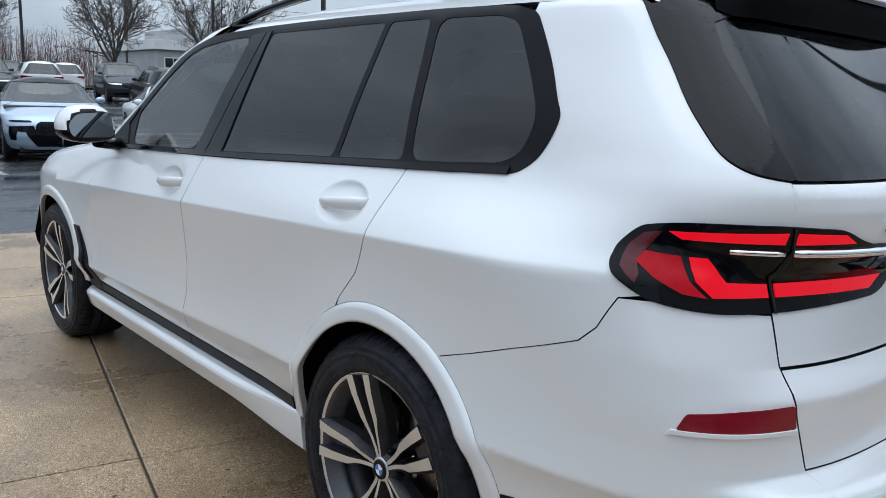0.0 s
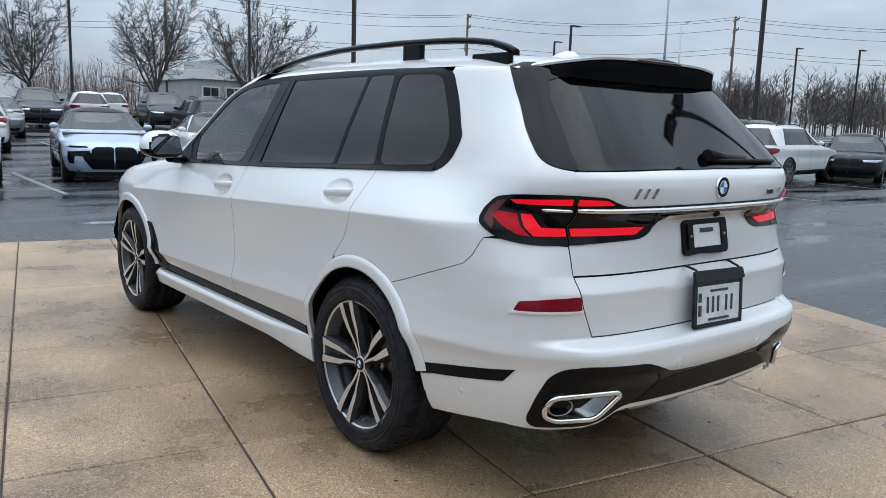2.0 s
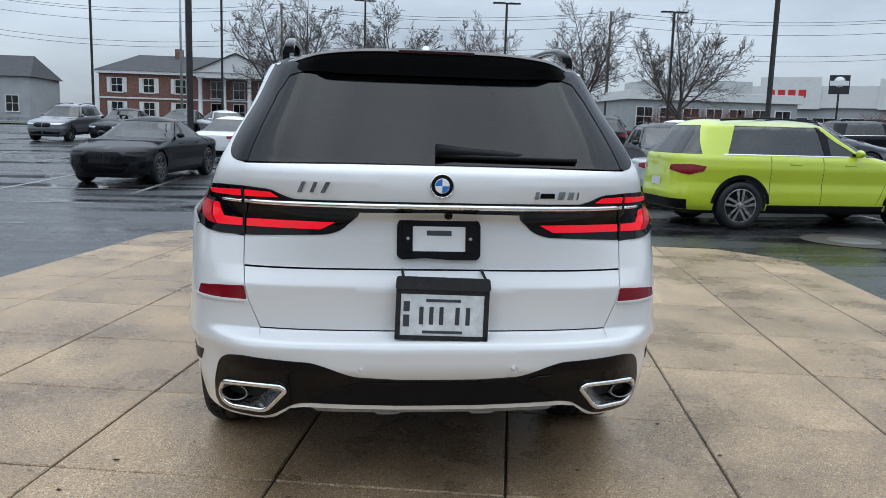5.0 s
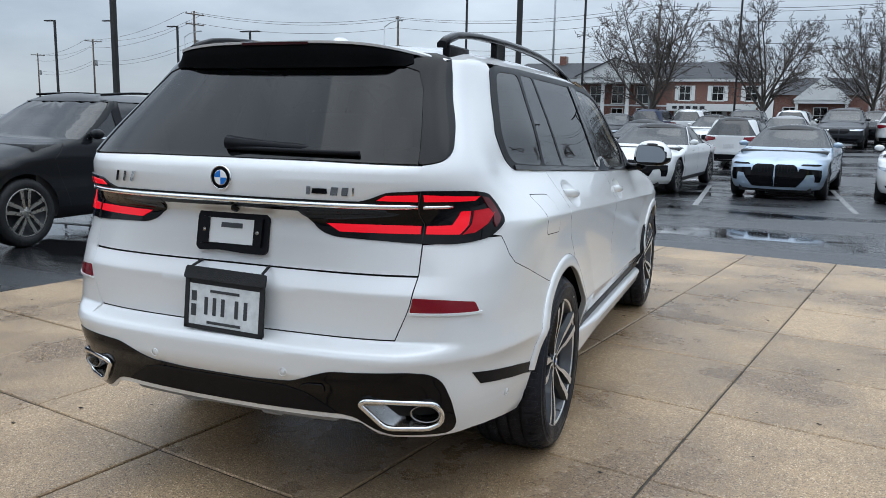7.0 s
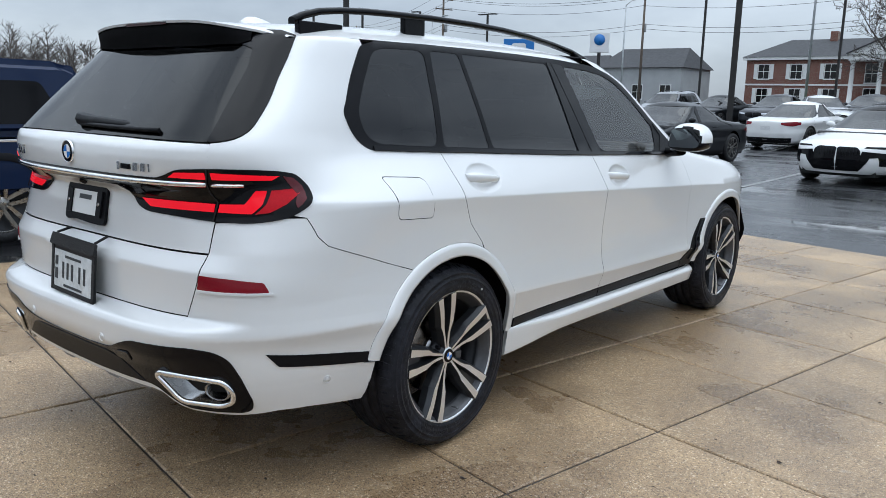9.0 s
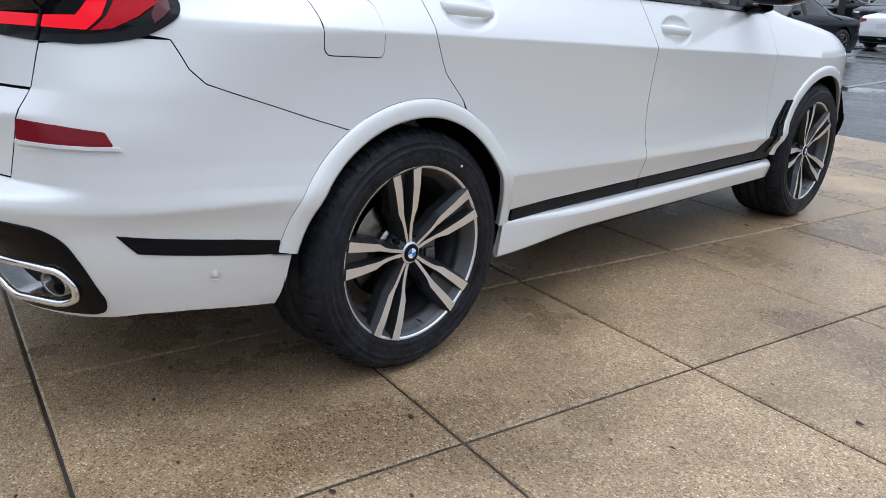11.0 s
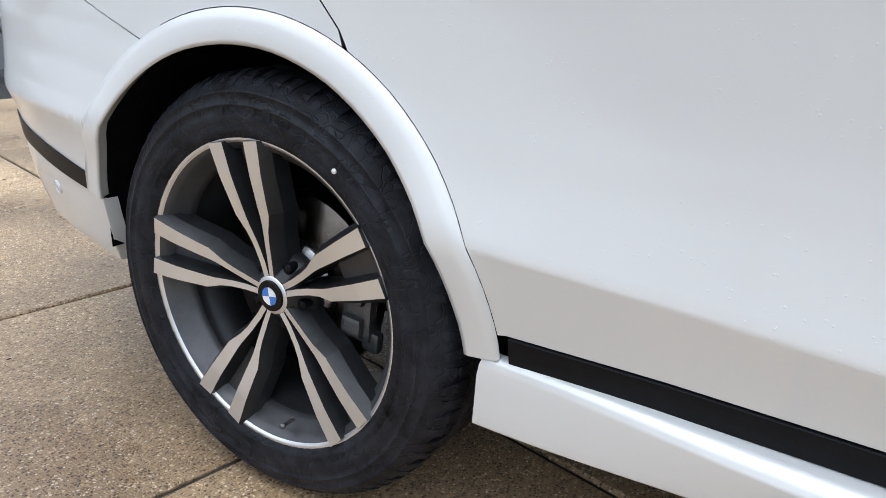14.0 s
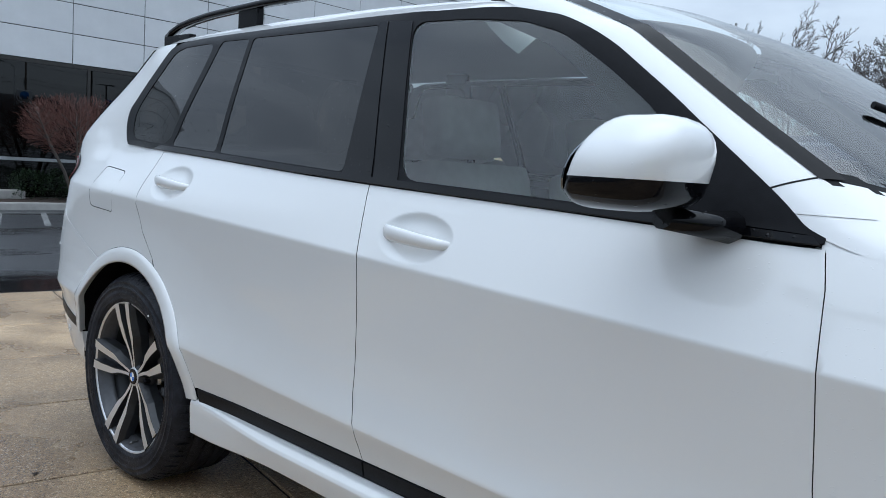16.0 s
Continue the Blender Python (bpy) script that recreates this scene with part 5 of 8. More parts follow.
roundel(.043, on_tail(0, 1.240, .004), suv, "badge")
for x0, wd in ((-.505, .034), (-.462, .030), (-.424, .036)):
    part("badge_bar", slab([(0, -.019), (wd * .45, -.019), (wd, .019), (wd * .55, .019)], .004, on_tail(x0, 1.226, .006)), M["chrome"], tailgate, "plain chrome badge")
part("badge_bar", slab([(0, -.010), (.055, -.010), (.055, .008), (.004, .008)], .003, on_tail(.355, 1.212, .004)), M["gloss_black"], tailgate)
for x0, wd in ((.335, .018), (.42, .032), (.458, .028), (.495, .009)):
    part("badge_bar", slab([(0, -.014), (wd * .8, -.014), (wd, .014), (wd * .2, .014)], .003, on_tail(x0, 1.212, .005)), M["chrome"], tailgate, "plain chrome badge")

# empty plate holder and the temporary plate in its pouch
hold_m = on_tail(0, 1.042, .010)
holder = part("plate_holder", slab(rounded([(-.152, -.062), (-.135, -.076), (-.05, -.070), (.05, -.076), (.14, -.076), (.152, -.062), (.152, .052), (.142, .070), (-.142, .070), (-.152, .052)], .008), .012, hold_m),
              M["satin_black"], suv, "empty black plate holder")
part("holder_back", slab([(-.096, -.045), (.096, -.045), (.096, .045), (-.096, .045)], .002, hold_m @ Matrix.Translation((0, 0, .003))), M["pearl"], holder)
part("holder_label", slab([(-.045, .012), (.045, .012), (.045, .030), (-.045, .030)], .002, hold_m @ Matrix.Translation((0, 0, .0055))), M["ink"], holder)
for sx in (-1, 1):
    part("holder_rim", slab([(sx * .096, -.045), (sx * .13, -.05), (sx * .13, .05), (sx * .096, .045)][::sx], .012, hold_m @ Matrix.Translation((0, 0, .009))), M["satin_black"], holder)
    sc = lathe([(0, .003), (.007, .003), (.007, 0)], 12, "z")
    bmesh.ops.transform(sc, matrix=hold_m @ Matrix.Translation((sx * .113, 0, .010)), verts=sc.verts)
    part("screw", sc, M["steel"], holder)
cam_b = lathe([(0, .012), (.012, .010), (.016, 0)], 14, "z")
bmesh.ops.transform(cam_b, matrix=on_tail(.03, 1.135, .004), verts=cam_b.verts)
part("reversing_camera", cam_b, M["gloss_black"], tailgate)

pouch = thing("plate_pouch", "temporary plate in a clear pouch with black fabric edge", "number plate")
pm = Matrix.Translation((.012, -1.124, .790)) @ pose(0, 0, 0, 90 - 4.5, 0, 0) @ pose(0, 0, 0, 0, 0, -1.5)
part("pouch_back", slab(rounded([(-.168, -.100), (.168, -.100), (.164, .108), (-.164, .108)], .008), .006, pm), M["fabric"], pouch)
part("plate", slab([(-.152, -.086), (.152, -.086), (.150, .062), (-.150, .062)], .001, pm @ Matrix.Translation((0, 0, .0025))), M["paper"], pouch, "white plate behind creased clear plastic")
part("clear_window", slab([(-.152, .062), (.150, .062), (.150, .088), (-.152, .088)], .001, pm @ Matrix.Translation((0, 0, .0022))), M["alloy_dark"], pouch)
flap = bmesh.new()
slab(rounded([(-.172, -.020), (.172, -.020), (.168, .026), (-.168, .026)], .010), .012, pm @ Matrix.Translation((0, .100, .010)) @ pose(0, 0, 0, -12), flap)
part("pouch_flap", flap, M["fabric"], pouch)
for x0, x1, y0, y1 in ((-.168, -.150, -.10, .10), (.150, .168, -.10, .10), (-.168, .168, -.102, -.086)):
    part("fabric_edge", slab([(x0, y0), (x1, y0), (x1, y1), (x0, y1)], .004, pm @ Matrix.Translation((0, 0, .006))), M["fabric"], pouch)
for x0, w in ((-.140, .022),):
    part("printed_bar", slab([(x0, -.055), (x0 + w, -.055), (x0 + w, -.012), (x0, -.012)], .0008, pm @ Matrix.Translation((0, 0, .0042))), M["ink"], pouch)
    part("printed_bar", slab([(x0, .0), (x0 + w, .0), (x0 + w, .036), (x0, .036)], .0008, pm @ Matrix.Translation((0, 0, .0042))), M["ink"], pouch)
for x0 in (-.083, -.047, -.011, .047, .085):
    part("printed_bar", slab([(x0, -.046), (x0 + .015, -.046), (x0 + .015, .018), (x0, .018)], .0008, pm @ Matrix.Translation((0, 0, .0042))), M["ink"], pouch)
part("printed_bar", slab([(-.06, .036), (.065, .036), (.065, .046), (-.06, .046)], .0008, pm @ Matrix.Translation((0, 0, .0042))), M["ink"], pouch)
part("printed_bar", slab([(-.07, -.078), (.075, -.078), (.075, -.068), (-.07, -.068)], .0008, pm @ Matrix.Translation((0, 0, .0042))), M["ink"], pouch)
for sx in (-.15, .155):
    part("strap", tube([pm @ Vector((sx, .100, .004)), pm @ Vector((sx * .97, .126, -.006)), Vector((sx * .95 + .012, -1.056, .931))], .0055, 5), M["fabric"], pouch)


# ---- wheels ----
def wheel_parts(owner, x, y, sd, turn, spin_mesh):
    made = []
    for nm, me, mats_, lab in spin_mesh:
        ob = new(nm, me)
        if not me.materials:
            for m in mats_:
                me.materials.append(m)
        if lab:
            ob["label"] = lab
        made.append(ob)
    made[4].location = (0, -.004, -.246)
    made[0].parent = owner
    made[0].matrix_basis = Matrix.Translation((x, y + .006, HUB_Z)) @ (Matrix.Identity(4) if sd > 0 else pose(0, 0, 0, 0, 0, 180)) @ pose(0, 0, 0, turn, 0, 0)
    for ob in made[1:]:
        ob.parent = made[0]
    return made[0]


def to_mesh(bm, name):
    me = bpy.data.meshes.new(name)
    bm.normal_update()
    bm.to_mesh(me)
    bm.free()
    return me


RIM = 0.283
tyre_prof = [(RIM - .006, .010), (RIM + .004, .020), (RIM + .012, .0235), (RIM + .018, .0265), (RIM + .020, .0252), (RIM + .030, .029), (.326, .0302), (.328, .0288), (.338, .030), (.3395, .0315), (.3425, .0315), (.344, .0285), (.362, .0245), (.3635, .026), (.366, .0255), (.3675, .0225), (.378, .014), (.389, .002), (.3965, -.012), (.4005, -.024)]
for k, gx in enumerate((-.060, -.118, -.170, -.222)):
    tyre_prof += [(.4035, gx + .012), (.4025, gx + .006), (.394, gx + .005), (.394, gx - .005), (.4025, gx - .006)]
tyre_prof += [(.4035, -.245), (.397, -.262), (.382, -.276), (.338, -.290), (RIM + .01, -.280), (RIM - .006, -.270)]
tyre_prof = [(r if r < .34 else .34 + (r - .34) * .85, o) for r, o in tyre_prof]
tb = lathe(tyre_prof, 120, "x")
# shoulder blocks: every other pair of columns set back
tb.verts.ensure_lookup_table()
for r_i, (rr, oo) in enumerate(tyre_prof):
    if rr > .387 and (oo > -.03 or oo < -.24):
        for i in range(120):
            if i % 3 == 0:
                v = tb.verts[r_i * 120 + i]
                v.co.y *= .988
                v.co.z *= .988
                v.co.x += -.003 if oo > -.1 else .003
# shoulder lugs
lug_b = bmesh.new()
for i in range(78):
    am, long = 2 * math.pi * i / 78, i % 2
    rows = []
    for rr, xx, hw in ((.376 if long else .383, .0158 if long else .0090, .019), (.390, .0035, .020), (.4025, -.018, .022), (.4045, -.046, .022)):
        rr = .34 + (rr - .34) * .85
        sk = (.39 - rr) * .9 * (1 if long else -.4)
        ring = []
        for lift in (0, -.008):
            for sg in (-1, 1):
                aa = am + sk + sg * hw
                ring.append(lug_b.verts.new((xx + .0006 + lift * .6, (rr - .0002 + lift) * math.cos(aa), (rr - .0002 + lift) * math.sin(aa))))
        rows.append(ring)
    for p, q in zip(rows, rows[1:]):
        for j, k in ((0, 1), (1, 3), (2, 0)):
            lug_b.faces.new((p[j], p[k], q[k], q[j]))
    lug_b.faces.new((rows[0][0], rows[0][2], rows[0][3], rows[0][1]))
tread_me = to_mesh(lug_b, "tread")
tread_me.materials.append(M["rubber"])
# raised ribs on the tyre wall
rnd = random.Random(4)
for a0, a1, r0, r1, n in ((20, 95, .325, .346, 12), (200, 262, .322, .340, 9), (110, 150, .300, .308, 14), (290, 340, .302, .309, 16)):
    for i in range(n):
        if rnd.random() < .15:
            continue
        am = radians(a0 + (a1 - a0) * (i + .5) / n)
        hw = radians((a1 - a0) / n * rnd.uniform(.22, .34))
        tall = rnd.uniform(.75, 1)
        vs = []
        for rr, aa in ((r0, am - hw), (r0, am + hw), (r0 + (r1 - r0) * tall, am + hw), (r0 + (r1 - r0) * tall, am - hw)):
            xx = lin([RIM + .03, .338, .362], [.029, .030, .0245], rr) + .0012
            vs.append(tb.verts.new((xx, rr * math.cos(aa), rr * math.sin(aa))))
        tb.faces.new(vs)
tyre_me = to_mesh(tb, "tyre")
# rim barrel and lip
rim_b = lathe([(RIM - .002, .016), (RIM + .004, .019), (RIM + .006, .012), (RIM + .002, .006)], 72, "x", idx=[0, 0, 0])
# outer rings take the lighter alloy as painted light, deeper ones stay dark
lathe([(RIM - .002, .016), (RIM - .006, .013), (RIM - .018, .002), (RIM - .020, -.014), (RIM - .033, -.021), (RIM - .035, -.040), (RIM - .037, -.060), (RIM - .046, -.066), (RIM - .048, -.22), (RIM - .02, -.24)], 96, "x", rim_b, [0, 2, 2, 2, 2, 1, 1, 1, 1])
rim_me = to_mesh(rim_b, "rim")
hub_b = lathe([(.0, -.0045), (.0325, -.0045), (.036, -.007), (.056, -.030), (.072, -.045), (.075, -.08), (.0, -.08)], 40, "x", idx=[0, 0, 1, 1, 1, 1])
hub_me = to_mesh(hub_b, "wheel")
bolt_me = to_mesh(lathe([(0, -.018), (.008, -.018), (.010, -.022), (.010, -.05)], 8, "x"), "wheel_bolt")


def spoke_mesh(sgn):
    """One of a pair of twin spokes, straight up, with a machined face and dark flanks."""
    prof = [(.115, .003, .040), (.22, .012, .052), (.34, .030, .072), (.42, .046, .094), (.47, .056, .117), (.53, .063, .143), (.60, .067, .152), (.78, .080, .178), (.985, .092, .206)]
    bm = bmesh.new()
    rows = []
    for r, i, o in prof:
        z = r * RIM
        dish = -.008 + .032 * sstep(.10, 1.0, r)
        rows.append([bm.verts.new((dish, sgn * i * RIM, z)), bm.verts.new((dish + .001, sgn * o * RIM, z)),
                     bm.verts.new((dish - .030 + .012 * r, sgn * (o * RIM + .012), z)), bm.verts.new((dish - .055, sgn * (o * RIM + .020 * (1 - .4 * r)), z)),
                     bm.verts.new((dish - .055, sgn * max(.0, i * RIM - .006), z)), bm.verts.new((dish - .020, sgn * max(0, i * RIM - .003), z))])
    for a, b in zip(rows, rows[1:]):
        for k in range(6):
            f = bm.faces.new((a[k], a[(k + 1) % 6], b[(k + 1) % 6], b[k]))
            f.material_index = 0 if k == 0 else 1
    bm.faces.new(rows[0]).material_index = 1
    bm.faces.new(rows[-1]).material_index = 1
    bmesh.ops.recalc_face_normals(bm, faces=bm.faces)
    return bm


web = bmesh.new()
rows = []
for r, h, x in ((.56, .060, -.030), (.78, .078, -.020), (.93, .090, -.012), (.95, .092, .000), (.985, .094, .008)):
    rows.append([web.verts.new((x, -h * RIM, r * RIM)), web.verts.new((x, h * RIM, r * RIM))])
for a, b in zip(rows, rows[1:]):
    web.faces.new((a[0], a[1], b[1], b[0]))
web_me = to_mesh(web, "spoke_web")
disc_b = lathe([(.06, -.085), (.172, -.085), (.174, -.088), (.174, -.110), (.06, -.11)], 56, "x", idx=[0, 0, 0, 0])
lathe([(.0, -.062), (.078, -.062), (.088, -.070), (.090, -.10)], 40, "x", disc_b, [1, 1, 1])
disc_me = to_mesh(disc_b, "brake_disc")
cal_b = bmesh.new()
box(cal_b, (-.112, .108, -.062), (-.070, .172, .052), .014)
for zz in (-.048, .012):
    box(cal_b, (-.074, .118, zz), (-.056, .160, zz + .036), .008)
box(cal_b, (-.098, .150, -.080), (-.078, .186, -.040), .008)
cal_me = to_mesh(cal_b, "brake_caliper")
valve_me = to_mesh(lathe([(0, .022), (.0045, .022), (.006, .016), (.004, .012), (.004, -.01)], 10, "x"), "valve")
cap_bm = lathe([(.029, -.006), (.029, -.002), (.028, .0), (.027, .0)], 36, "x", idx=[0, 0, 0])
lathe([(.027, .0), (.017, .0003)], 36, "x", cap_bm, [1])
for q in range(4):
    c = cap_bm.verts.new((.0012, 0, 0))
    ring = [cap_bm.verts.new((.0009, .017 * math.cos(math.pi / 2 * (q + i / 8)), .017 * math.sin(math.pi / 2 * (q + i / 8)))) for i in range(9)]
    for a, b in zip(ring, ring[1:]):
        cap_bm.faces.new((c, a, b)).material_index = 2 if q % 2 else 3
cap_me = to_mesh(cap_bm, "hub_cap")
dot_me = to_mesh(lathe([(0, .0), (.0042, 0), (.0042, -.003)], 14, "x"), "paint_dot")
pair = {1: to_mesh(spoke_mesh(1), "spoke"), -1: to_mesh(spoke_mesh(-1), "spoke")}

for wx, wy, sd, turn in ((.960, REAR_AXLE, 1, 10.4), (.952, FRONT_AXLE, 1, 20), (-.958, REAR_AXLE, -1, 17), (-.952, FRONT_AXLE, -1, -8)):
    wh = wheel_parts(suv, wx, wy, sd, turn, (
        ("wheel", hub_me, [M["machined"], M["alloy_dark"]], "twin-spoke alloy wheel, machined and dark grey"), ("tyre", tyre_me, [M["rubber"]], "black tyre, damp"),
        ("rim", rim_me, [M["machined"], M["alloy_dark"], M["alloy_mid"]], ""),
        ("brake_disc", disc_me, [M["disc"], M["steel_bright"]], "dark steel brake disc with bright bell"), ("valve", valve_me, [M["cast"]], ""),
        ("hub_cap", cap_me, [M["gloss_black"], M["gloss_black"], M["blue_enamel"], M["white_enamel"]], "round blue and white hub cap")))
    tread = new("tread", tread_me)
    tread.parent = wh
    tagged(tread, kind="stuff")
    for k in range(5):
        for sg in (1, -1):
            ob = new("spoke", pair[sg])
            if not pair[sg].materials:
                pair[sg].materials.append(M["machined"])
                pair[sg].materials.append(M["alloy_dark"])
            ob.parent = wh
            ob.matrix_basis = pose(0, 0, 0, 72 * k, 0, 0)
        a = math.pi / 2 + (k + .5) * 2 * math.pi / 5
        part("wheel_bolt", bolt_me, M["satin_black"], wh).location = (0, .058 * math.cos(a), .058 * math.sin(a))
        ob = new("spoke_web", web_me)
        if not web_me.materials:
            web_me.materials.append(M["alloy_mid"])
        ob.parent = wh
        ob.matrix_basis = pose(0, 0, 0, 72 * k, 0, 0)
    cal = new("brake_caliper", cal_me)
    if not cal_me.materials:
        cal_me.materials.append(M["cast"])
    cal.parent = wh
    cal.matrix_basis = pose(0, 0, 0, -turn - (4 if sd > 0 else 176), 0, 0)
    if wy == REAR_AXLE and sd > 0:
        dt = part("paint_dot", dot_me, M["white_dot"], wh, "small white paint dot")
        dt.location = (.0325, .2215, .2305)


# ---- parked cars ----
def paint(name, color, metal=0.0):
    dark = max(color) < 0.1
    return mat(name, color, 0.30, metal, 0.3 if dark else 1.0, vary=0.06, scale=1.2, spec=0.1 if dark else 0.5)


P = {
    "white": paint("parked_white_paint", (0.72, 0.72, 0.71)), "silver_blue": paint("parked_silver_blue_paint", (0.36, 0.45, 0.56), 0.45),
    "black": paint("parked_black_paint", (0.008, 0.009, 0.011)), "charcoal": paint("parked_charcoal_paint", (0.035, 0.037, 0.042), 0.3),
    "navy": paint("parked_navy_paint", (0.010, 0.020, 0.055), 0.2), "lime": paint("parked_lime_paint", (0.50, 0.60, 0.02)),
    "teal": paint("parked_teal_paint", (0.005, 0.12, 0.20), 0.3), "silver": paint("parked_silver_paint", (0.45, 0.46, 0.47), 0.5),
    "grey": paint("parked_grey_paint", (0.12, 0.125, 0.135), 0.3),
}
M["lamp_clear"] = mat("clear_lamp_lens", (0.55, 0.58, 0.62), 0.08, 0.6, 0.5, vary=0.3, scale=30)
M["plate_white"] = mat("plain_dealer_plate", (0.6, 0.6, 0.6), 0.4, vary=0.15, scale=25)


def car_hull(kind):
    k = kind
    wb, ro, fo, w, h = k["wb"], k["ro"], k["fo"], k["w"], k["h"]
    if k["type"] == "sedan":
        b = h - 0.52
        width = ([.2, .28, .42, .52, .70, .86, b - .03, b, b + .03, h - .12, h - .06, h - .03], [.86 * w, .93 * w, .965 * w, .985 * w, .975 * w, w, .965 * w, .94 * w, .92 * w, .68 * w, .62 * w, .55 * w])
        rear = ([.22, .32, .5, .8, b - .05, b - .015, b + .02, b + .06, b + .25, h - .10, h - .04],
                [-.90 * ro, -.97 * ro, -ro, -.985 * ro, -.96 * ro, -.80 * ro, -.40, .0, .42, .85, 1.1])
        fy = [wb + .90 * fo, wb + .97 * fo, wb + fo, wb + .97 * fo, wb + .88 * fo, wb + .32, wb - .15, wb - .48, wb - .60, wb - 1.0, wb - 1.38, wb - 1.65]
        fz = [.2, .32, .48, .70, .80, .88, b - .04, b, b + .04, b + .22, h - .10, h - .04]
    else:
        b = h - 0.60
        width = ([.24, .34, .48, .58, .76, .94, b - .03, b, b + .03, h - .14, h - .06, h - .03], [.88 * w, .945 * w, .975 * w, .985 * w, .97 * w, w, .975 * w, .95 * w, .93 * w, .74 * w, .66 * w, .60 * w])
        rear = ([.26, .36, .55, .70, .9, b, b + .05, h - .14, h - .07, h - .03],
                [-.88 * ro, -.96 * ro, -ro, -.98 * ro, -.97 * ro, -.96 * ro, -.93 * ro, -.62 * ro, -.55 * ro, -.35 * ro])
        fy = [wb + .88 * fo, wb + .96 * fo, wb + fo, wb + .97 * fo, wb + .82 * fo, wb + .35, wb - .15, wb - .45, wb - .58, wb - .98, wb - 1.30, wb - 1.6]
        fz = [.26, .38, .60, .80, .92, .99, b - .02, b + .02, b + .06, b + .28, h - .12, h - .04]
    fy = [max(y, wb * .455 + .14) for y in fy]
    corner = (fz, [max(wb * .455, y - (.75 if y > wb - .2 else .42)) for y in fy])
    return Hull(width, rear, ([.3, 1.5], [5.5, 4.5]), (fz, fy), corner, wb * .45, nose=3.0), b


KINDS = {
    "limousine": dict(type="sedan", wb=3.20, ro=1.22, fo=0.92, w=.975, h=1.53, wheel=.375, face="tall"),
    "saloon": dict(type="sedan", wb=2.95, ro=1.16, fo=0.90, w=.945, h=1.49, wheel=.355, face="wide"),
    "suv_mid": dict(type="suv", wb=2.86, ro=0.98, fo=0.86, w=.945, h=1.67, wheel=.37, face="wide"),
    "suv_big": dict(type="suv", wb=3.02, ro=1.05, fo=0.90, w=.975, h=1.76, wheel=.385, face="wide"),
    "suv_small": dict(type="suv", wb=2.69, ro=0.92, fo=0.86, w=.92, h=1.63, wheel=.35, face="wide"),
}
BUILT = {}


def nose_x(hull, x, z):
    g, f = soft(*hull.corner, z, .01), soft(*hull.front_y, z, .01)
    lo, hi = 0.0, 1.0
    for _ in range(28):
        m = (lo + hi) / 2
        if hull.front(z, m).x < x:
            lo = m
        else:
            hi = m
    return REAR + g - hull.y0 + (1 - lo) * (.97 + f - g), z


def wheel_mesh(r):
    bm = lathe([(r * .70, .0), (r * .74, .012), (r * .86, .014), (r * .96, .002), (r, -.03), (r, -.19), (r * .95, -.22), (r * .7, -.22)], 36, "x")
    rim = lathe([(.0, -.004), (.06, -.004), (.075, -.02)], 20, "x", idx=[0, 0])
    lathe([(r * .67, .0), (r * .71, .006), (r * .71, -.02)], 36, "x", rim, [0, 0])
    lathe([(r * .69, -.005), (r * .62, -.06), (.0, -.08)], 36, "x", rim, [1, 1])
    for k in range(5):
        to = pose(0, 0, 0, 72 * k, 0, 0)
        for sg in (-1, 1):
            pts = [(sg * .012, .05), (sg * .045, .05), (sg * (r * .20), r * .68), (sg * (r * .08), r * .69)]
            slab(pts if sg > 0 else pts[::-1], .02, to @ Matrix(((0, 0, 1, 0.002), (1, 0, 0, 0), (0, 1, 0, 0), (0, 0, 0, 1))), rim, 0)
    return to_mesh(bm, "tyre"), to_mesh(rim, "rim")


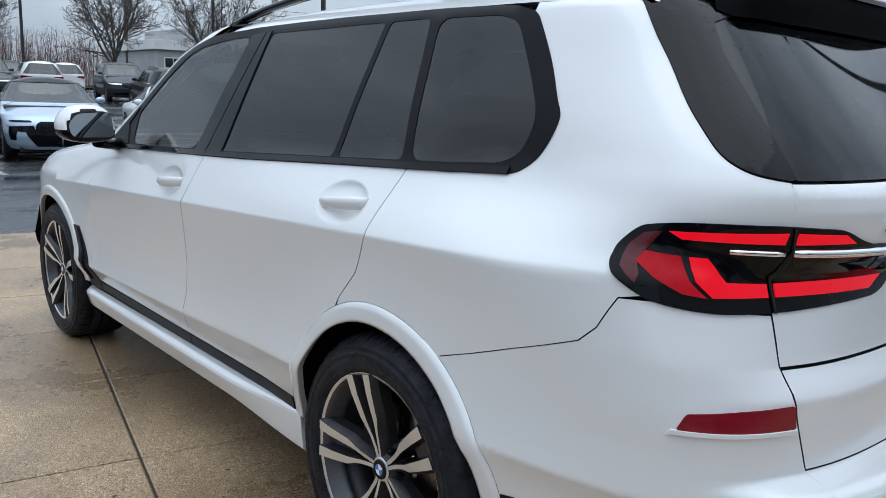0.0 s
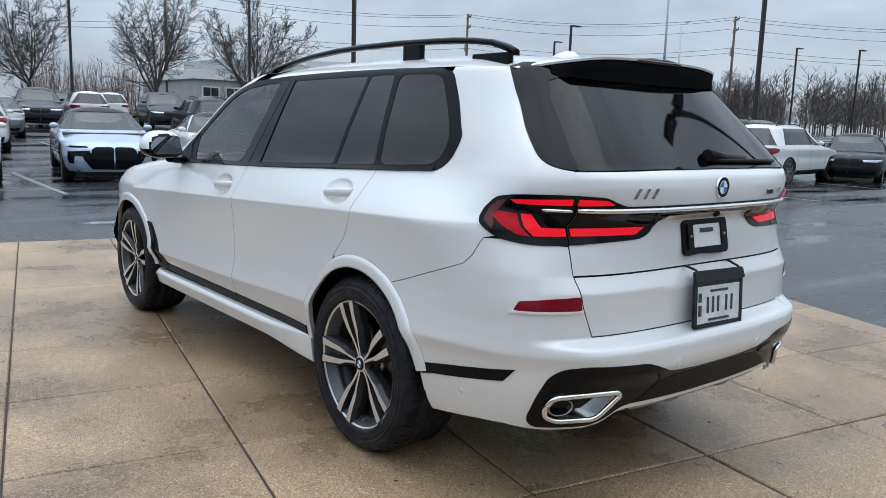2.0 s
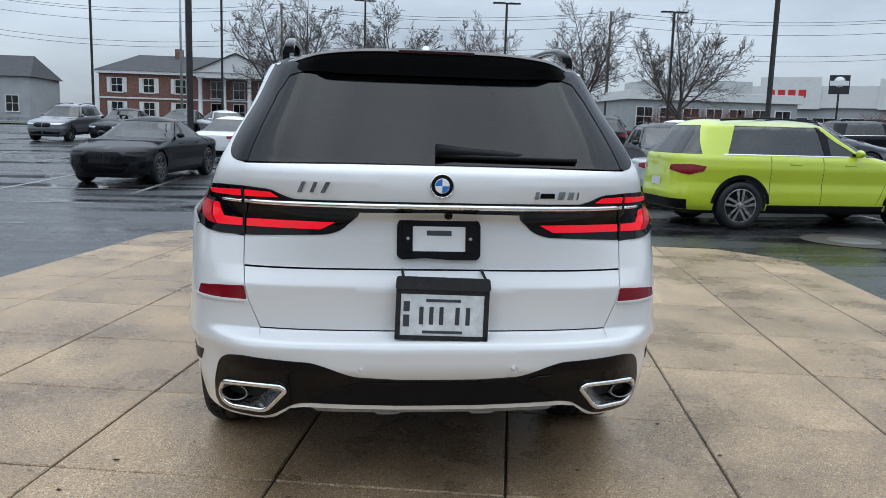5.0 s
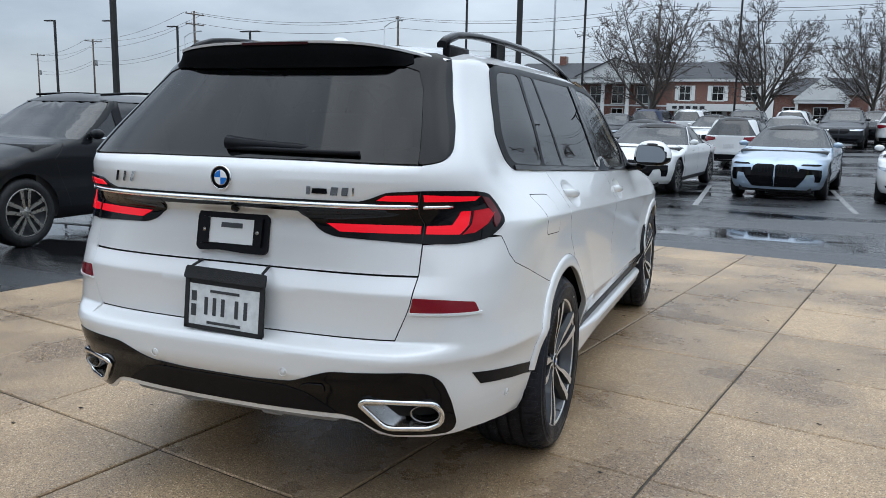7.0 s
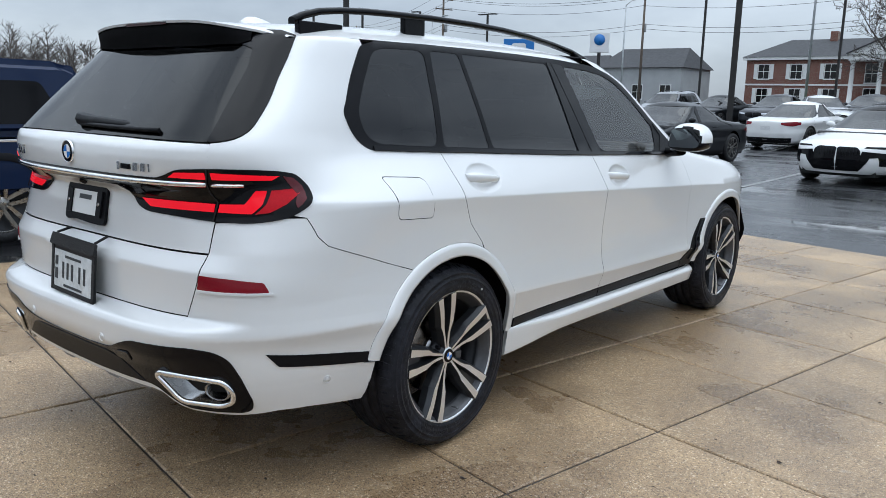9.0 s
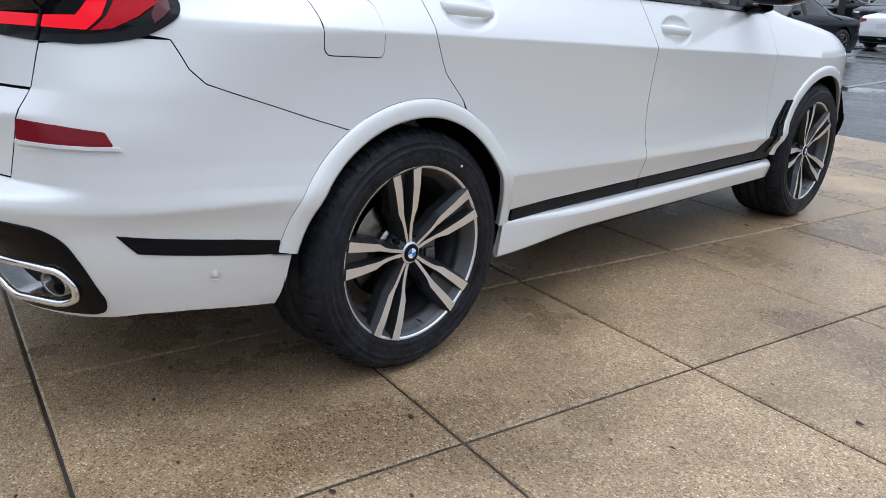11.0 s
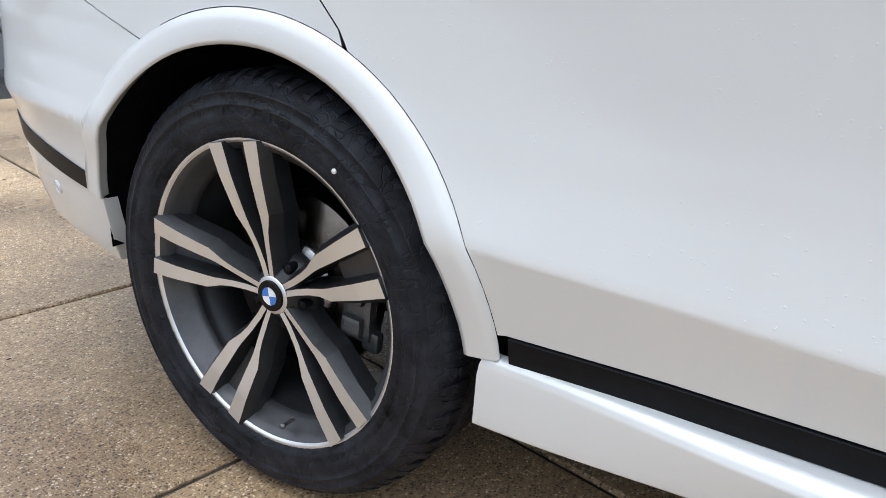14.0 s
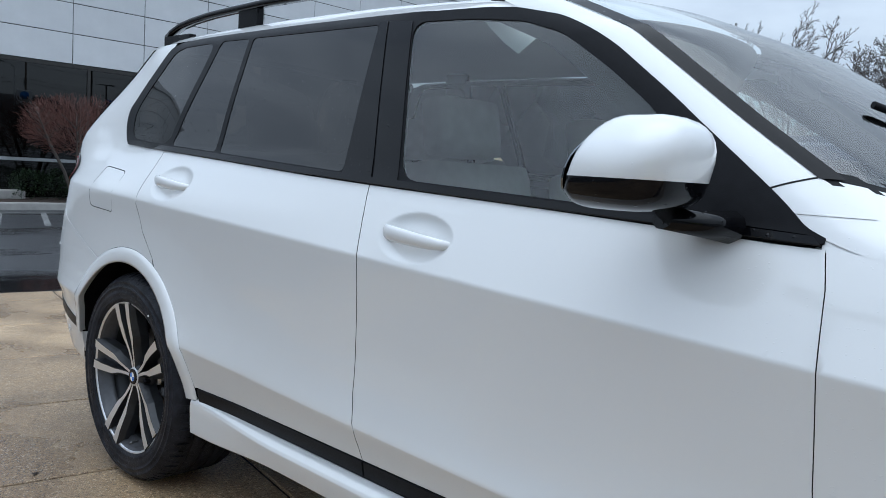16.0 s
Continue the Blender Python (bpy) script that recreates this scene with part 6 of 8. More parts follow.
def build_kind(name):
    if name in BUILT:
        return BUILT[name]
    k = KINDS[name]
    hull, b = car_hull(k)
    wb, h, r, w = k["wb"], k["h"], k["wheel"], k["w"]
    sedan = k["type"] == "sedan"
    low = .23 if sedan else .30
    R = r + .055

    def arcpts(yc):
        out = []
        for i in range(13):
            a = math.pi * i / 12
            z = r + R * math.sin(a)
            out.append((yc - R * math.cos(a), max(z, low)))
        return out

    right = []
    right += [hull.side(y, z) for y, z in [(-.55 * k["ro"], low)]]
    right += [hull.side(-R, low)] + [hull.side(y, z) for y, z in arcpts(0)] + [hull.side(R, low), hull.side(wb - R, low)]
    right += [hull.side(y, z) for y, z in arcpts(wb)] + [hull.side(wb + R, low)]
    ends = [(hull.nose_s(z), z) for z in span(low, b + .03, 44)]
    top = b + .03
    loop = [(0.0, low)] + right + ends + [(0.0, top)]
    body_r = patch(hull, loop, grid=.075, depth=0)
    body_l = patch(hull, flip(loop), grid=.075, depth=0)
    items = [("body", body_r, 0, ""), ("body", body_l, 0, "")]
    gtop = h - .10
    gl = [(0.0, top - .01)] + [(hull.nose_s(z), z) for z in span(top - .01, gtop, 24)] + [(0.0, gtop)]
    items += [("window_band", patch(hull, gl, grid=.10, depth=0, off=-.004), "plain_glass", ""), ("window_band", patch(hull, flip(gl), grid=.10, depth=0, off=-.004), "plain_glass", "")]

    def roof(u, v):
        ys = hull.side(0, gtop)
        z0 = gtop - .01
        s = v * hull.nose_s(z0)
        p = hull.at(s, z0)
        c = Vector((0, min(max(p.y, soft(*hull.rear, z0, .01) + .35), soft(*hull.front_y, z0, .01) - .35), h))
        q = p.lerp(c, u)
        q.z = z0 + (h - z0) * (1 - (1 - u) ** 2.2)
        return q

    rb = sheet(roof, span(0, 1, 6), span(-1, 1, 48))
    bmesh.ops.recalc_face_normals(rb, faces=rb.faces)
    items.append(("roof", to_mesh(rb, "roof"), "roof", ""))
    # pillars
    for sg in (1, -1):
        put = (lambda p: p) if sg > 0 else flip
        gf = soft(*hull.corner, top, .01), soft(*hull.corner, gtop, .01)
        pil = [hull.side(gf[0] - .03, top - .02), hull.side(gf[0] + .10, top - .02), hull.side(gf[1] + .10, gtop), hull.side(gf[1] + .0, gtop)]
        items.append(("pillar", patch(hull, put(pil), grid=.08, depth=0, off=.003), 0, ""))
        mid = wb * .46
        items.append(("pillar", patch(hull, put([hull.side(mid + .04, top), hull.side(mid + .15, top), hull.side(mid + .02, gtop), hull.side(mid - .06, gtop)]), grid=.08, depth=0, off=.003), "gloss_black", ""))
        if sedan:
            cp = [hull.side(.10, top - .02), hull.side(.42, top - .02), hull.side(.92, gtop - .02), hull.side(1.1, gtop)]
        else:
            cp = [hull.side(-.60 * k["ro"], top - .02), hull.side(-.25, top - .02), hull.side(-.05, gtop), hull.side(-.50 * k["ro"], gtop)]
        items.append(("pillar", patch(hull, put(cp), grid=.08, depth=0, off=.003), 0, ""))
        # window line and sill
        if not sedan:
            line_o = [hull.side(-.30, top), hull.side(gf[0] - .04, top), hull.side(gf[0] - .04, top + .014), hull.side(-.30, top + .014)]
            items.append(("window_trim", patch(hull, put(line_o), grid=.1, depth=.004, off=.006), "chrome", ""))
        items.append(("sill_trim", patch(hull, put([hull.side(R + .02, low), hull.side(wb - R - .02, low), hull.side(wb - R - .02, low + .10), hull.side(R + .02, low + .10)]), grid=.1, depth=0, off=.004), "satin_black", ""))
        for y in (wb * .30, wb * .62):
            hz = b - .10
            p = hull.at(*hull.side(y, hz))
            items.append(("door_handle", to_mesh(boxed((sg * p.x - .012, y - .10, hz - .014), (sg * p.x + .012, y + .10, hz + .014), .008), "door_handle"), 0, ""))
        # dark strips laid on the skin for the shade in the door gaps
        for y0 in (wb * .02 + .42, wb * .46, wb - .62):
            items.append(("door_gap", patch(hull, put([hull.side(y0 - .004, low + .12), hull.side(y0 + .004, low + .12), hull.side(y0 + .004, top - .01), hull.side(y0 - .004, top - .01)]), grid=.1, depth=0, off=.002), "gap", ""))
        # mirrors
        mm = bmesh.new()
        bmesh.ops.create_uvsphere(mm, u_segments=12, v_segments=8, radius=1, matrix=Matrix.Translation((sg * (w * .93 + .08), gf[0] - .12, b + .09)) @ Matrix.Diagonal((.10, .06, .065, 1)))
        for f in mm.faces:
            f.smooth = True
        items.append(("door_mirror", to_mesh(mm, "door_mirror"), 0, ""))
        # lamps
        if sedan:
            tl = [hull.back(.52 * w, .80), hull.back(.80 * w, .76), hull.side(-.55 * k["ro"], .80), hull.side(-.52 * k["ro"], .88), hull.back(.80 * w, .90), hull.back(.50 * w, .87)]
        else:
            tl = [hull.back(.45 * w, .93), hull.back(.80 * w, .86), hull.side(-.60 * k["ro"], .92), hull.side(-.56 * k["ro"], 1.00), hull.back(.82 * w, 1.03), hull.back(.48 * w, 1.01)]
        items.append(("tail_lamp", patch(hull, put(tl), grid=.06, depth=.01, off=.006), "red_lens", "red tail lamp"))
        hz = .68 if sedan else .80
        hlz = [nose_x(hull, .40 * w, hz - .015), nose_x(hull, .78 * w, hz - .02), hull.side(wb + .55 * k["fo"], hz + .03), hull.side(wb + .50 * k["fo"], hz + .07), nose_x(hull, .80 * w, hz + .055), nose_x(hull, .40 * w, hz + .035)]
        slim = k["face"] == "tall"
        if slim:
            hlz = [nose_x(hull, .50 * w, hz + .050), nose_x(hull, .82 * w, hz + .040), nose_x(hull, .89 * w, hz + .055), nose_x(hull, .82 * w, hz + .080), nose_x(hull, .53 * w, hz + .078)]
        hlz = hlz[::-1] if area2(hlz) < 0 else hlz
        items.append(("headlamp", patch(hull, put(hlz), grid=.06, depth=.01, off=.006), "gloss_black" if slim else "lamp_clear", "slim dark headlamp" if slim else "clear headlamp"))
        if slim:
            kid = rounded([nose_x(hull, x, z) for x, z in ((.0015, .36), (.0015, .715), (.05, .742), (.35, .742), (.425, .690), (.45, .560), (.40, .36))], .02)
            corner_in = [nose_x(hull, x, z) for x, z in ((.004, .285), (.42, .290), (.60, .545), (.75 * w, .560), (.77 * w, .40), (.86 * w, .40), (.88 * w, .640), (.47, .672), (.43, .56), (.38, .365), (.004, .355))]
        else:
            kz = hz
            kid = rounded([nose_x(hull, x, z) for x, z in ((.015, kz - .13), (.015, kz + .06), (.26, kz + .07), (.40, kz + .02), (.36, kz - .10), (.22, kz - .14))], .04)
            corner_in = [nose_x(hull, .03, low + .06), nose_x(hull, .70 * w, low + .06), nose_x(hull, .80 * w, low + .16), nose_x(hull, .60 * w, low + .14), nose_x(hull, .03, low + .20)]
        kid = kid if area2(kid) > 0 else kid[::-1]
        corner_in = corner_in if area2(corner_in) > 0 else corner_in[::-1]
        items.append(("grille", patch(hull, put(kid), grid=.06, depth=.01, off=.008), "gloss_black", "black grille"))
        if slim:
            for x in (.07, .13, .19, .25, .31, .37):
                bar = [nose_x(hull, x - .008, .58), nose_x(hull, x + .008, .58), nose_x(hull, x + .008, .725), nose_x(hull, x - .008, .725)]
                bar = bar if area2(bar) > 0 else bar[::-1]
                items.append(("grille_bar", patch(hull, put(bar), grid=.08, depth=.01, off=.016), "satin_black", ""))
        items.append(("bumper_vent", patch(hull, put(corner_in), grid=.06, depth=.01, off=.005), "gloss_black", ""))
    # tail details
    tailz = .62 if sedan else .66
    pl = [hull.back(-.16, tailz), hull.back(.16, tailz), hull.back(.16, tailz + .13), hull.back(-.16, tailz + .13)]
    items.append(("plate_panel", patch(hull, pl, grid=.1, depth=.004, off=.008), "plate_white", ""))
    lowb = [hull.back(-.75 * w, low + .01), hull.back(.75 * w, low + .01), hull.back(.80 * w, low + .17), hull.back(-.80 * w, low + .17)]
    items.append(("rear_diffuser", patch(hull, lowb, grid=.08, depth=0, off=.005), "satin_black", ""))
    under = boxed((-w * .72, -k["ro"] * .8, low - .06), (w * .72, wb + k["fo"] * .8, low + .25), .03)
    items.append(("underbody", to_mesh(under, "underbody"), "gap", ""))
    inner = boxed((-w * .90, R * .2, low), (w * .90, wb - .2, b - .02), .03)
    items.append(("cabin_tub", to_mesh(inner, "cabin_tub"), "cabin", ""))
    seats = bmesh.new()
    for sx in (-.38, .38):
        for sy in (wb * .30, wb * .55):
            box(seats, (sx - .24, sy - .12, b - .1), (sx + .24, sy + .05, b + .17), .05)
            box(seats, (sx - .13, sy - .14, b + .17), (sx + .13, sy - .04, b + .32), .03)
    items.append(("seat", to_mesh(seats, "seat"), "cabin", ""))
    if not sedan:
        for sg in (-1, 1):
            pts = [(sg * w * .57, y, h - .022 + .045 * math.sin(math.pi * (y + .25) / (wb - 1.30))) for y in span(-.25, wb - 1.55, 10)]
            items.append(("roof_rail", to_mesh(tube(pts, .018, 6), "roof_rail"), "gloss_black", ""))
    if not sedan:
        for sg in (1, -1):
            for yc in (0, wb):
                def trim(u, v, yc=yc, sg=sg):
                    a = radians(4 + 172 * u)
                    q = hull.at(*hull.side(yc + (R - .005 + .06 * v) * math.cos(a), r + (R - .005 + .06 * v) * math.sin(a)))
                    return Vector((sg * (q.x + .008), q.y, q.z))
                tb = sheet(trim, span(0, 1, 18), (0, 1))
                bmesh.ops.recalc_face_normals(tb, faces=tb.faces)
                items.append(("arch_trim", to_mesh(tb, "arch_trim"), "arch", ""))
    BUILT[name] = (items, wheel_mesh(r), k)
    return BUILT[name]


def parked(kind, color, x, y, az, label, roof="", group="cars in the lot"):
    """A parked car with its rear axle at x, y, heading az degrees clockwise from +y."""
    items, (tyre, rim), k = build_kind(kind)
    z = ground_z(x, y)
    fx, fy = x + k["wb"] * math.sin(radians(az)), y + k["wb"] * math.cos(radians(az))
    tilt = math.degrees(math.atan2(ground_z(fx, fy) - z, k["wb"]))
    ob = new("parked_car")
    ob.matrix_basis = Matrix.Translation((x, y, z)) @ pose(0, 0, 0, 0, 0, -az) @ pose(0, 0, 0, tilt, 0, 0)
    tagged(ob, label, "car", group)
    for nm, me, m, lab in items:
        if not me.materials:
            me.materials.append(None)
        o = new(nm, me)
        o.parent = ob
        mt = P[color] if m == 0 or (m == "arch" and color not in ("lime", "charcoal")) else M["satin_black"] if m == "arch" else (M["gloss_black"] if roof == "black" else P[color]) if m == "roof" else M[m]
        o.material_slots[0].link = "OBJECT"
        o.material_slots[0].material = mt
        if lab:
            o["label"] = lab
    for sx in (1, -1):
        for wy in (0, k["wb"]):
            t = part("wheel", tyre, M["rubber_plain"], ob)
            t.matrix_basis = Matrix.Translation((sx * (k["w"] - .035), wy, k["wheel"])) @ (pose(0, 0, 0) if sx > 0 else pose(0, 0, 0, 0, 0, 180))
            part("rim", rim, [M["steel"], M["alloy_dark"]], t)
    return ob


def lot_cars():
    # the near row, noses towards the pad
    parked("limousine", "black", -5.25, 18.31, 189, "black saloon, wet, nose towards the pad")
    parked("limousine", "white", -0.28, 18.31, 189, "white luxury saloon with tall black grille", "black")
    parked("limousine", "silver_blue", 2.75, 18.26, 189, "silver-blue luxury saloon with tall black grille", "black")
    parked("saloon", "white", 5.44, 17.71, 189, "white saloon with chrome-edged grille", "black")
    parked("suv_mid", "charcoal", 8.20, 18.06, 189, "dark grey SUV, nose towards the pad")
    # the second row, tails towards the pad
    parked("saloon", "white", -4.95, 24.40, 9, "white saloon seen from behind, red lamps")
    parked("saloon", "black", -2.28, 25.20, 9, "black saloon seen from behind")
    parked("suv_small", "white", 1.05, 24.20, 9, "white hatchback with black roof", "black")
    parked("suv_mid", "black", 9.60, 27.50, 9, "black SUV with red tail lamps")
    # the third row
    parked("saloon", "silver", -7.3, 36.5, 150, "silver saloon in the far row")
    parked("saloon", "charcoal", -4.74, 38.46, 189, "dark saloon in the far row")
    parked("suv_mid", "navy", -3.50, 38.20, 9, "navy SUV seen from behind")
    parked("suv_mid", "white", -1.55, 39.00, 9, "white SUV seen from behind")
    parked("saloon", "white", 0.16, 34.76, 189, "white saloon behind the near row", "black")
    parked("suv_mid", "charcoal", 1.35, 39.56, 189, "dark SUV in the far row")
    parked("saloon", "grey", 3.01, 32.96, 189, "grey saloon behind the near row")
    parked("suv_mid", "white", 3.30, 41.00, 9, "white SUV in the far row")
    parked("suv_big", "charcoal", 5.57, 38.36, 189, "charcoal SUV, nose towards the pad")
    parked("suv_mid", "black", 7.55, 43.96, 189, "black SUV in the far row")
    parked("suv_mid", "white", 7.60, 37.20, 9, "white SUV with red tail lamps")
    parked("suv_big", "charcoal", 10.97, 37.56, 189, "charcoal SUV facing the pad")
    parked("suv_mid", "white", 10.40, 43.50, 9, "white SUV far behind")
    parked("saloon", "black", 12.20, 34.50, 9, "black saloon with tail to the pad")
    parked("saloon", "white", 14.06, 31.56, 189, "white saloon, nose to the pad")
    parked("saloon", "charcoal", -8.74, 38.46, 189, "charcoal saloon in the far row")
    parked("saloon", "black", -11.34, 37.96, 189, "black saloon in the far row")
    parked("suv_mid", "grey", -13.95, 37.56, 189, "grey SUV in the far row")
    # the lane to the right
    parked("suv_big", "lime", 5.75, 9.05, 87, "lime green SUV with black trim, side on")
    parked("suv_small", "teal", 11.2, 8.7, 88, "teal blue SUV, side on")
    parked("suv_mid", "white", 18.5, 9.3, 86, "white SUV, side on")
    parked("saloon", "silver", 6.6, 12.2, 96, "silver saloon behind the lime SUV")
    parked("saloon", "black", 10.6, 13.0, 270, "black saloon between the lime and teal cars")
    parked("suv_big", "grey", 13.4, 21.6, 100, "grey SUV in the lot")
    parked("saloon", "black", 25.0, 9.4, 250, "black car with tail to the lane")
    parked("suv_big", "black", 24.5, 13.0, 268, "black SUV behind the white one")
    parked("suv_mid", "white", 22.0, 18.5, 95, "white SUV in the second lane")
    parked("suv_big", "white", 26.5, 23.5, 95, "white SUV in the third lane")
    parked("suv_mid", "black", 18.5, 25.5, 95, "black SUV in the third lane")
    parked("suv_mid", "white", 15.5, 27.0, 100, "white SUV far along the lot")
    parked("saloon", "white", 20.5, 15.5, 80, "white saloon in the second lane")
    # close by on the left
    parked("suv_big", "black", -6.72, 6.05, 180, "black SUV with chrome window line, close by")


lot_cars()


def pickup():
    ob = thing("pickup", "navy blue pickup with a hard cap over its bed", "truck", (-6.05, 0.62, ground_z(-6, 1)), 180, "cars in the lot")
    side = [(-1.25, .48), (-1.25, 1.02), (3.0, 1.02), (3.05, 1.05), (4.35, .98), (4.50, .85), (4.50, .50)]
    bm = slab([(y, z) for y, z in side], 1.96, Matrix(((0, 0, 1, .98), (1, 0, 0, 0), (0, 1, 0, 0), (0, 0, 0, 1))))
    bmesh.ops.bevel(bm, geom=list(bm.edges), offset=.06, segments=3, affect="EDGES")
    part("body", bm, P["navy"], ob, smooth=False)
    cap = slab([(-1.22, 1.03), (1.22, 1.03), (1.20, 1.72), (1.0, 1.80), (-.75, 1.78), (-.95, 1.70)], 1.78, Matrix(((0, 0, 1, .89), (1, 0, 0, 0), (0, 1, 0, 0), (0, 0, 0, 1))))
    bmesh.ops.bevel(cap, geom=list(cap.edges), offset=.09, segments=3, affect="EDGES")
    for v in cap.verts:
        v.co.x *= 1 - .10 * max(0, v.co.z - 1.05) / .75
    cap_ob = part("bed_cap", cap, P["navy"], ob)
    cab = slab([(1.26, 1.03), (3.35, 1.03), (2.6, 1.76), (2.2, 1.84), (1.40, 1.84), (1.27, 1.7)], 1.74, Matrix(((0, 0, 1, .87), (1, 0, 0, 0), (0, 1, 0, 0), (0, 0, 0, 1))))
    bmesh.ops.bevel(cab, geom=list(cab.edges), offset=.08, segments=3, affect="EDGES")
    for v in cab.verts:
        v.co.x *= 1 - .12 * max(0, v.co.z - 1.05) / .75
    part("cab", cab, P["navy"], ob)
    for sg in (1, -1):
        for poly, nm, par in (([(-.70, 1.16), (1.05, 1.16), (1.02, 1.58), (-.48, 1.58)], "cap_window", cap_ob), ([(1.42, 1.12), (2.85, 1.12), (2.45, 1.66), (1.45, 1.68)], "cab_window", ob)):
            p = rounded(poly, .07)
            lean = Matrix.Translation((sg * .885, 0, 1.05)) @ pose(0, 0, 0, 0, -sg * 7.2, 0) @ Matrix.Translation((0, 0, -1.05))
            m4 = lean @ Matrix(((0, 0, sg, sg * .012), (1, 0, 0, 0), (0, 1, 0, 0), (0, 0, 0, 1)))
            part(nm, slab(p if sg > 0 else p[::-1], .012, m4), M["gloss_black"], par)
            fr = slab(inset(p, -.035) if area2(p) > 0 else inset(p[::-1], -.035), .006, lean @ Matrix(((0, 0, sg, sg * .004), (1, 0, 0, 0), (0, 1, 0, 0), (0, 0, 0, 1))))
            part("window_seal", fr, M["satin_black"], par)
        part("side_moulding", boxed((sg * .975 - .012, -1.2, .995), (sg * .975 + .012, 3.0, 1.02), .005), M["chrome"], ob)
        lamp = part("tail_lamp", boxed((sg * .90 - .07, -1.27, .72), (sg * .90 + .07, -1.15, 1.0), .02), M["red_lens"], ob, "red tail lamp")
        for wy in (0.0, 3.6):
            t = part("wheel", wheel_mesh(.40)[0], M["rubber_plain"], ob)
            t.matrix_basis = Matrix.Translation((sg * .95, wy, .40)) @ (pose(0, 0, 0) if sg > 0 else pose(0, 0, 0, 0, 0, 180))
            part("rim", wheel_mesh(.40)[1], [M["steel"], M["alloy_dark"]], t)
            al = lathe([(.40, .018), (.47, .022), (.48, .01)], 32, "x")
            bmesh.ops.transform(al, matrix=Matrix.Translation((sg * .965, wy, .42)) @ Matrix.Diagonal((sg, 1, 1, 1)), verts=al.verts)
            part("arch_trim", al, M["satin_black"], ob)


pickup()


# ---- the place round the pad ----
M["white_panel"] = mat("white_metal_panel", (0.66, 0.67, 0.68), 0.35, vary=0.05, scale=1.5, per_object=0.04)
M["window_metal"] = mat("dark_bronze_frame", (0.05, 0.048, 0.045), 0.4, 0.6, vary=0.15, scale=10)
M["pole_metal"] = mat("dark_bronze_pole", (0.030, 0.028, 0.027), 0.45, 0.4, vary=0.3, scale=4)
M["pale_pole"] = mat("galvanised_pole", (0.42, 0.44, 0.45), 0.45, 0.6, vary=0.2, scale=3)
M["timber_pole"] = mat("weathered_pole_timber", (0.12, 0.095, 0.075), 0.85, vary=0.35, scale=3, bump=0.3, bump_scale=20)
M["cable"] = mat("black_cable", (0.02, 0.02, 0.022), 0.6)
M["concrete"] = mat("pale_concrete", (0.32, 0.31, 0.29), 0.7, vary=0.2, scale=3, bump=0.2, bump_scale=40)
M["bark"] = mat("grey_brown_bark", (0.085, 0.072, 0.062), 0.85, vary=0.4, scale=6, bump=0.5, bump_scale=25)
M["twig"] = mat("bare_twigs", (0.070, 0.057, 0.050), 0.85, vary=0.3, scale=2)
M["red_twig"] = mat("reddish_brown_twigs", (0.13, 0.055, 0.042), 0.8, vary=0.4, scale=6)
M["leaf"] = mat("dark_evergreen_leaf", (0.020, 0.045, 0.016), 0.5, vary=0.5, scale=9)
M["mulch"] = mat("dark_bark_mulch", (0.035, 0.022, 0.016), 0.9, vary=0.5, scale=20, bump=0.8, bump_scale=50)
M["grass"] = mat("dull_winter_grass", (0.05, 0.065, 0.028), 0.9, vary=0.4, scale=3, bump=0.4, bump_scale=60)
M["shingle"] = mat("dark_grey_shingles", (0.045, 0.046, 0.050), 0.8, vary=0.3, scale=2.5, bump=0.3, bump_scale=10)
M["white_trim"] = mat("white_painted_trim", (0.68, 0.68, 0.66), 0.5, vary=0.06, scale=2)
M["grey_wall"] = mat("pale_grey_render", (0.36, 0.37, 0.37), 0.7, vary=0.12, scale=0.5, bump=0.1, bump_scale=10)
M["sign_blue"] = mat("blue_sign_face", (0.02, 0.17, 0.50), 0.35, vary=0.04, scale=2)
M["sign_red"] = mat("red_sign_letters", (0.55, 0.02, 0.02), 0.4)
M["sign_white"] = mat("white_sign_face", (0.75, 0.75, 0.75), 0.4, vary=0.03, scale=2)
M["sign_black"] = mat("black_sign_face", (0.015, 0.016, 0.018), 0.3, vary=0.1, scale=2)
M["sign_yellow"] = mat("yellow_sign_face", (0.70, 0.48, 0.03), 0.4, vary=0.05, scale=2)
M["far_wood"] = mat("distant_bare_wood", (0.11, 0.095, 0.085), 0.9, vary=0.3, scale=0.2)
M["tower_glass"] = mat("distant_blue_glass", (0.36, 0.42, 0.49), 0.25, 0.3, vary=0.15, scale=0.1)


def brickwork():
    m = mat("red_brown_brick", (0.15, 0.060, 0.044), 0.85, vary=0.2, scale=0.6)
    n, l = m.node_tree.nodes, m.node_tree.links
    b = n["Principled BSDF"]
    src = b.inputs["Base Color"].links[0].from_socket
    tc = n.new("ShaderNodeTexCoord")
    mp = n.new("ShaderNodeMapping")
    mp.inputs["Rotation"].default_value = (radians(90), 0, 0)
    br = n.new("ShaderNodeTexBrick")
    br.inputs["Scale"].default_value = 4.4
    br.inputs["Color2"].default_value = (0.18, 0.075, 0.052, 1)
    br.inputs["Mortar"].default_value = (0.30, 0.26, 0.22, 1)
    br.inputs["Mortar Size"].default_value = 0.012
    l.new(tc.outputs["Object"], mp.inputs["Vector"])
    l.new(mp.outputs["Vector"], br.inputs["Vector"])
    l.new(src, br.inputs["Color1"])
    l.new(br.outputs["Color"], b.inputs["Base Color"])
    return m


M["brick"] = brickwork()


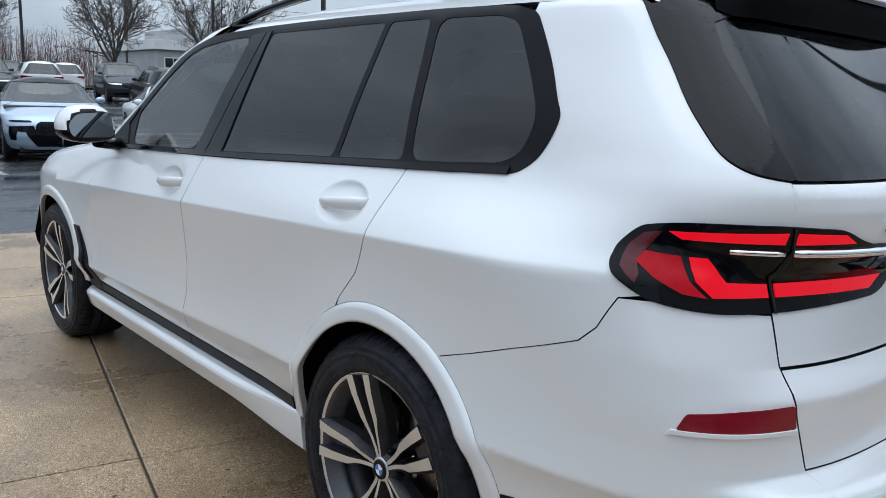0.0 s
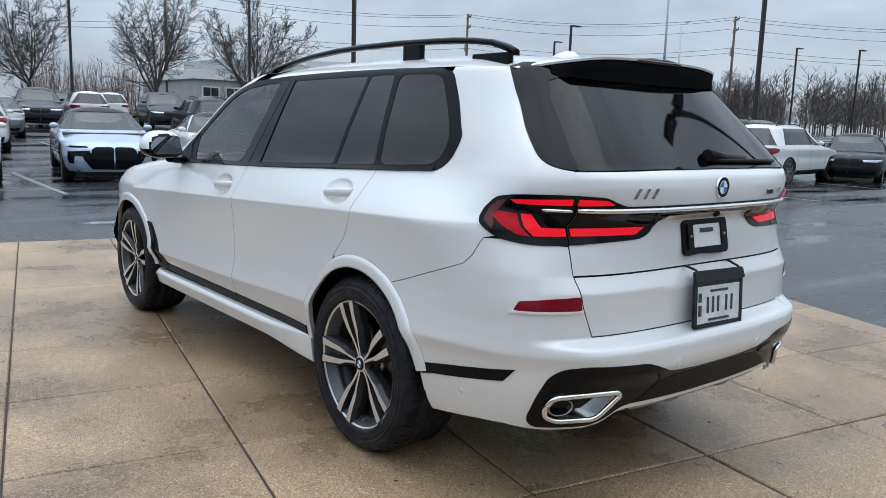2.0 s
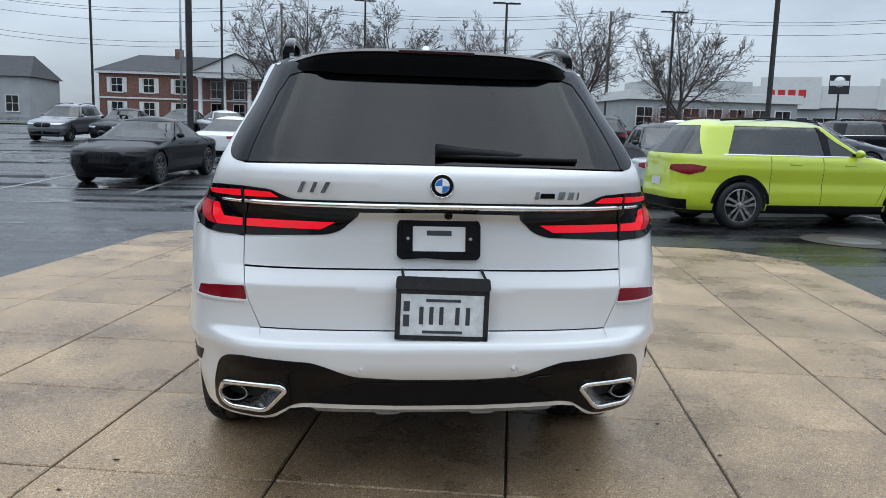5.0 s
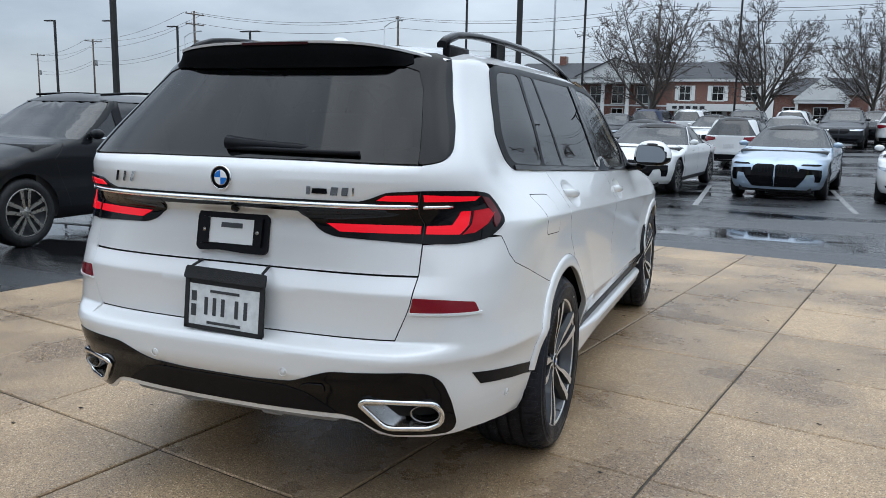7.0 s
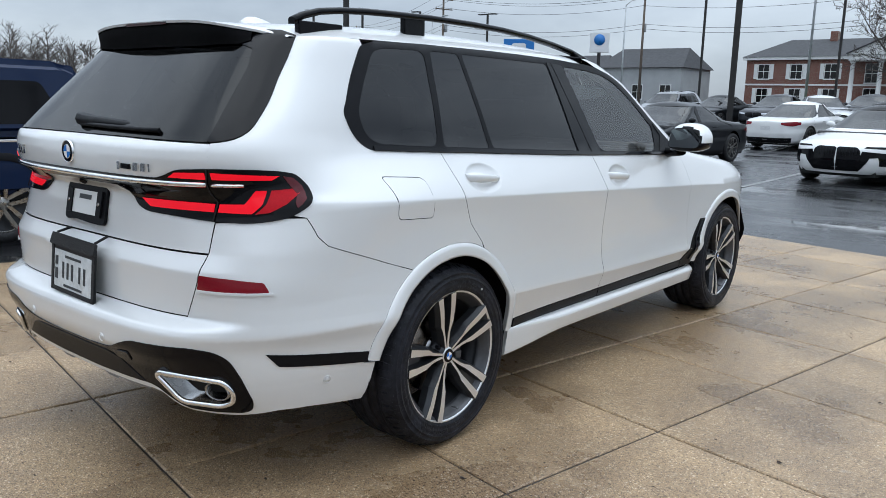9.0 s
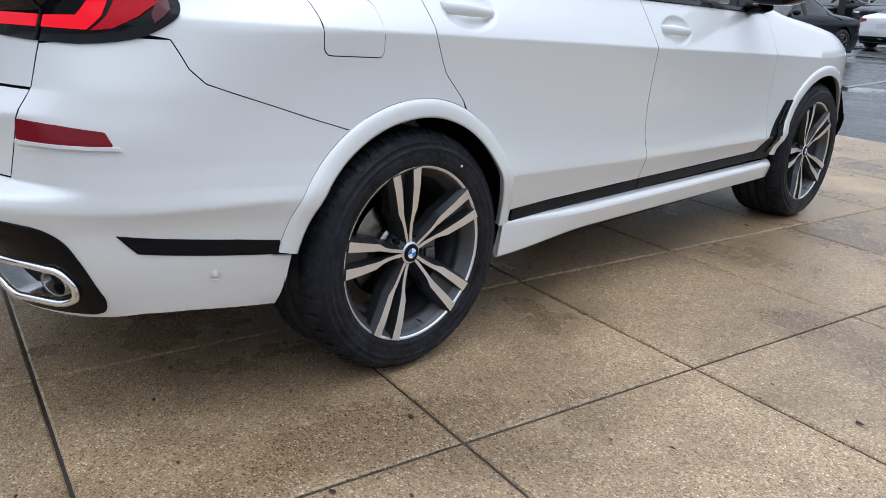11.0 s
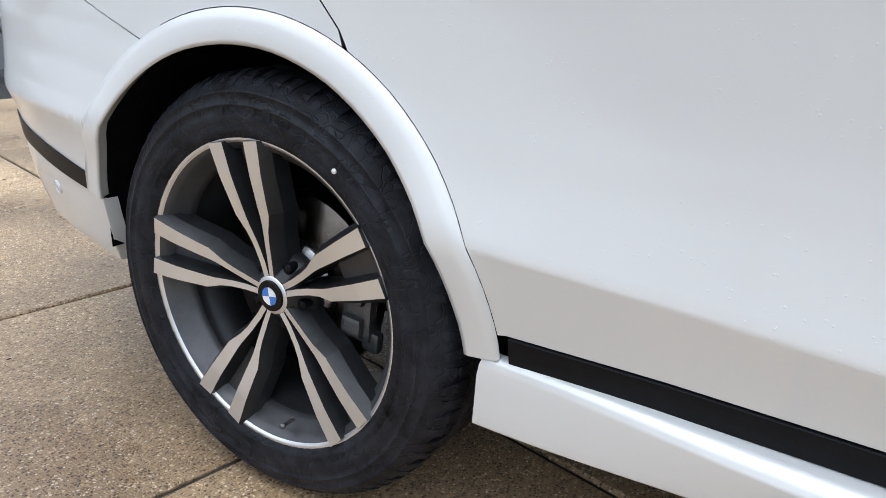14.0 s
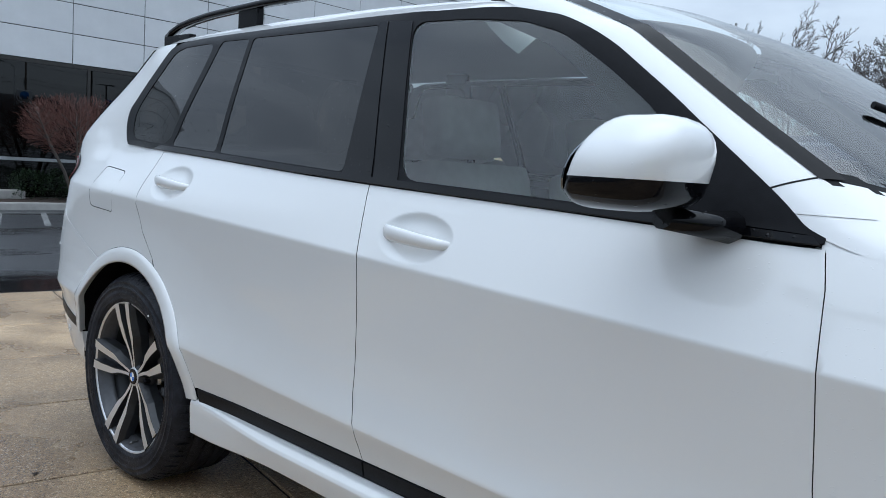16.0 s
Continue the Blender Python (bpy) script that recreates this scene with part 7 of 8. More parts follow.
def mesh_of(name, verts, faces):
    me = bpy.data.meshes.new(name)
    me.from_pydata(verts, [], faces)
    me.update()
    return me


# bare trees
def grow(seed, height, reach):
    """A vase-shaped bare tree: a short trunk, arching limbs, side branches and twigs, as lists of (point, radius)."""
    rnd = random.Random(seed)
    wood, twigs = [], []

    def run(p, d, length, r0, r1, steps, lift, wob):
        pts, q, dd = [(p.copy(), r0)], p.copy(), d.normalized()
        for i in range(steps):
            dd = (dd + Vector((rnd.gauss(0, wob), rnd.gauss(0, wob), rnd.gauss(0, wob * .6) + lift))).normalized()
            q = q + dd * (length / steps)
            pts.append((q.copy(), r0 + (r1 - r0) * (i + 1) / steps))
        return pts

    def along(pts, t):
        k = min(len(pts) - 2, int(t * (len(pts) - 1)))
        f = t * (len(pts) - 1) - k
        return pts[k][0].lerp(pts[k + 1][0], f), pts[k][1] + (pts[k + 1][1] - pts[k][1]) * f, (pts[k + 1][0] - pts[k][0]).normalized()

    def aside(d, angle):
        s = d.orthogonal()
        s.rotate(Matrix.Rotation(rnd.uniform(0, 6.283), 3, d))
        return d * math.cos(angle) + s * math.sin(angle)

    def spread(pts, length, level):
        count = (0, 15, 9, 5)[level]
        for k in range(count):
            t = (.16 if level == 1 else .10) + .86 * (k + rnd.random()) / count
            at, rad, d = along(pts, min(t, .99))
            n = length * (.50, .50, .48, .5)[level] * (1.05 - .62 * t) * rnd.uniform(.7, 1.2)
            sub = run(at, aside(d, radians(rnd.uniform(28, 52))), n, max(rad * .55, .011), .007, 4 if level < 3 else 3, .07, .09)
            (wood if level == 1 else twigs).append(sub)
            if level < 3:
                spread(sub, n, level + 1)

    fork = height * .19
    trunk = run(Vector((0, 0, -.1)), Vector((0, 0, 1)), fork + height * .10, height * .020, height * .014, 5, 0, .02)
    wood.append(trunk)
    count = 8
    for k in range(count):
        a = 6.283 * (k + rnd.uniform(-.3, .3)) / count
        lean = radians(rnd.uniform(8, 20) if k % 4 == 0 else rnd.uniform(34, 56)) * reach
        at, rad, d = along(trunk, rnd.uniform(.52, .99))
        n = height * rnd.uniform(.62, .74) * (1.0 if k % 4 == 0 else .92)
        limb_pts = run(at, Vector((math.cos(a) * math.sin(lean), math.sin(a) * math.sin(lean), math.cos(lean))), n, rad * .58, .012, 9, .055, .055)
        wood.append(limb_pts)
        spread(limb_pts, n, 1)
    return wood, twigs


def branch_mesh(name, groups, thin):
    verts, faces = [], []
    for pts in groups:
        n = 3 if thin else 6
        base = len(verts)
        for i, (p, r) in enumerate(pts):
            d = (pts[min(i + 1, len(pts) - 1)][0] - pts[max(i - 1, 0)][0]).normalized()
            a = d.orthogonal().normalized()
            b = d.cross(a)
            for k in range(n):
                t = 6.2832 * k / n
                verts.append(tuple(p + (a * math.cos(t) + b * math.sin(t)) * r))
        for i in range(len(pts) - 1):
            for k in range(n):
                u, v = base + i * n + k, base + i * n + (k + 1) % n
                faces.append((u, v, v + n, u + n))
    return mesh_of(name, verts, faces)


TREES = []
for seed, reach in ((3, 1.0), (8, .92), (15, 1.05), (22, .96)):
    wood, twigs = grow(seed, 9.0, reach)
    zs = sorted(p.z for pts in twigs for p, r in pts)
    TREES.append((branch_mesh("trunk", wood, False), branch_mesh("crown", twigs, True), zs[int(len(zs) * .985)]))


def bare_tree(x, y, top, k, rz, label="leafless tree with a spreading twiggy crown"):
    tr, cr, zmax = TREES[k % 4]
    z = ground_z(x, y)
    s = (top - z) / zmax
    ob = thing("bare_tree", label, "tree", (x, y, z), rz, "bare trees")
    ob.scale = (s, s, s)
    part("trunk", tr, M["bark"], ob)
    part("crown", cr, M["twig"], ob)


for x, y, top, k, rz in ((-4.5, 47, 9.8, 0, 10), (2.0, 50, 9.4, 1, 80), (8.4, 54, 9.0, 2, 150), (14.5, 48, 9.6, 3, 200), (22, 50, 9.8, 0, 250), 
                      (-47, 62, 6.6, 0, 170), 
                      (-40, -6, 9.5, 1, 15), (-36, -11, 9.0, 2, 95), (-33, -3.5, 8.0, 3, 195)):
    bare_tree(x, y, top, k, rz)


# light poles
def head_mesh():
    bm = bmesh.new()
    box(bm, (.10, -.17, -.035), (.78, .17, .045), .03)
    box(bm, (-.02, -.04, -.03), (.14, .04, .03), .01)
    return bm


def lamp_pole(x, y, top, heads, width=.13, rz=0.0, label="dark bronze car park light pole"):
    z = ground_z(x, y)
    ob = thing("light_pole", label, "light pole", (x, y, z), rz, "light poles")
    h = top - z
    part("pole", boxed((-width / 2, -width / 2, .0), (width / 2, width / 2, h), .01), M["pole_metal"], ob)
    part("pole_base", boxed((-.17, -.17, -.05), (.17, .17, .10), .03), M["pole_metal"], ob)
    for a in heads:
        hd = part("lamp_head", head_mesh(), M["pole_metal"], ob)
        hd.matrix_basis = pose(0, 0, h - .03, 0, 0, a)
        part("lamp_lens", boxed((.18, -.12, -.040), (.70, .12, -.034)), M["lamp_clear"], hd)


for x, y, top, heads, w, rz in ((-5.2, 20.2, 11.5, (0, 180), .17, 20), (33, 18, 11.5, (0, 180), .17, 60), (18.5, 31.2, 11.5, (0, 180), .17, 30), (-20.5, 19.8, 11.5, (0, 180), .17, 0),
                             (.1, 55, 10.4, (0, 180), .13, 5), (8.0, 41.7, 8.6, (0, 180), .12, 0), (-8.2, 44, 8.8, (0, 180), .12, 0), (-14.5, 41, 8.6, (0, 180), .12, 10),
                             (36, 33, 7.9, (0,), .12, 0), (18, 42, 8.6, (0, 180), .12, 0), (59, 30, 8.2, (0,), .12, 0), (61, 26, 8.0, (0,), .12, 0), (-37, 43, 7.8, (180,), .12, 0),
                             (-33, 46, 7.7, (0, 180), .12, 0), (-42, 37, 7.6, (180,), .12, 0), (-38, 38, 7.6, (180,), .12, 0), (46, 44, 8.4, (0,), .12, 0),
                             (10.5, -.6, 9.0, (60, 240), .15, 0)):
    lamp_pole(x, y, top, heads, w, rz)


def tapered(name, x, y, top, r0, r1, material, label, category, group=""):
    z = ground_z(x, y)
    ob = thing(name, label, category, (x, y, z), 0, group)
    part("pole", tube([(0, 0, -.1), (0, 0, (top - z) * .5), (0, 0, top - z)], [r0, (r0 + r1) / 2, r1], 8), material, ob)
    return ob, top - z


tapered("flag_pole", 46, 33, 16.0, .11, .05, M["pale_pole"], "tall white flag pole without a flag", "flag pole")
tapered("flag_pole", -13.5, 58, 17.0, .11, .05, M["pale_pole"], "tall white flag pole without a flag", "flag pole")
for x, y, top, a in ((52, 36, 9.6, 20), (-29, 60, 9.6, 0), (-52, 62, 9.4, 10), (-7, 66, 10.5, 0)):
    ob, h = tapered("street_lamp", x, y, top, .10, .05, M["pale_pole"], "galvanised street lamp with a curved arm", "street lamp", "street lamps")
    ca, sa = math.cos(radians(a)), math.sin(radians(a))
    part("arm", tube([(0, 0, h - .1), (.5 * ca, .5 * sa, h + .25), (1.3 * ca, 1.3 * sa, h + .45)], .035, 6), M["pale_pole"], ob)
    hd = part("lamp_head", boxed((-.1, -.12, -.05), (.55, .12, .05), .03), M["pale_pole"], ob)
    hd.matrix_basis = pose(1.3 * ca, 1.3 * sa, h + .45, 0, -6, a)


def utility_pole(x, y, top, rz, arms):
    ob, h = tapered("utility_pole", x, y, top, .17, .11, M["timber_pole"], "weathered timber utility pole with crossarms", "utility pole", "utility poles")
    ob.matrix_basis = ob.matrix_basis @ pose(0, 0, 0, 0, 0, rz)
    for k in range(arms):
        zz = h - .35 - 1.1 * k
        part("crossarm", boxed((-1.25, -.16, zz - .06), (1.25, -.07, zz + .06), .01), M["timber_pole"], ob)
        for px in (-1.15, -.45, .45, 1.15):
            ins = lathe([(0, .18), (.05, .16), (.06, .08), (.03, .06), (.03, 0)], 8, "z")
            bmesh.ops.translate(ins, vec=(px, -.115, zz + .06), verts=ins.verts)
            part("insulator", ins, M["grey_wall"], ob)
    drum = lathe([(0, .9), (.20, .88), (.22, .8), (.22, .08), (.18, 0), (0, 0)], 14, "z")
    bmesh.ops.translate(drum, vec=(.38, 0, h - 4.0), verts=drum.verts)
    part("transformer", drum, M["grey_wall"], ob, "grey transformer drum")
    return ob


POLES = [(-128, 112, 13.0), (-94, 92, 13.0), (-58, 71, 13.2), (-37, 80, 13.2), (-8, 78, 13.2), (24, 73, 13.2), (55, 66, 13.4), (74, 45, 13.4), (98, 22, 13.2), (125, -4, 13.0)]
for i, (x, y, top) in enumerate(POLES):
    a = POLES[max(0, i - 1)]
    b = POLES[min(len(POLES) - 1, i + 1)]
    utility_pole(x, y, top, math.degrees(math.atan2(b[1] - a[1], b[0] - a[0])) + 90, 2 if i in (2, 6, 7) else 1)
for dz, off in ((-.2, -1.1), (-.2, 1.1), (-1.3, .5), (-3.2, .0), (-3.7, .1)):
    for (x0, y0, t0), (x1, y1, t1) in zip(POLES, POLES[1:]):
        n = Vector((y1 - y0, x0 - x1, 0)).normalized() * off
        pts = [(x0 + (x1 - x0) * u + n.x, y0 + (y1 - y0) * u + n.y, t0 + (t1 - t0) * u + dz - 4 * .9 * u * (1 - u)) for u in span(0, 1, 10)]
        tagged(part("overhead_cable", tube(pts, .018, 4), M["cable"]), "black overhead cable slung between utility poles", "cable", "overhead cables")


# buildings
def window(parent, x0, x1, z0, z1, y, bars=1, shutters=False, glass_m="shop_glass"):
    """A sash window on a wall that faces -y, standing 6 cm deep."""
    fr = bmesh.new()
    rings = [[fr.verts.new((x, yy, z)) for x, z in ((a, c), (b, c), (b, d), (a, d))]
             for a, b, c, d, yy in ((x0, x1, z0, z1, y - .05), (x0 + .09, x1 - .09, z0 + .06, z1 - .09, y - .05), (x0 + .09, x1 - .09, z0 + .06, z1 - .09, y + .04), (x0, x1, z0, z1, y + .04))]
    for a, b in zip(rings, rings[1:] + rings[:1]):
        for k in range(4):
            fr.faces.new((a[k], a[(k + 1) % 4], b[(k + 1) % 4], b[k]))
    bmesh.ops.recalc_face_normals(fr, faces=fr.faces)
    w = part("window", fr, M["white_trim"], parent)
    part("window_sill", boxed((x0 - .06, y - .10, z0 - .08), (x1 + .06, y - .051, z0 + .03)), M["white_trim"], w)
    part("glazing_bar", boxed((x0 + .09, y - .03, (z0 + z1) / 2 - .03), (x1 - .09, y + .02, (z0 + z1) / 2 + .03)), M["white_trim"], w)
    for k in range(bars):
        xm = x0 + (x1 - x0) * (k + 1) / (bars + 1)
        part("glazing_bar", boxed((xm - .025, y - .028, z0 + .06), (xm + .025, y + .018, z1 - .09)), M["white_trim"], w)
    part("pane", boxed((x0 + .08, y - .012, z0 + .05), (x1 - .08, y - .004, z1 - .08)), M[glass_m], w)
    if shutters:
        for a, b in ((x0 - .50, x0 - .04), (x1 + .04, x1 + .50)):
            part("shutter", boxed((a, y - .06, z0), (b, y - .005, z1), .01), M["white_trim"], w)
    return w


def gable_roof(x0, x1, y0, y1, eave, ridge, over=.4, hip=0.0):
    bm = bmesh.new()
    ym = (y0 + y1) / 2
    v = [bm.verts.new(p) for p in ((x0 - over, y0 - over, eave), (x1 + over, y0 - over, eave), (x1 + over, y1 + over, eave), (x0 - over, y1 + over, eave),
                                   (x0 - over + hip, ym, ridge), (x1 + over - hip, ym, ridge))]
    for f in ((0, 1, 5, 4), (2, 3, 4, 5), (1, 2, 5), (3, 0, 4), (3, 2, 1, 0)):
        bm.faces.new([v[i] for i in f])
    return bm


def brick_house():
    ob = thing("brick_building", "two-storey red brick building with white portico", "building", (0, 17, 0))
    part("wall", boxed((-34, 88, .8), (1.5, 101, 7.6)), M["brick"], ob)
    part("roof", gable_roof(-34, 1.5, 88, 101, 7.75, 10.3, .5, 4), M["shingle"], ob)
    part("cornice", boxed((-34.45, 87.6, 7.35), (1.95, 87.99, 7.74), .03), M["white_trim"], ob)
    part("string_course", boxed((-34.1, 87.9, 4.15), (1.6, 87.995, 4.35)), M["white_trim"], ob)
    x = -32.5
    while x < .5:
        if not -21.3 < x < -10.8:
            window(ob, x, x + 1.5, 4.95, 6.85, 87.98, 1, True)
            window(ob, x, x + 1.5, 1.9, 3.8, 87.98, 1, True)
        x += 4.05
    por = part("portico", boxed((-21, 84.6, 7.0), (-11, 88.2, 7.7), .04), M["white_trim"], ob, "white portico with a gable and columns")
    bm = bmesh.new()
    tri = [(-21.3, 7.7), (-10.7, 7.7), (-16, 10.1)]
    a, b = [[bm.verts.new((u, yy, v)) for u, v in tri] for yy in (84.4, 94)]
    bm.faces.new(a)
    bm.faces.new(b[::-1])
    for i in range(3):
        bm.faces.new((a[i], b[i], b[(i + 1) % 3], a[(i + 1) % 3]))
    bmesh.ops.recalc_face_normals(bm, faces=bm.faces)
    part("pediment", bm, M["white_trim"], por)
    for sg in (-1, 1):
        rb = slab([(0, -4.9), (5.75, -4.9), (5.75, 4.9), (0, 4.9)], .12, Matrix.Translation((-16, 89.0, 10.24)) @ pose(0, 0, 0, 0, 0, 0 if sg > 0 else 180) @ pose(0, 0, 0, 0, 24.5, 0))
        part("portico_roof", rb, M["shingle"], por)
    for x in (-20.6, -17.6, -14.4, -11.4):
        col = lathe([(0, 6.2), (.34, 6.2), (.34, 6.0), (.24, 5.9), (.29, .35), (.36, .3), (.38, 0)], 16, "z")
        bmesh.ops.translate(col, vec=(x, 85.2, .8), verts=col.verts)
        part("column", col, M["white_trim"], por)
    for x in (-19.8, -16.9, -13.6):
        window(ob, x, x + 1.6, 4.5, 6.8, 87.98, 1)
        window(ob, x, x + 1.6, 1.6, 3.9, 87.98, 1)
    part("chimney", boxed((-25.5, 93.5, 9.0), (-24.6, 95, 11.2), .02), M["brick"], ob)
    part("shop_fascia", boxed((-9.5, 86.2, 3.6), (1.3, 87.9, 4.5), .03), M["white_trim"], ob, "white fascia with plain dark lettering bars")
    for k in range(5):
        part("sign_bar", boxed((-8.8 + k * .85, 86.16, 3.85), (-8.2 + k * .85, 86.2, 4.2)), M["sign_black"], ob)


def gable_house(x0, x1, y0, y1, base, eave, ridge, wall_m, label, cols=3, white_gable=True):
    ob = thing("house", label, "building")
    part("wall", boxed((x0, y0, base), (x1, y1, eave)), M[wall_m], ob)
    part("roof", gable_roof(x0, x1, y0, y1, eave + .01, ridge, .4, 1.5), M["shingle"], ob)
    for k in range(cols):
        xm = x0 + (x1 - x0) * (k + .5) / cols
        window(ob, xm - .8, xm + .8, base + 1.2, min(eave - .4, base + 3.2), y0 - .02, 1)
    if white_gable:
        xm = (x0 + x1) / 2
        bm = bmesh.new()
        tri = [(xm - 3.2, eave - .6), (xm + 3.2, eave - .6), (xm, ridge - .1)]
        a, b = [[bm.verts.new((u, yy, v)) for u, v in tri] for yy in (y0 - 1.2, y0 + 4)]
        bm.faces.new(a)
        for i in range(3):
            bm.faces.new((a[i], b[i], b[(i + 1) % 3], a[(i + 1) % 3]))
        bmesh.ops.recalc_face_normals(bm, faces=bm.faces)
        g = part("front_gable", bm, M["white_trim"], ob)
        part("fascia", boxed((xm - 3.0, y0 - 1.1, eave - 1.0), (xm + 3.0, y0 - .1, eave - .61), .02), M["white_trim"], g)
        for xx in (xm - 2.7, xm + 2.7):
            part("column", boxed((xx - .16, y0 - 1.0, base), (xx + .16, y0 - .7, eave - 1.0), .03), M["white_trim"], g)
    return ob


brick_house()
gable_house(3.4, 13.6, 102, 112, 1.0, 5.6, 7.9, "brick", "single-storey brick house with a white gable")
gable_house(-52, -40, 98, 108, .8, 6.2, 9.0, "grey_wall", "grey house with a dark pitched roof", 3, False)
gable_house(-66, -55, 104, 114, .8, 5.8, 8.6, "brick", "brick house with a dark pitched roof", 3, False)

modern = thing("office_building", "low white modern building with dark windows", "building")
part("wall", boxed((24.0, 66, .8), (40, 80, 5.0)), M["grey_wall"], modern)
part("parapet", boxed((23.7, 65.7, 4.6), (40.3, 80.3, 5.4), .03), M["white_trim"], modern)
part("upper_storey", boxed((27.5, 69, 5.41), (37, 78, 6.7), .02), M["grey_wall"], modern)
for k in range(7):
    window(modern, 24.6 + 2.2 * k, 26.2 + 2.2 * k, 2.2, 4.0, 65.98, 1)

plaza_m = Matrix.Translation((72, 115, 0)) @ pose(0, 0, 0, 0, 0, -36.9)
plaza = thing("shopping_plaza", "long low white shopping plaza with dark shopfronts", "building")
plaza.matrix_basis = plaza_m
part("wall", boxed((-14, 0, .6), (48, 22, 9.2)), M["grey_wall"], plaza)
part("parapet", boxed((-14.3, -.5, 6.4), (48.3, 0, 9.8), .03), M["white_trim"], plaza)
for k, (x, w, h) in enumerate(((-9, 9, 11.2), (8, 8, 10.9), (26, 10, 11.0))):
    part("raised_parapet", boxed((x, -.8, 6.2), (x + w, -.5, h), .04), M["white_trim"], plaza)
    for q in range(4):
        part("sign_bar", boxed((x + 1.2 + q * w * .17, -.86, 8.0), (x + 1.2 + q * w * .17 + w * .12, -.8, 9.2)), M["sign_red" if k != 1 else "sign_black"], plaza)
for k in range(15):
    window(plaza, -13 + 4.0 * k, -9.6 + 4.0 * k, 1.2, 4.9, -.02, 1)

for x, y, w, d, h in ((-328, 191, 13, 18, 19), (-332, 216, 8, 14, 16)):
    ob = thing("office_tower", "distant blue-grey glass office tower", "building", (x, y, 0), math.degrees(-math.atan2(x, y)))
    part("wall", boxed((-w / 2, 0, 0), (w / 2, d, h)), M["tower_glass"], ob)
    part("penthouse", boxed((-w * .33, 3, h + .05), (w * .36, d - 3, h + 1.8), .05), M["tower_glass"], ob)
    for q in range(3):
        part("floor_band", boxed((-w / 2 - .05, -.12, 2.4 + q * 4.0), (w / 2 + .05, -.02, 2.8 + q * 4.0)), M["tower_glass"], ob)


# signs
def text_on(word, size, m, parent, to, name="lettering"):
    cu = bpy.data.curves.new(name, "FONT")
    cu.body = word
    cu.size = size
    cu.align_x = "CENTER"
    cu.extrude = .02
    cu.materials.append(m)
    ob = new(name, cu)
    ob.parent = parent
    ob.matrix_basis = to
    return ob


az = radians(-32.7)
sx, sy = 1.05 + 80 * math.sin(az), -3.64 + 80 * math.cos(az)
blue = thing("pylon_sign", "blue pylon sign for certified used cars", "sign", (sx, sy, 0), math.degrees(-az))
part("sign_panel", boxed((-1.5, -.25, 4.3), (1.5, .25, 7.4), .06), M["sign_blue"], blue)
part("sign_base", boxed((-1.1, -.2, 1.0), (1.1, .2, 4.29), .04), M["sign_blue"], blue)
part("emblem", slab(rounded([(-.7, -.3), (.7, -.3), (.7, .3), (-.7, .3)], .28, 8), .04, Matrix.Translation((0, -.28, 6.7)) @ pose(0, 0, 0, 90)), M["sign_white"], blue, "plain white oval emblem")
text_on("Certified", .62, M["sign_red"], blue, pose(0, -.28, 5.75, 90))
text_on("USED CARS", .40, M["sign_white"], blue, pose(0, -.28, 5.1, 90))
text_on("USED CARS", .34, M["sign_white"], blue, pose(0, -.22, 3.4, 90))
az = radians(-35.6)
yel = thing("pylon_sign", "small yellow pylon sign on a post", "sign", (1.05 + 95 * math.sin(az), -3.64 + 95 * math.cos(az), 0), math.degrees(-az))
part("post", boxed((-.12, -.12, .8), (.12, .12, 2.95), .02), M["pole_metal"], yel)
part("sign_panel", boxed((-.9, -.15, 2.9), (.9, .15, 3.9), .05), M["sign_yellow"], yel)
for (x, y, top, w, h, m, lab) in ((66, 101, 10.4, 2.6, 2.6, "sign_black", "tall pylon sign with dark and white panels"), (57, 20.5, 6.4, 2.2, 5.0, "sign_black", "black dealer sign with a plain round emblem"),
                                  (-28, 54, 6.8, 1.5, 1.5, "sign_white", "white sign on a pole with a round emblem")):
    a = math.degrees(math.atan2(y + 3, x))
    sg = thing("pylon_sign", lab, "sign", (x, y, ground_z(x, y)), a - 90)
    zt = top - ground_z(x, y)
    part("post", boxed((-.13, -.1, -.05), (.13, .1, zt - h + .01), .02), M["pole_metal"], sg)
    part("sign_panel", boxed((-w / 2, -.15, zt - h), (w / 2, .15, zt), .05), M[m], sg)
    if m == "sign_black":
        part("sign_stripe", boxed((-w / 2 + .1, -.18, zt - h * .55), (w / 2 - .1, -.151, zt - h * .30), .01), M["sign_white"], sg)
    disc = lathe([(0, .02), (w * .28, .02), (w * .28, 0)], 28, "z")
    bmesh.ops.transform(disc, matrix=Matrix.Translation((0, -.152, zt - w * .36)) @ pose(0, 0, 0, 90), verts=disc.verts)
    part("emblem", disc, M["sign_white" if m == "sign_black" else "sign_blue"], sg, "plain round emblem")


# the dealership behind the pad
FACADE_Y = -16.0
dealer = thing("wall_dealership", "white metal panel dealership wall with a dark window", "building", kind="structure")
part("backing", boxed((-24, FACADE_Y - 8, -.05), (-11.5, FACADE_Y - .03, 7.0)), M["window_metal"], dealer)
part("backing", boxed((-3.44, FACADE_Y - 8, -.05), (21.9, FACADE_Y - .03, 7.0)), M["window_metal"], dealer)
part("backing", boxed((-11.49, FACADE_Y - 8, 3.12), (-3.45, FACADE_Y - .03, 7.0)), M["window_metal"], dealer)
part("backing", boxed((-11.49, FACADE_Y - 8, -.05), (-3.45, FACADE_Y - 5, 3.11)), M["grey_wall"], dealer)
part("coping", boxed((-24.1, FACADE_Y - .3, 7.0), (22.0, FACADE_Y + .06, 7.16), .02), M["white_panel"], dealer)
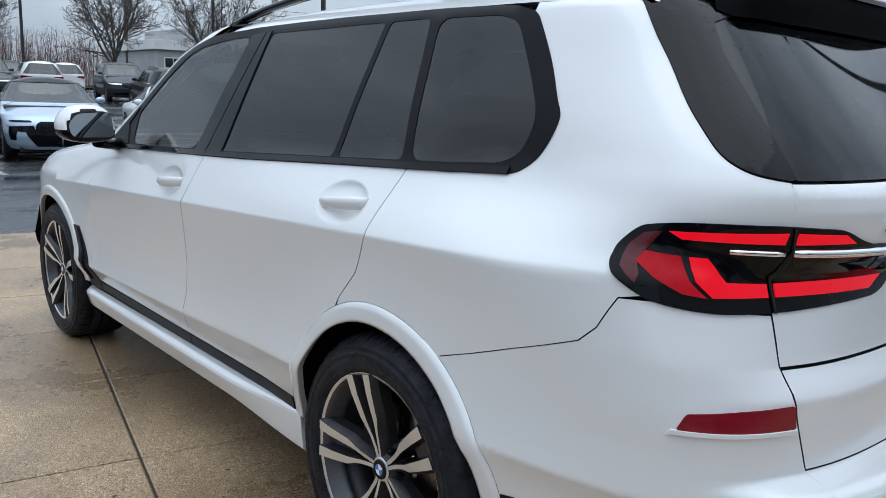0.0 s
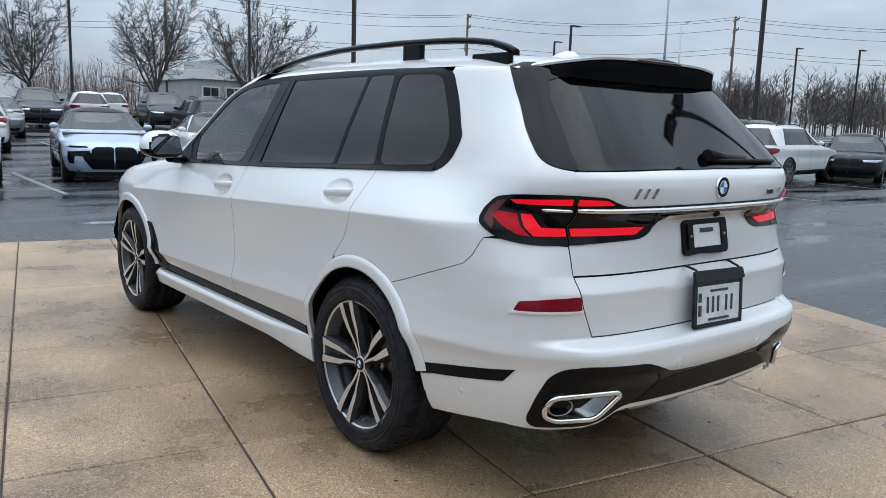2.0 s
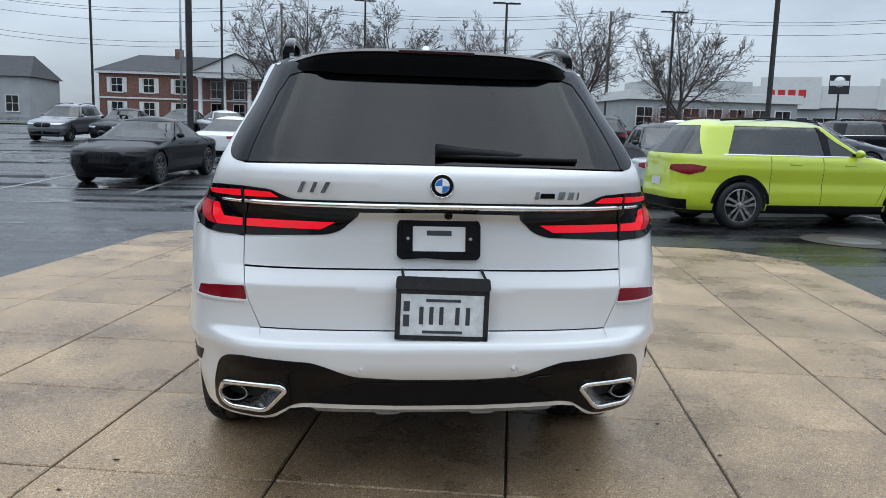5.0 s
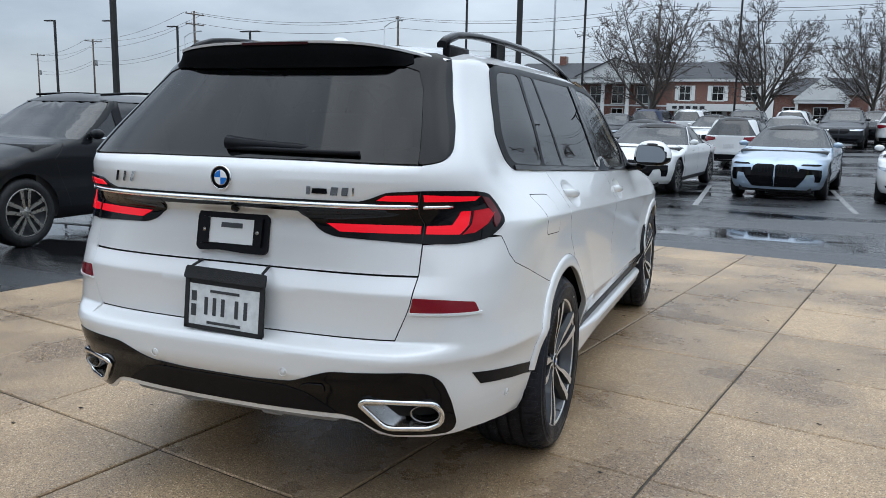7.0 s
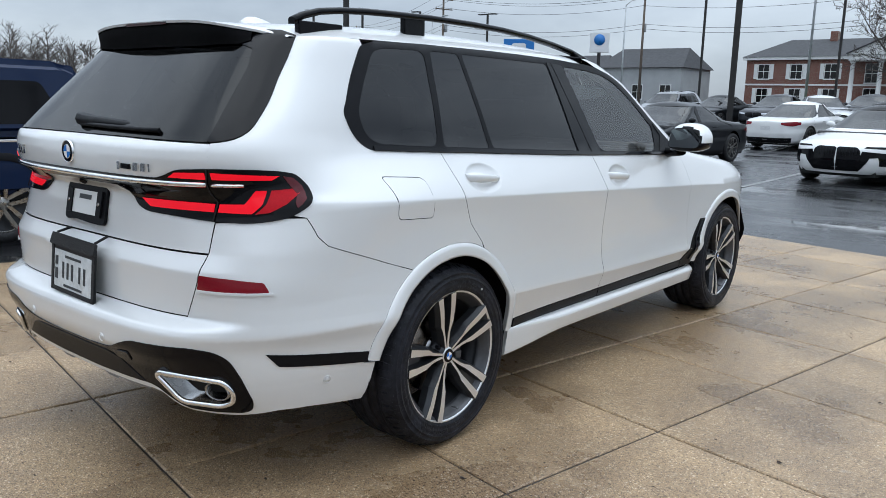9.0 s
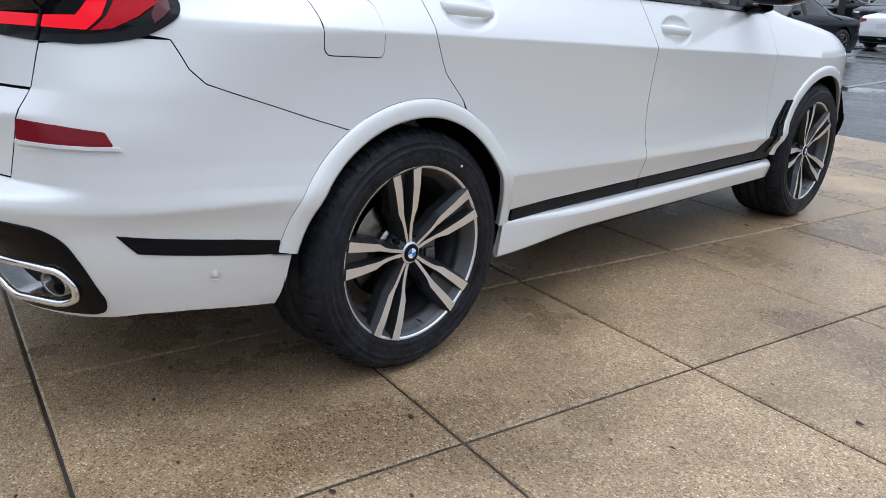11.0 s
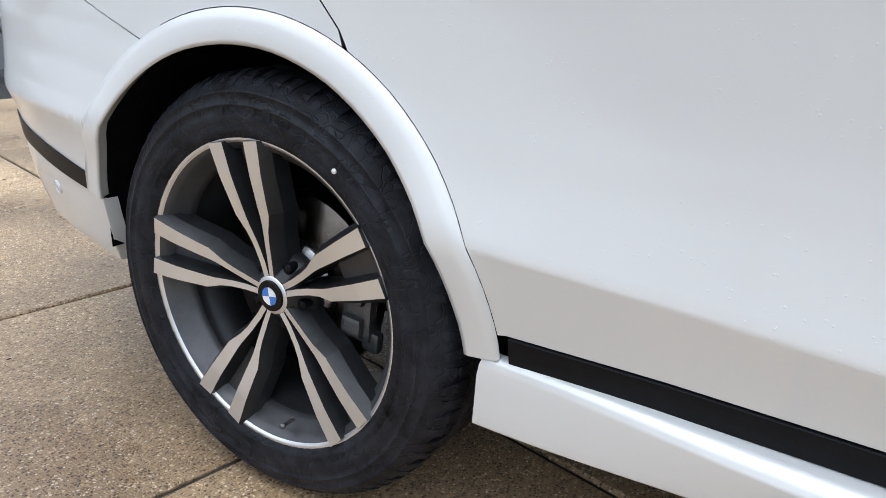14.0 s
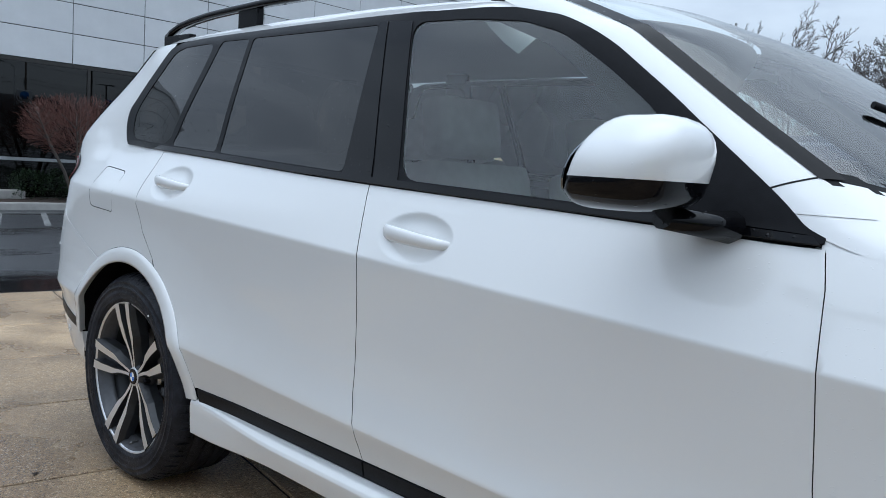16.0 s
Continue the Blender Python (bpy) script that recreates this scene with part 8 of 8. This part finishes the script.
win = tagged(part("window_1", boxed((-11.49, FACADE_Y - .06, 3.03), (-3.45, FACADE_Y + .03, 3.11)), M["window_metal"]), "dark framed showroom window reflecting the lot", "window", kind="structure")
for z0, z1 in ((-.02, .06), (.87, .94)):
    part("window_frame", boxed((-11.49, FACADE_Y - .06, z0), (-3.45, FACADE_Y + .03, z1)), M["pale_pole" if z0 > 0 else "window_metal"], win)
for x in (-11.45, -9.5, -7.5, -5.5, -3.5):
    part("window_frame", boxed((x - .035, FACADE_Y - .05, .061), (x + .035, FACADE_Y + .025, 3.029)), M["window_metal"], win)
for x0, x1 in zip((-11.45, -9.5, -7.5, -5.5), (-9.5, -7.5, -5.5, -3.5)):
    for z0, z1 in ((.061, .87), (.94, 3.03)):
        part("pane", boxed((x0 + .035, FACADE_Y - .015, z0), (x1 - .035, FACADE_Y - .005, z1)), M["shop_glass"], win)

bed = tagged(part("planting_bed", boxed((-20, FACADE_Y + .2, -.06), (-2.6, FACADE_Y + 2.4, .06), .02), M["mulch"]), "mulched planting bed along the wall", "flower bed", kind="structure")
kerb = tagged(part("kerb", boxed((-20.2, FACADE_Y + 2.41, -.06), (-2.4, FACADE_Y + 2.56, .11), .03), M["concrete"]), "pale concrete kerb round the planting bed", "kerb", kind="structure")
tagged(part("kerb", boxed((-2.55, FACADE_Y + .2, -.06), (-2.4, FACADE_Y + 2.405, .11), .03), M["concrete"]), "pale concrete kerb end", "kerb", kind="structure")
tagged(part("splash_block", boxed((-3.9, FACADE_Y + .25, .06), (-3.35, FACADE_Y + .75, .24), .03), M["concrete"]), "pale concrete block beside the wall", "block")
walkway = tagged(part("walkway", boxed((-2.39, FACADE_Y + .01, -.06), (22, FACADE_Y + 2.5, .10), .02), M["concrete"]), "pale concrete walkway along the dealership", "pavement", kind="structure")


def clipped_tree(x, y, seed, rad):
    """A clipped ornamental tree: several stems and a dense head of reddish twigs."""
    rnd = random.Random(seed)
    ob = thing("ornamental_tree", "clipped ornamental tree with dense reddish-brown twigs", "tree", (x, y, .05), 0, "ornamental trees")
    stems, head = [], []
    for k in range(6):
        a = 6.283 * k / 6 + rnd.uniform(-.3, .3)
        tip = Vector((math.cos(a) * rad * .75, math.sin(a) * rad * .6, rnd.uniform(1.55, 1.95)))
        pts = [(Vector((math.cos(a) * .06, math.sin(a) * .06, -.05)), .035), (Vector((tip.x * .35, tip.y * .35, .65)), .028), (Vector((tip.x * .7, tip.y * .7, 1.2)), .02), (tip, .01)]
        stems.append(pts)
        for q in range(9):
            b = rnd.uniform(0, 6.283)
            p = pts[2][0].lerp(tip, rnd.random())
            stems.append([(p, .010), (p + Vector((math.cos(b) * .3, math.sin(b) * .3, .28)), .005)])
    for k in range(4200):
        a, c = rnd.uniform(0, 6.283), rnd.uniform(-1, 1)
        r = rnd.random() ** .33
        wob = 1 + .10 * math.sin(3 * a + seed) + .07 * math.sin(7 * a)
        p = Vector((rad * wob * r * math.cos(a) * math.sqrt(1 - abs(c) ** 3), rad * .8 * wob * r * math.sin(a) * math.sqrt(1 - abs(c) ** 3), 1.62 + .62 * c * r))
        d = Vector((p.x, p.y, (p.z - 1.1) * 1.2)).normalized() + Vector((rnd.gauss(0, .5), rnd.gauss(0, .5), rnd.gauss(0, .4)))
        head.append([(p, .0035), (p + d.normalized() * rnd.uniform(.08, .2), .0022)])
    part("stem", branch_mesh("stem", stems, False), M["bark"], ob)
    part("crown", branch_mesh("crown", head, True), M["red_twig"], ob)


clipped_tree(-4.75, FACADE_Y + 1.35, 5, 1.15)
clipped_tree(-8.3, FACADE_Y + 1.3, 9, 1.1)
clipped_tree(-12.2, FACADE_Y + 1.3, 12, 1.15)


def hedge(x0, x1, y, deep, high, seed):
    rnd = random.Random(seed)
    verts, faces = [], []
    for k in range(int(3600 * (x1 - x0) / 3)):
        u, v, w = rnd.uniform(x0, x1), rnd.uniform(-1, 1), rnd.random() ** .6
        top = high * (1 + .14 * math.sin(u * 4.1) + .10 * math.sin(u * 9.7 + 1))
        p = Vector((u, y + v * deep * .5 * (1 - .35 * w ** 4), w * top + .03))
        s = rnd.uniform(.018, .035)
        a = Vector((rnd.gauss(0, 1), rnd.gauss(0, 1), rnd.gauss(0, 1))).normalized()
        b = a.orthogonal().normalized()
        i = len(verts)
        verts += [tuple(p - a * s), tuple(p + b * s * .5), tuple(p + a * s), tuple(p - b * s * .5)]
        faces.append((i, i + 1, i + 2, i + 3))
    tagged(part("hedge", mesh_of("hedge", verts, faces), M["leaf"]), "low dark green evergreen hedge in mulch", "hedge", kind="stuff")


hedge(-7.2, -3.6, FACADE_Y + .75, .8, .62, 2)
hedge(-13, -7.6, FACADE_Y + .75, .8, .58, 3)


# lines painted on the lot
def line(x0, y0, x1, y1, w=.11):
    a, b = Vector((x0, y0, 0)), Vector((x1, y1, 0))
    n = Vector((a.y - b.y, b.x - a.x, 0)).normalized() * w / 2
    k = max(2, int((b - a).length / 1.0))
    bm = sheet(lambda u, v: (lambda p: Vector((p.x, p.y, ground_z(p.x, p.y) + .006)))(a.lerp(b, u) + n * v), span(0, 1, k), (-1, 1))
    bmesh.ops.recalc_face_normals(bm, faces=bm.faces)
    tagged(part("parking_line", bm, M["paint_line"]), "worn white painted parking line", "road marking", "parking lines", "structure")


for k in range(-8, 6):
    line(.72 + 2.75 * k, 12.3, .72 + 2.75 * k, 17.3)
    line(.72 + 2.75 * k, 22.6, .72 + 2.75 * k, 27.5)
for k in range(4):
    line(9.2 + 5.6 * k, 5.6, 9.5 + 5.6 * k, 10.6)
for k in range(7):
    line(-9.8, -4 + 2.9 * k, -4.9, -4 + 2.9 * k)
for k in range(9):
    line(-7.8 + .75 * k, -12.6, -7.0 + .75 * k, -10.2, .10)
line(-8.0, -12.7, -1.0, -12.7)

man = tagged(part("manhole_cover", lathe([(0, .004), (.30, .004), (.31, .001), (.33, .006), (.36, .006), (.37, 0)], 40, "z"), M["cast"]), "round cast iron manhole cover in the asphalt", "manhole cover", kind="")
man.location = (7.0, 6.93, ground_z(7.0, 6.93) + .012)
collar = tagged(part("concrete_collar", lathe([(.37, .003), (.72, .003), (.74, -.002)], 40, "z"), M["joint"]), "round dark asphalt collar round the manhole", "manhole collar", kind="structure")
collar.location = (7.0, 6.93, ground_z(7.0, 6.93) + .010)

# kerbed islands and the grass verge beyond the lot
verge = sheet(lambda u, v: Vector((u, v, ground_z(u, v) + .10)), span(-60, 60, 40), span(56, 62, 3))
tagged(part("grass_verge", verge, M["grass"]), "dull winter grass verge beyond the lot", "grass", kind="structure")


def woods():
    """Distant bare woods along the horizon: thin stems and sprays of twigs."""
    rnd = random.Random(31)
    groups = []
    for k in range(520):
        a = radians(rnd.choice((rnd.uniform(40, 125), rnd.uniform(56, 80), rnd.uniform(-95, -62))))
        d = rnd.uniform(135, 175)
        x, y, h = d * math.sin(a), d * math.cos(a), rnd.uniform(6, 11)
        base = Vector((x, y, .5))
        groups.append([(base, .16), (base + Vector((0, 0, h * .6)), .08), (base + Vector((rnd.gauss(0, .3), 0, h)), .03)])
        for q in range(26):
            t = rnd.uniform(.25, .95)
            p = base + Vector((0, 0, h * t))
            b = rnd.uniform(0, 6.283)
            r = rnd.uniform(.8, 2.3) * (1.15 - t * .6)
            tip = p + Vector((math.cos(b) * r, math.sin(b) * r, rnd.uniform(.5, 1.7)))
            groups.append([(p, .05), (tip, .03)])
            for s in range(3):
                groups.append([(p.lerp(tip, rnd.uniform(.4, 1)), .03), (tip + Vector((rnd.gauss(0, .6), rnd.gauss(0, .6), rnd.uniform(.1, .9))), .02)])
    tagged(part("far_woods", branch_mesh("far_woods", groups, True), M["far_wood"]), "distant bare winter woods along the horizon", "woods", kind="stuff")


woods()


def brush(x0, x1, y, high, seed):
    rnd = random.Random(seed)
    groups = []
    for k in range(int(260 * (x1 - x0) / 4)):
        p = Vector((rnd.uniform(x0, x1), y + rnd.gauss(0, .8), ground_z(x0, y)))
        tip = p + Vector((rnd.gauss(0, .5), rnd.gauss(0, .4), high * rnd.uniform(.4, 1)))
        groups.append([(p, .014), (p.lerp(tip, .6), .01), (tip, .005)])
        for q in range(3):
            m = p.lerp(tip, rnd.uniform(.4, .95))
            groups.append([(m, .008), (m + Vector((rnd.gauss(0, .4), rnd.gauss(0, .3), rnd.uniform(.1, .6))), .004)])
    tagged(part("shrub_row", branch_mesh("shrub_row", groups, True), M["red_twig"]), "row of bare reddish-brown shrubs", "shrubs", kind="stuff")


brush(9, 17, 58, 4.2, 41)
brush(24, 33, 60, 2.6, 42)
brush(40, 52, 57, 2.4, 43)


def build_panels():
    """White metal cladding panels, each with its own shadow gap."""
    wd, ht = 1.69, .68
    me = to_mesh(boxed((0, -.025, 0), (wd - .018, 0, ht - .018), .004), "panel")
    for i in range(-12, 15):
        for j in range(-4, 6):
            x, z = -3.44 + wd * i, 3.12 + ht * j
            if (x > -11.6 and x < -3.5 and z < 3.1):
                continue
            pn = part("panel", me, M["white_panel"], dealer)
            pn.location = (x + .009, FACADE_Y, z + .009)
        if not -11.6 < -3.44 + wd * i < -3.5:
            part("panel", boxed((-3.44 + wd * i + .009, FACADE_Y - .025, .0), (-3.44 + wd * (i + 1) - .009, FACADE_Y, .385), .004), M["white_panel"], dealer)


def litter():
    """Small brown leaf scraps, seeds and twigs lying on the slabs."""
    rnd = random.Random(77)
    verts, faces = [], []
    for k in range(420):
        u, v = rnd.uniform(-4.0, 4.0), rnd.uniform(-4.0, 6.2)
        s = rnd.choice((.003, .004, .005, .007, .012))
        a = rnd.uniform(0, 6.283)
        ring = []
        for q in range(6):
            t = a + 6.283 * q / 6
            r = s * rnd.uniform(.5, 1.1)
            ring.append(pad_frame @ Vector((u + r * math.cos(t) * 1.5, v + r * math.sin(t) * .8, .0045 + rnd.uniform(0, .2) * s)))
        i = len(verts)
        verts += [tuple(p) for p in ring] + [tuple(pad_frame @ Vector((u, v, .005 + s * .35)))]
        faces += [(i + q, i + (q + 1) % 6, i + 6) for q in range(6)]
    tagged(part("leaf_litter", mesh_of("leaf_litter", verts, faces), M["mulch"]), "scraps of brown leaf and seed on the slabs", "litter", kind="stuff")


litter()
build_panels()
build_slabs()
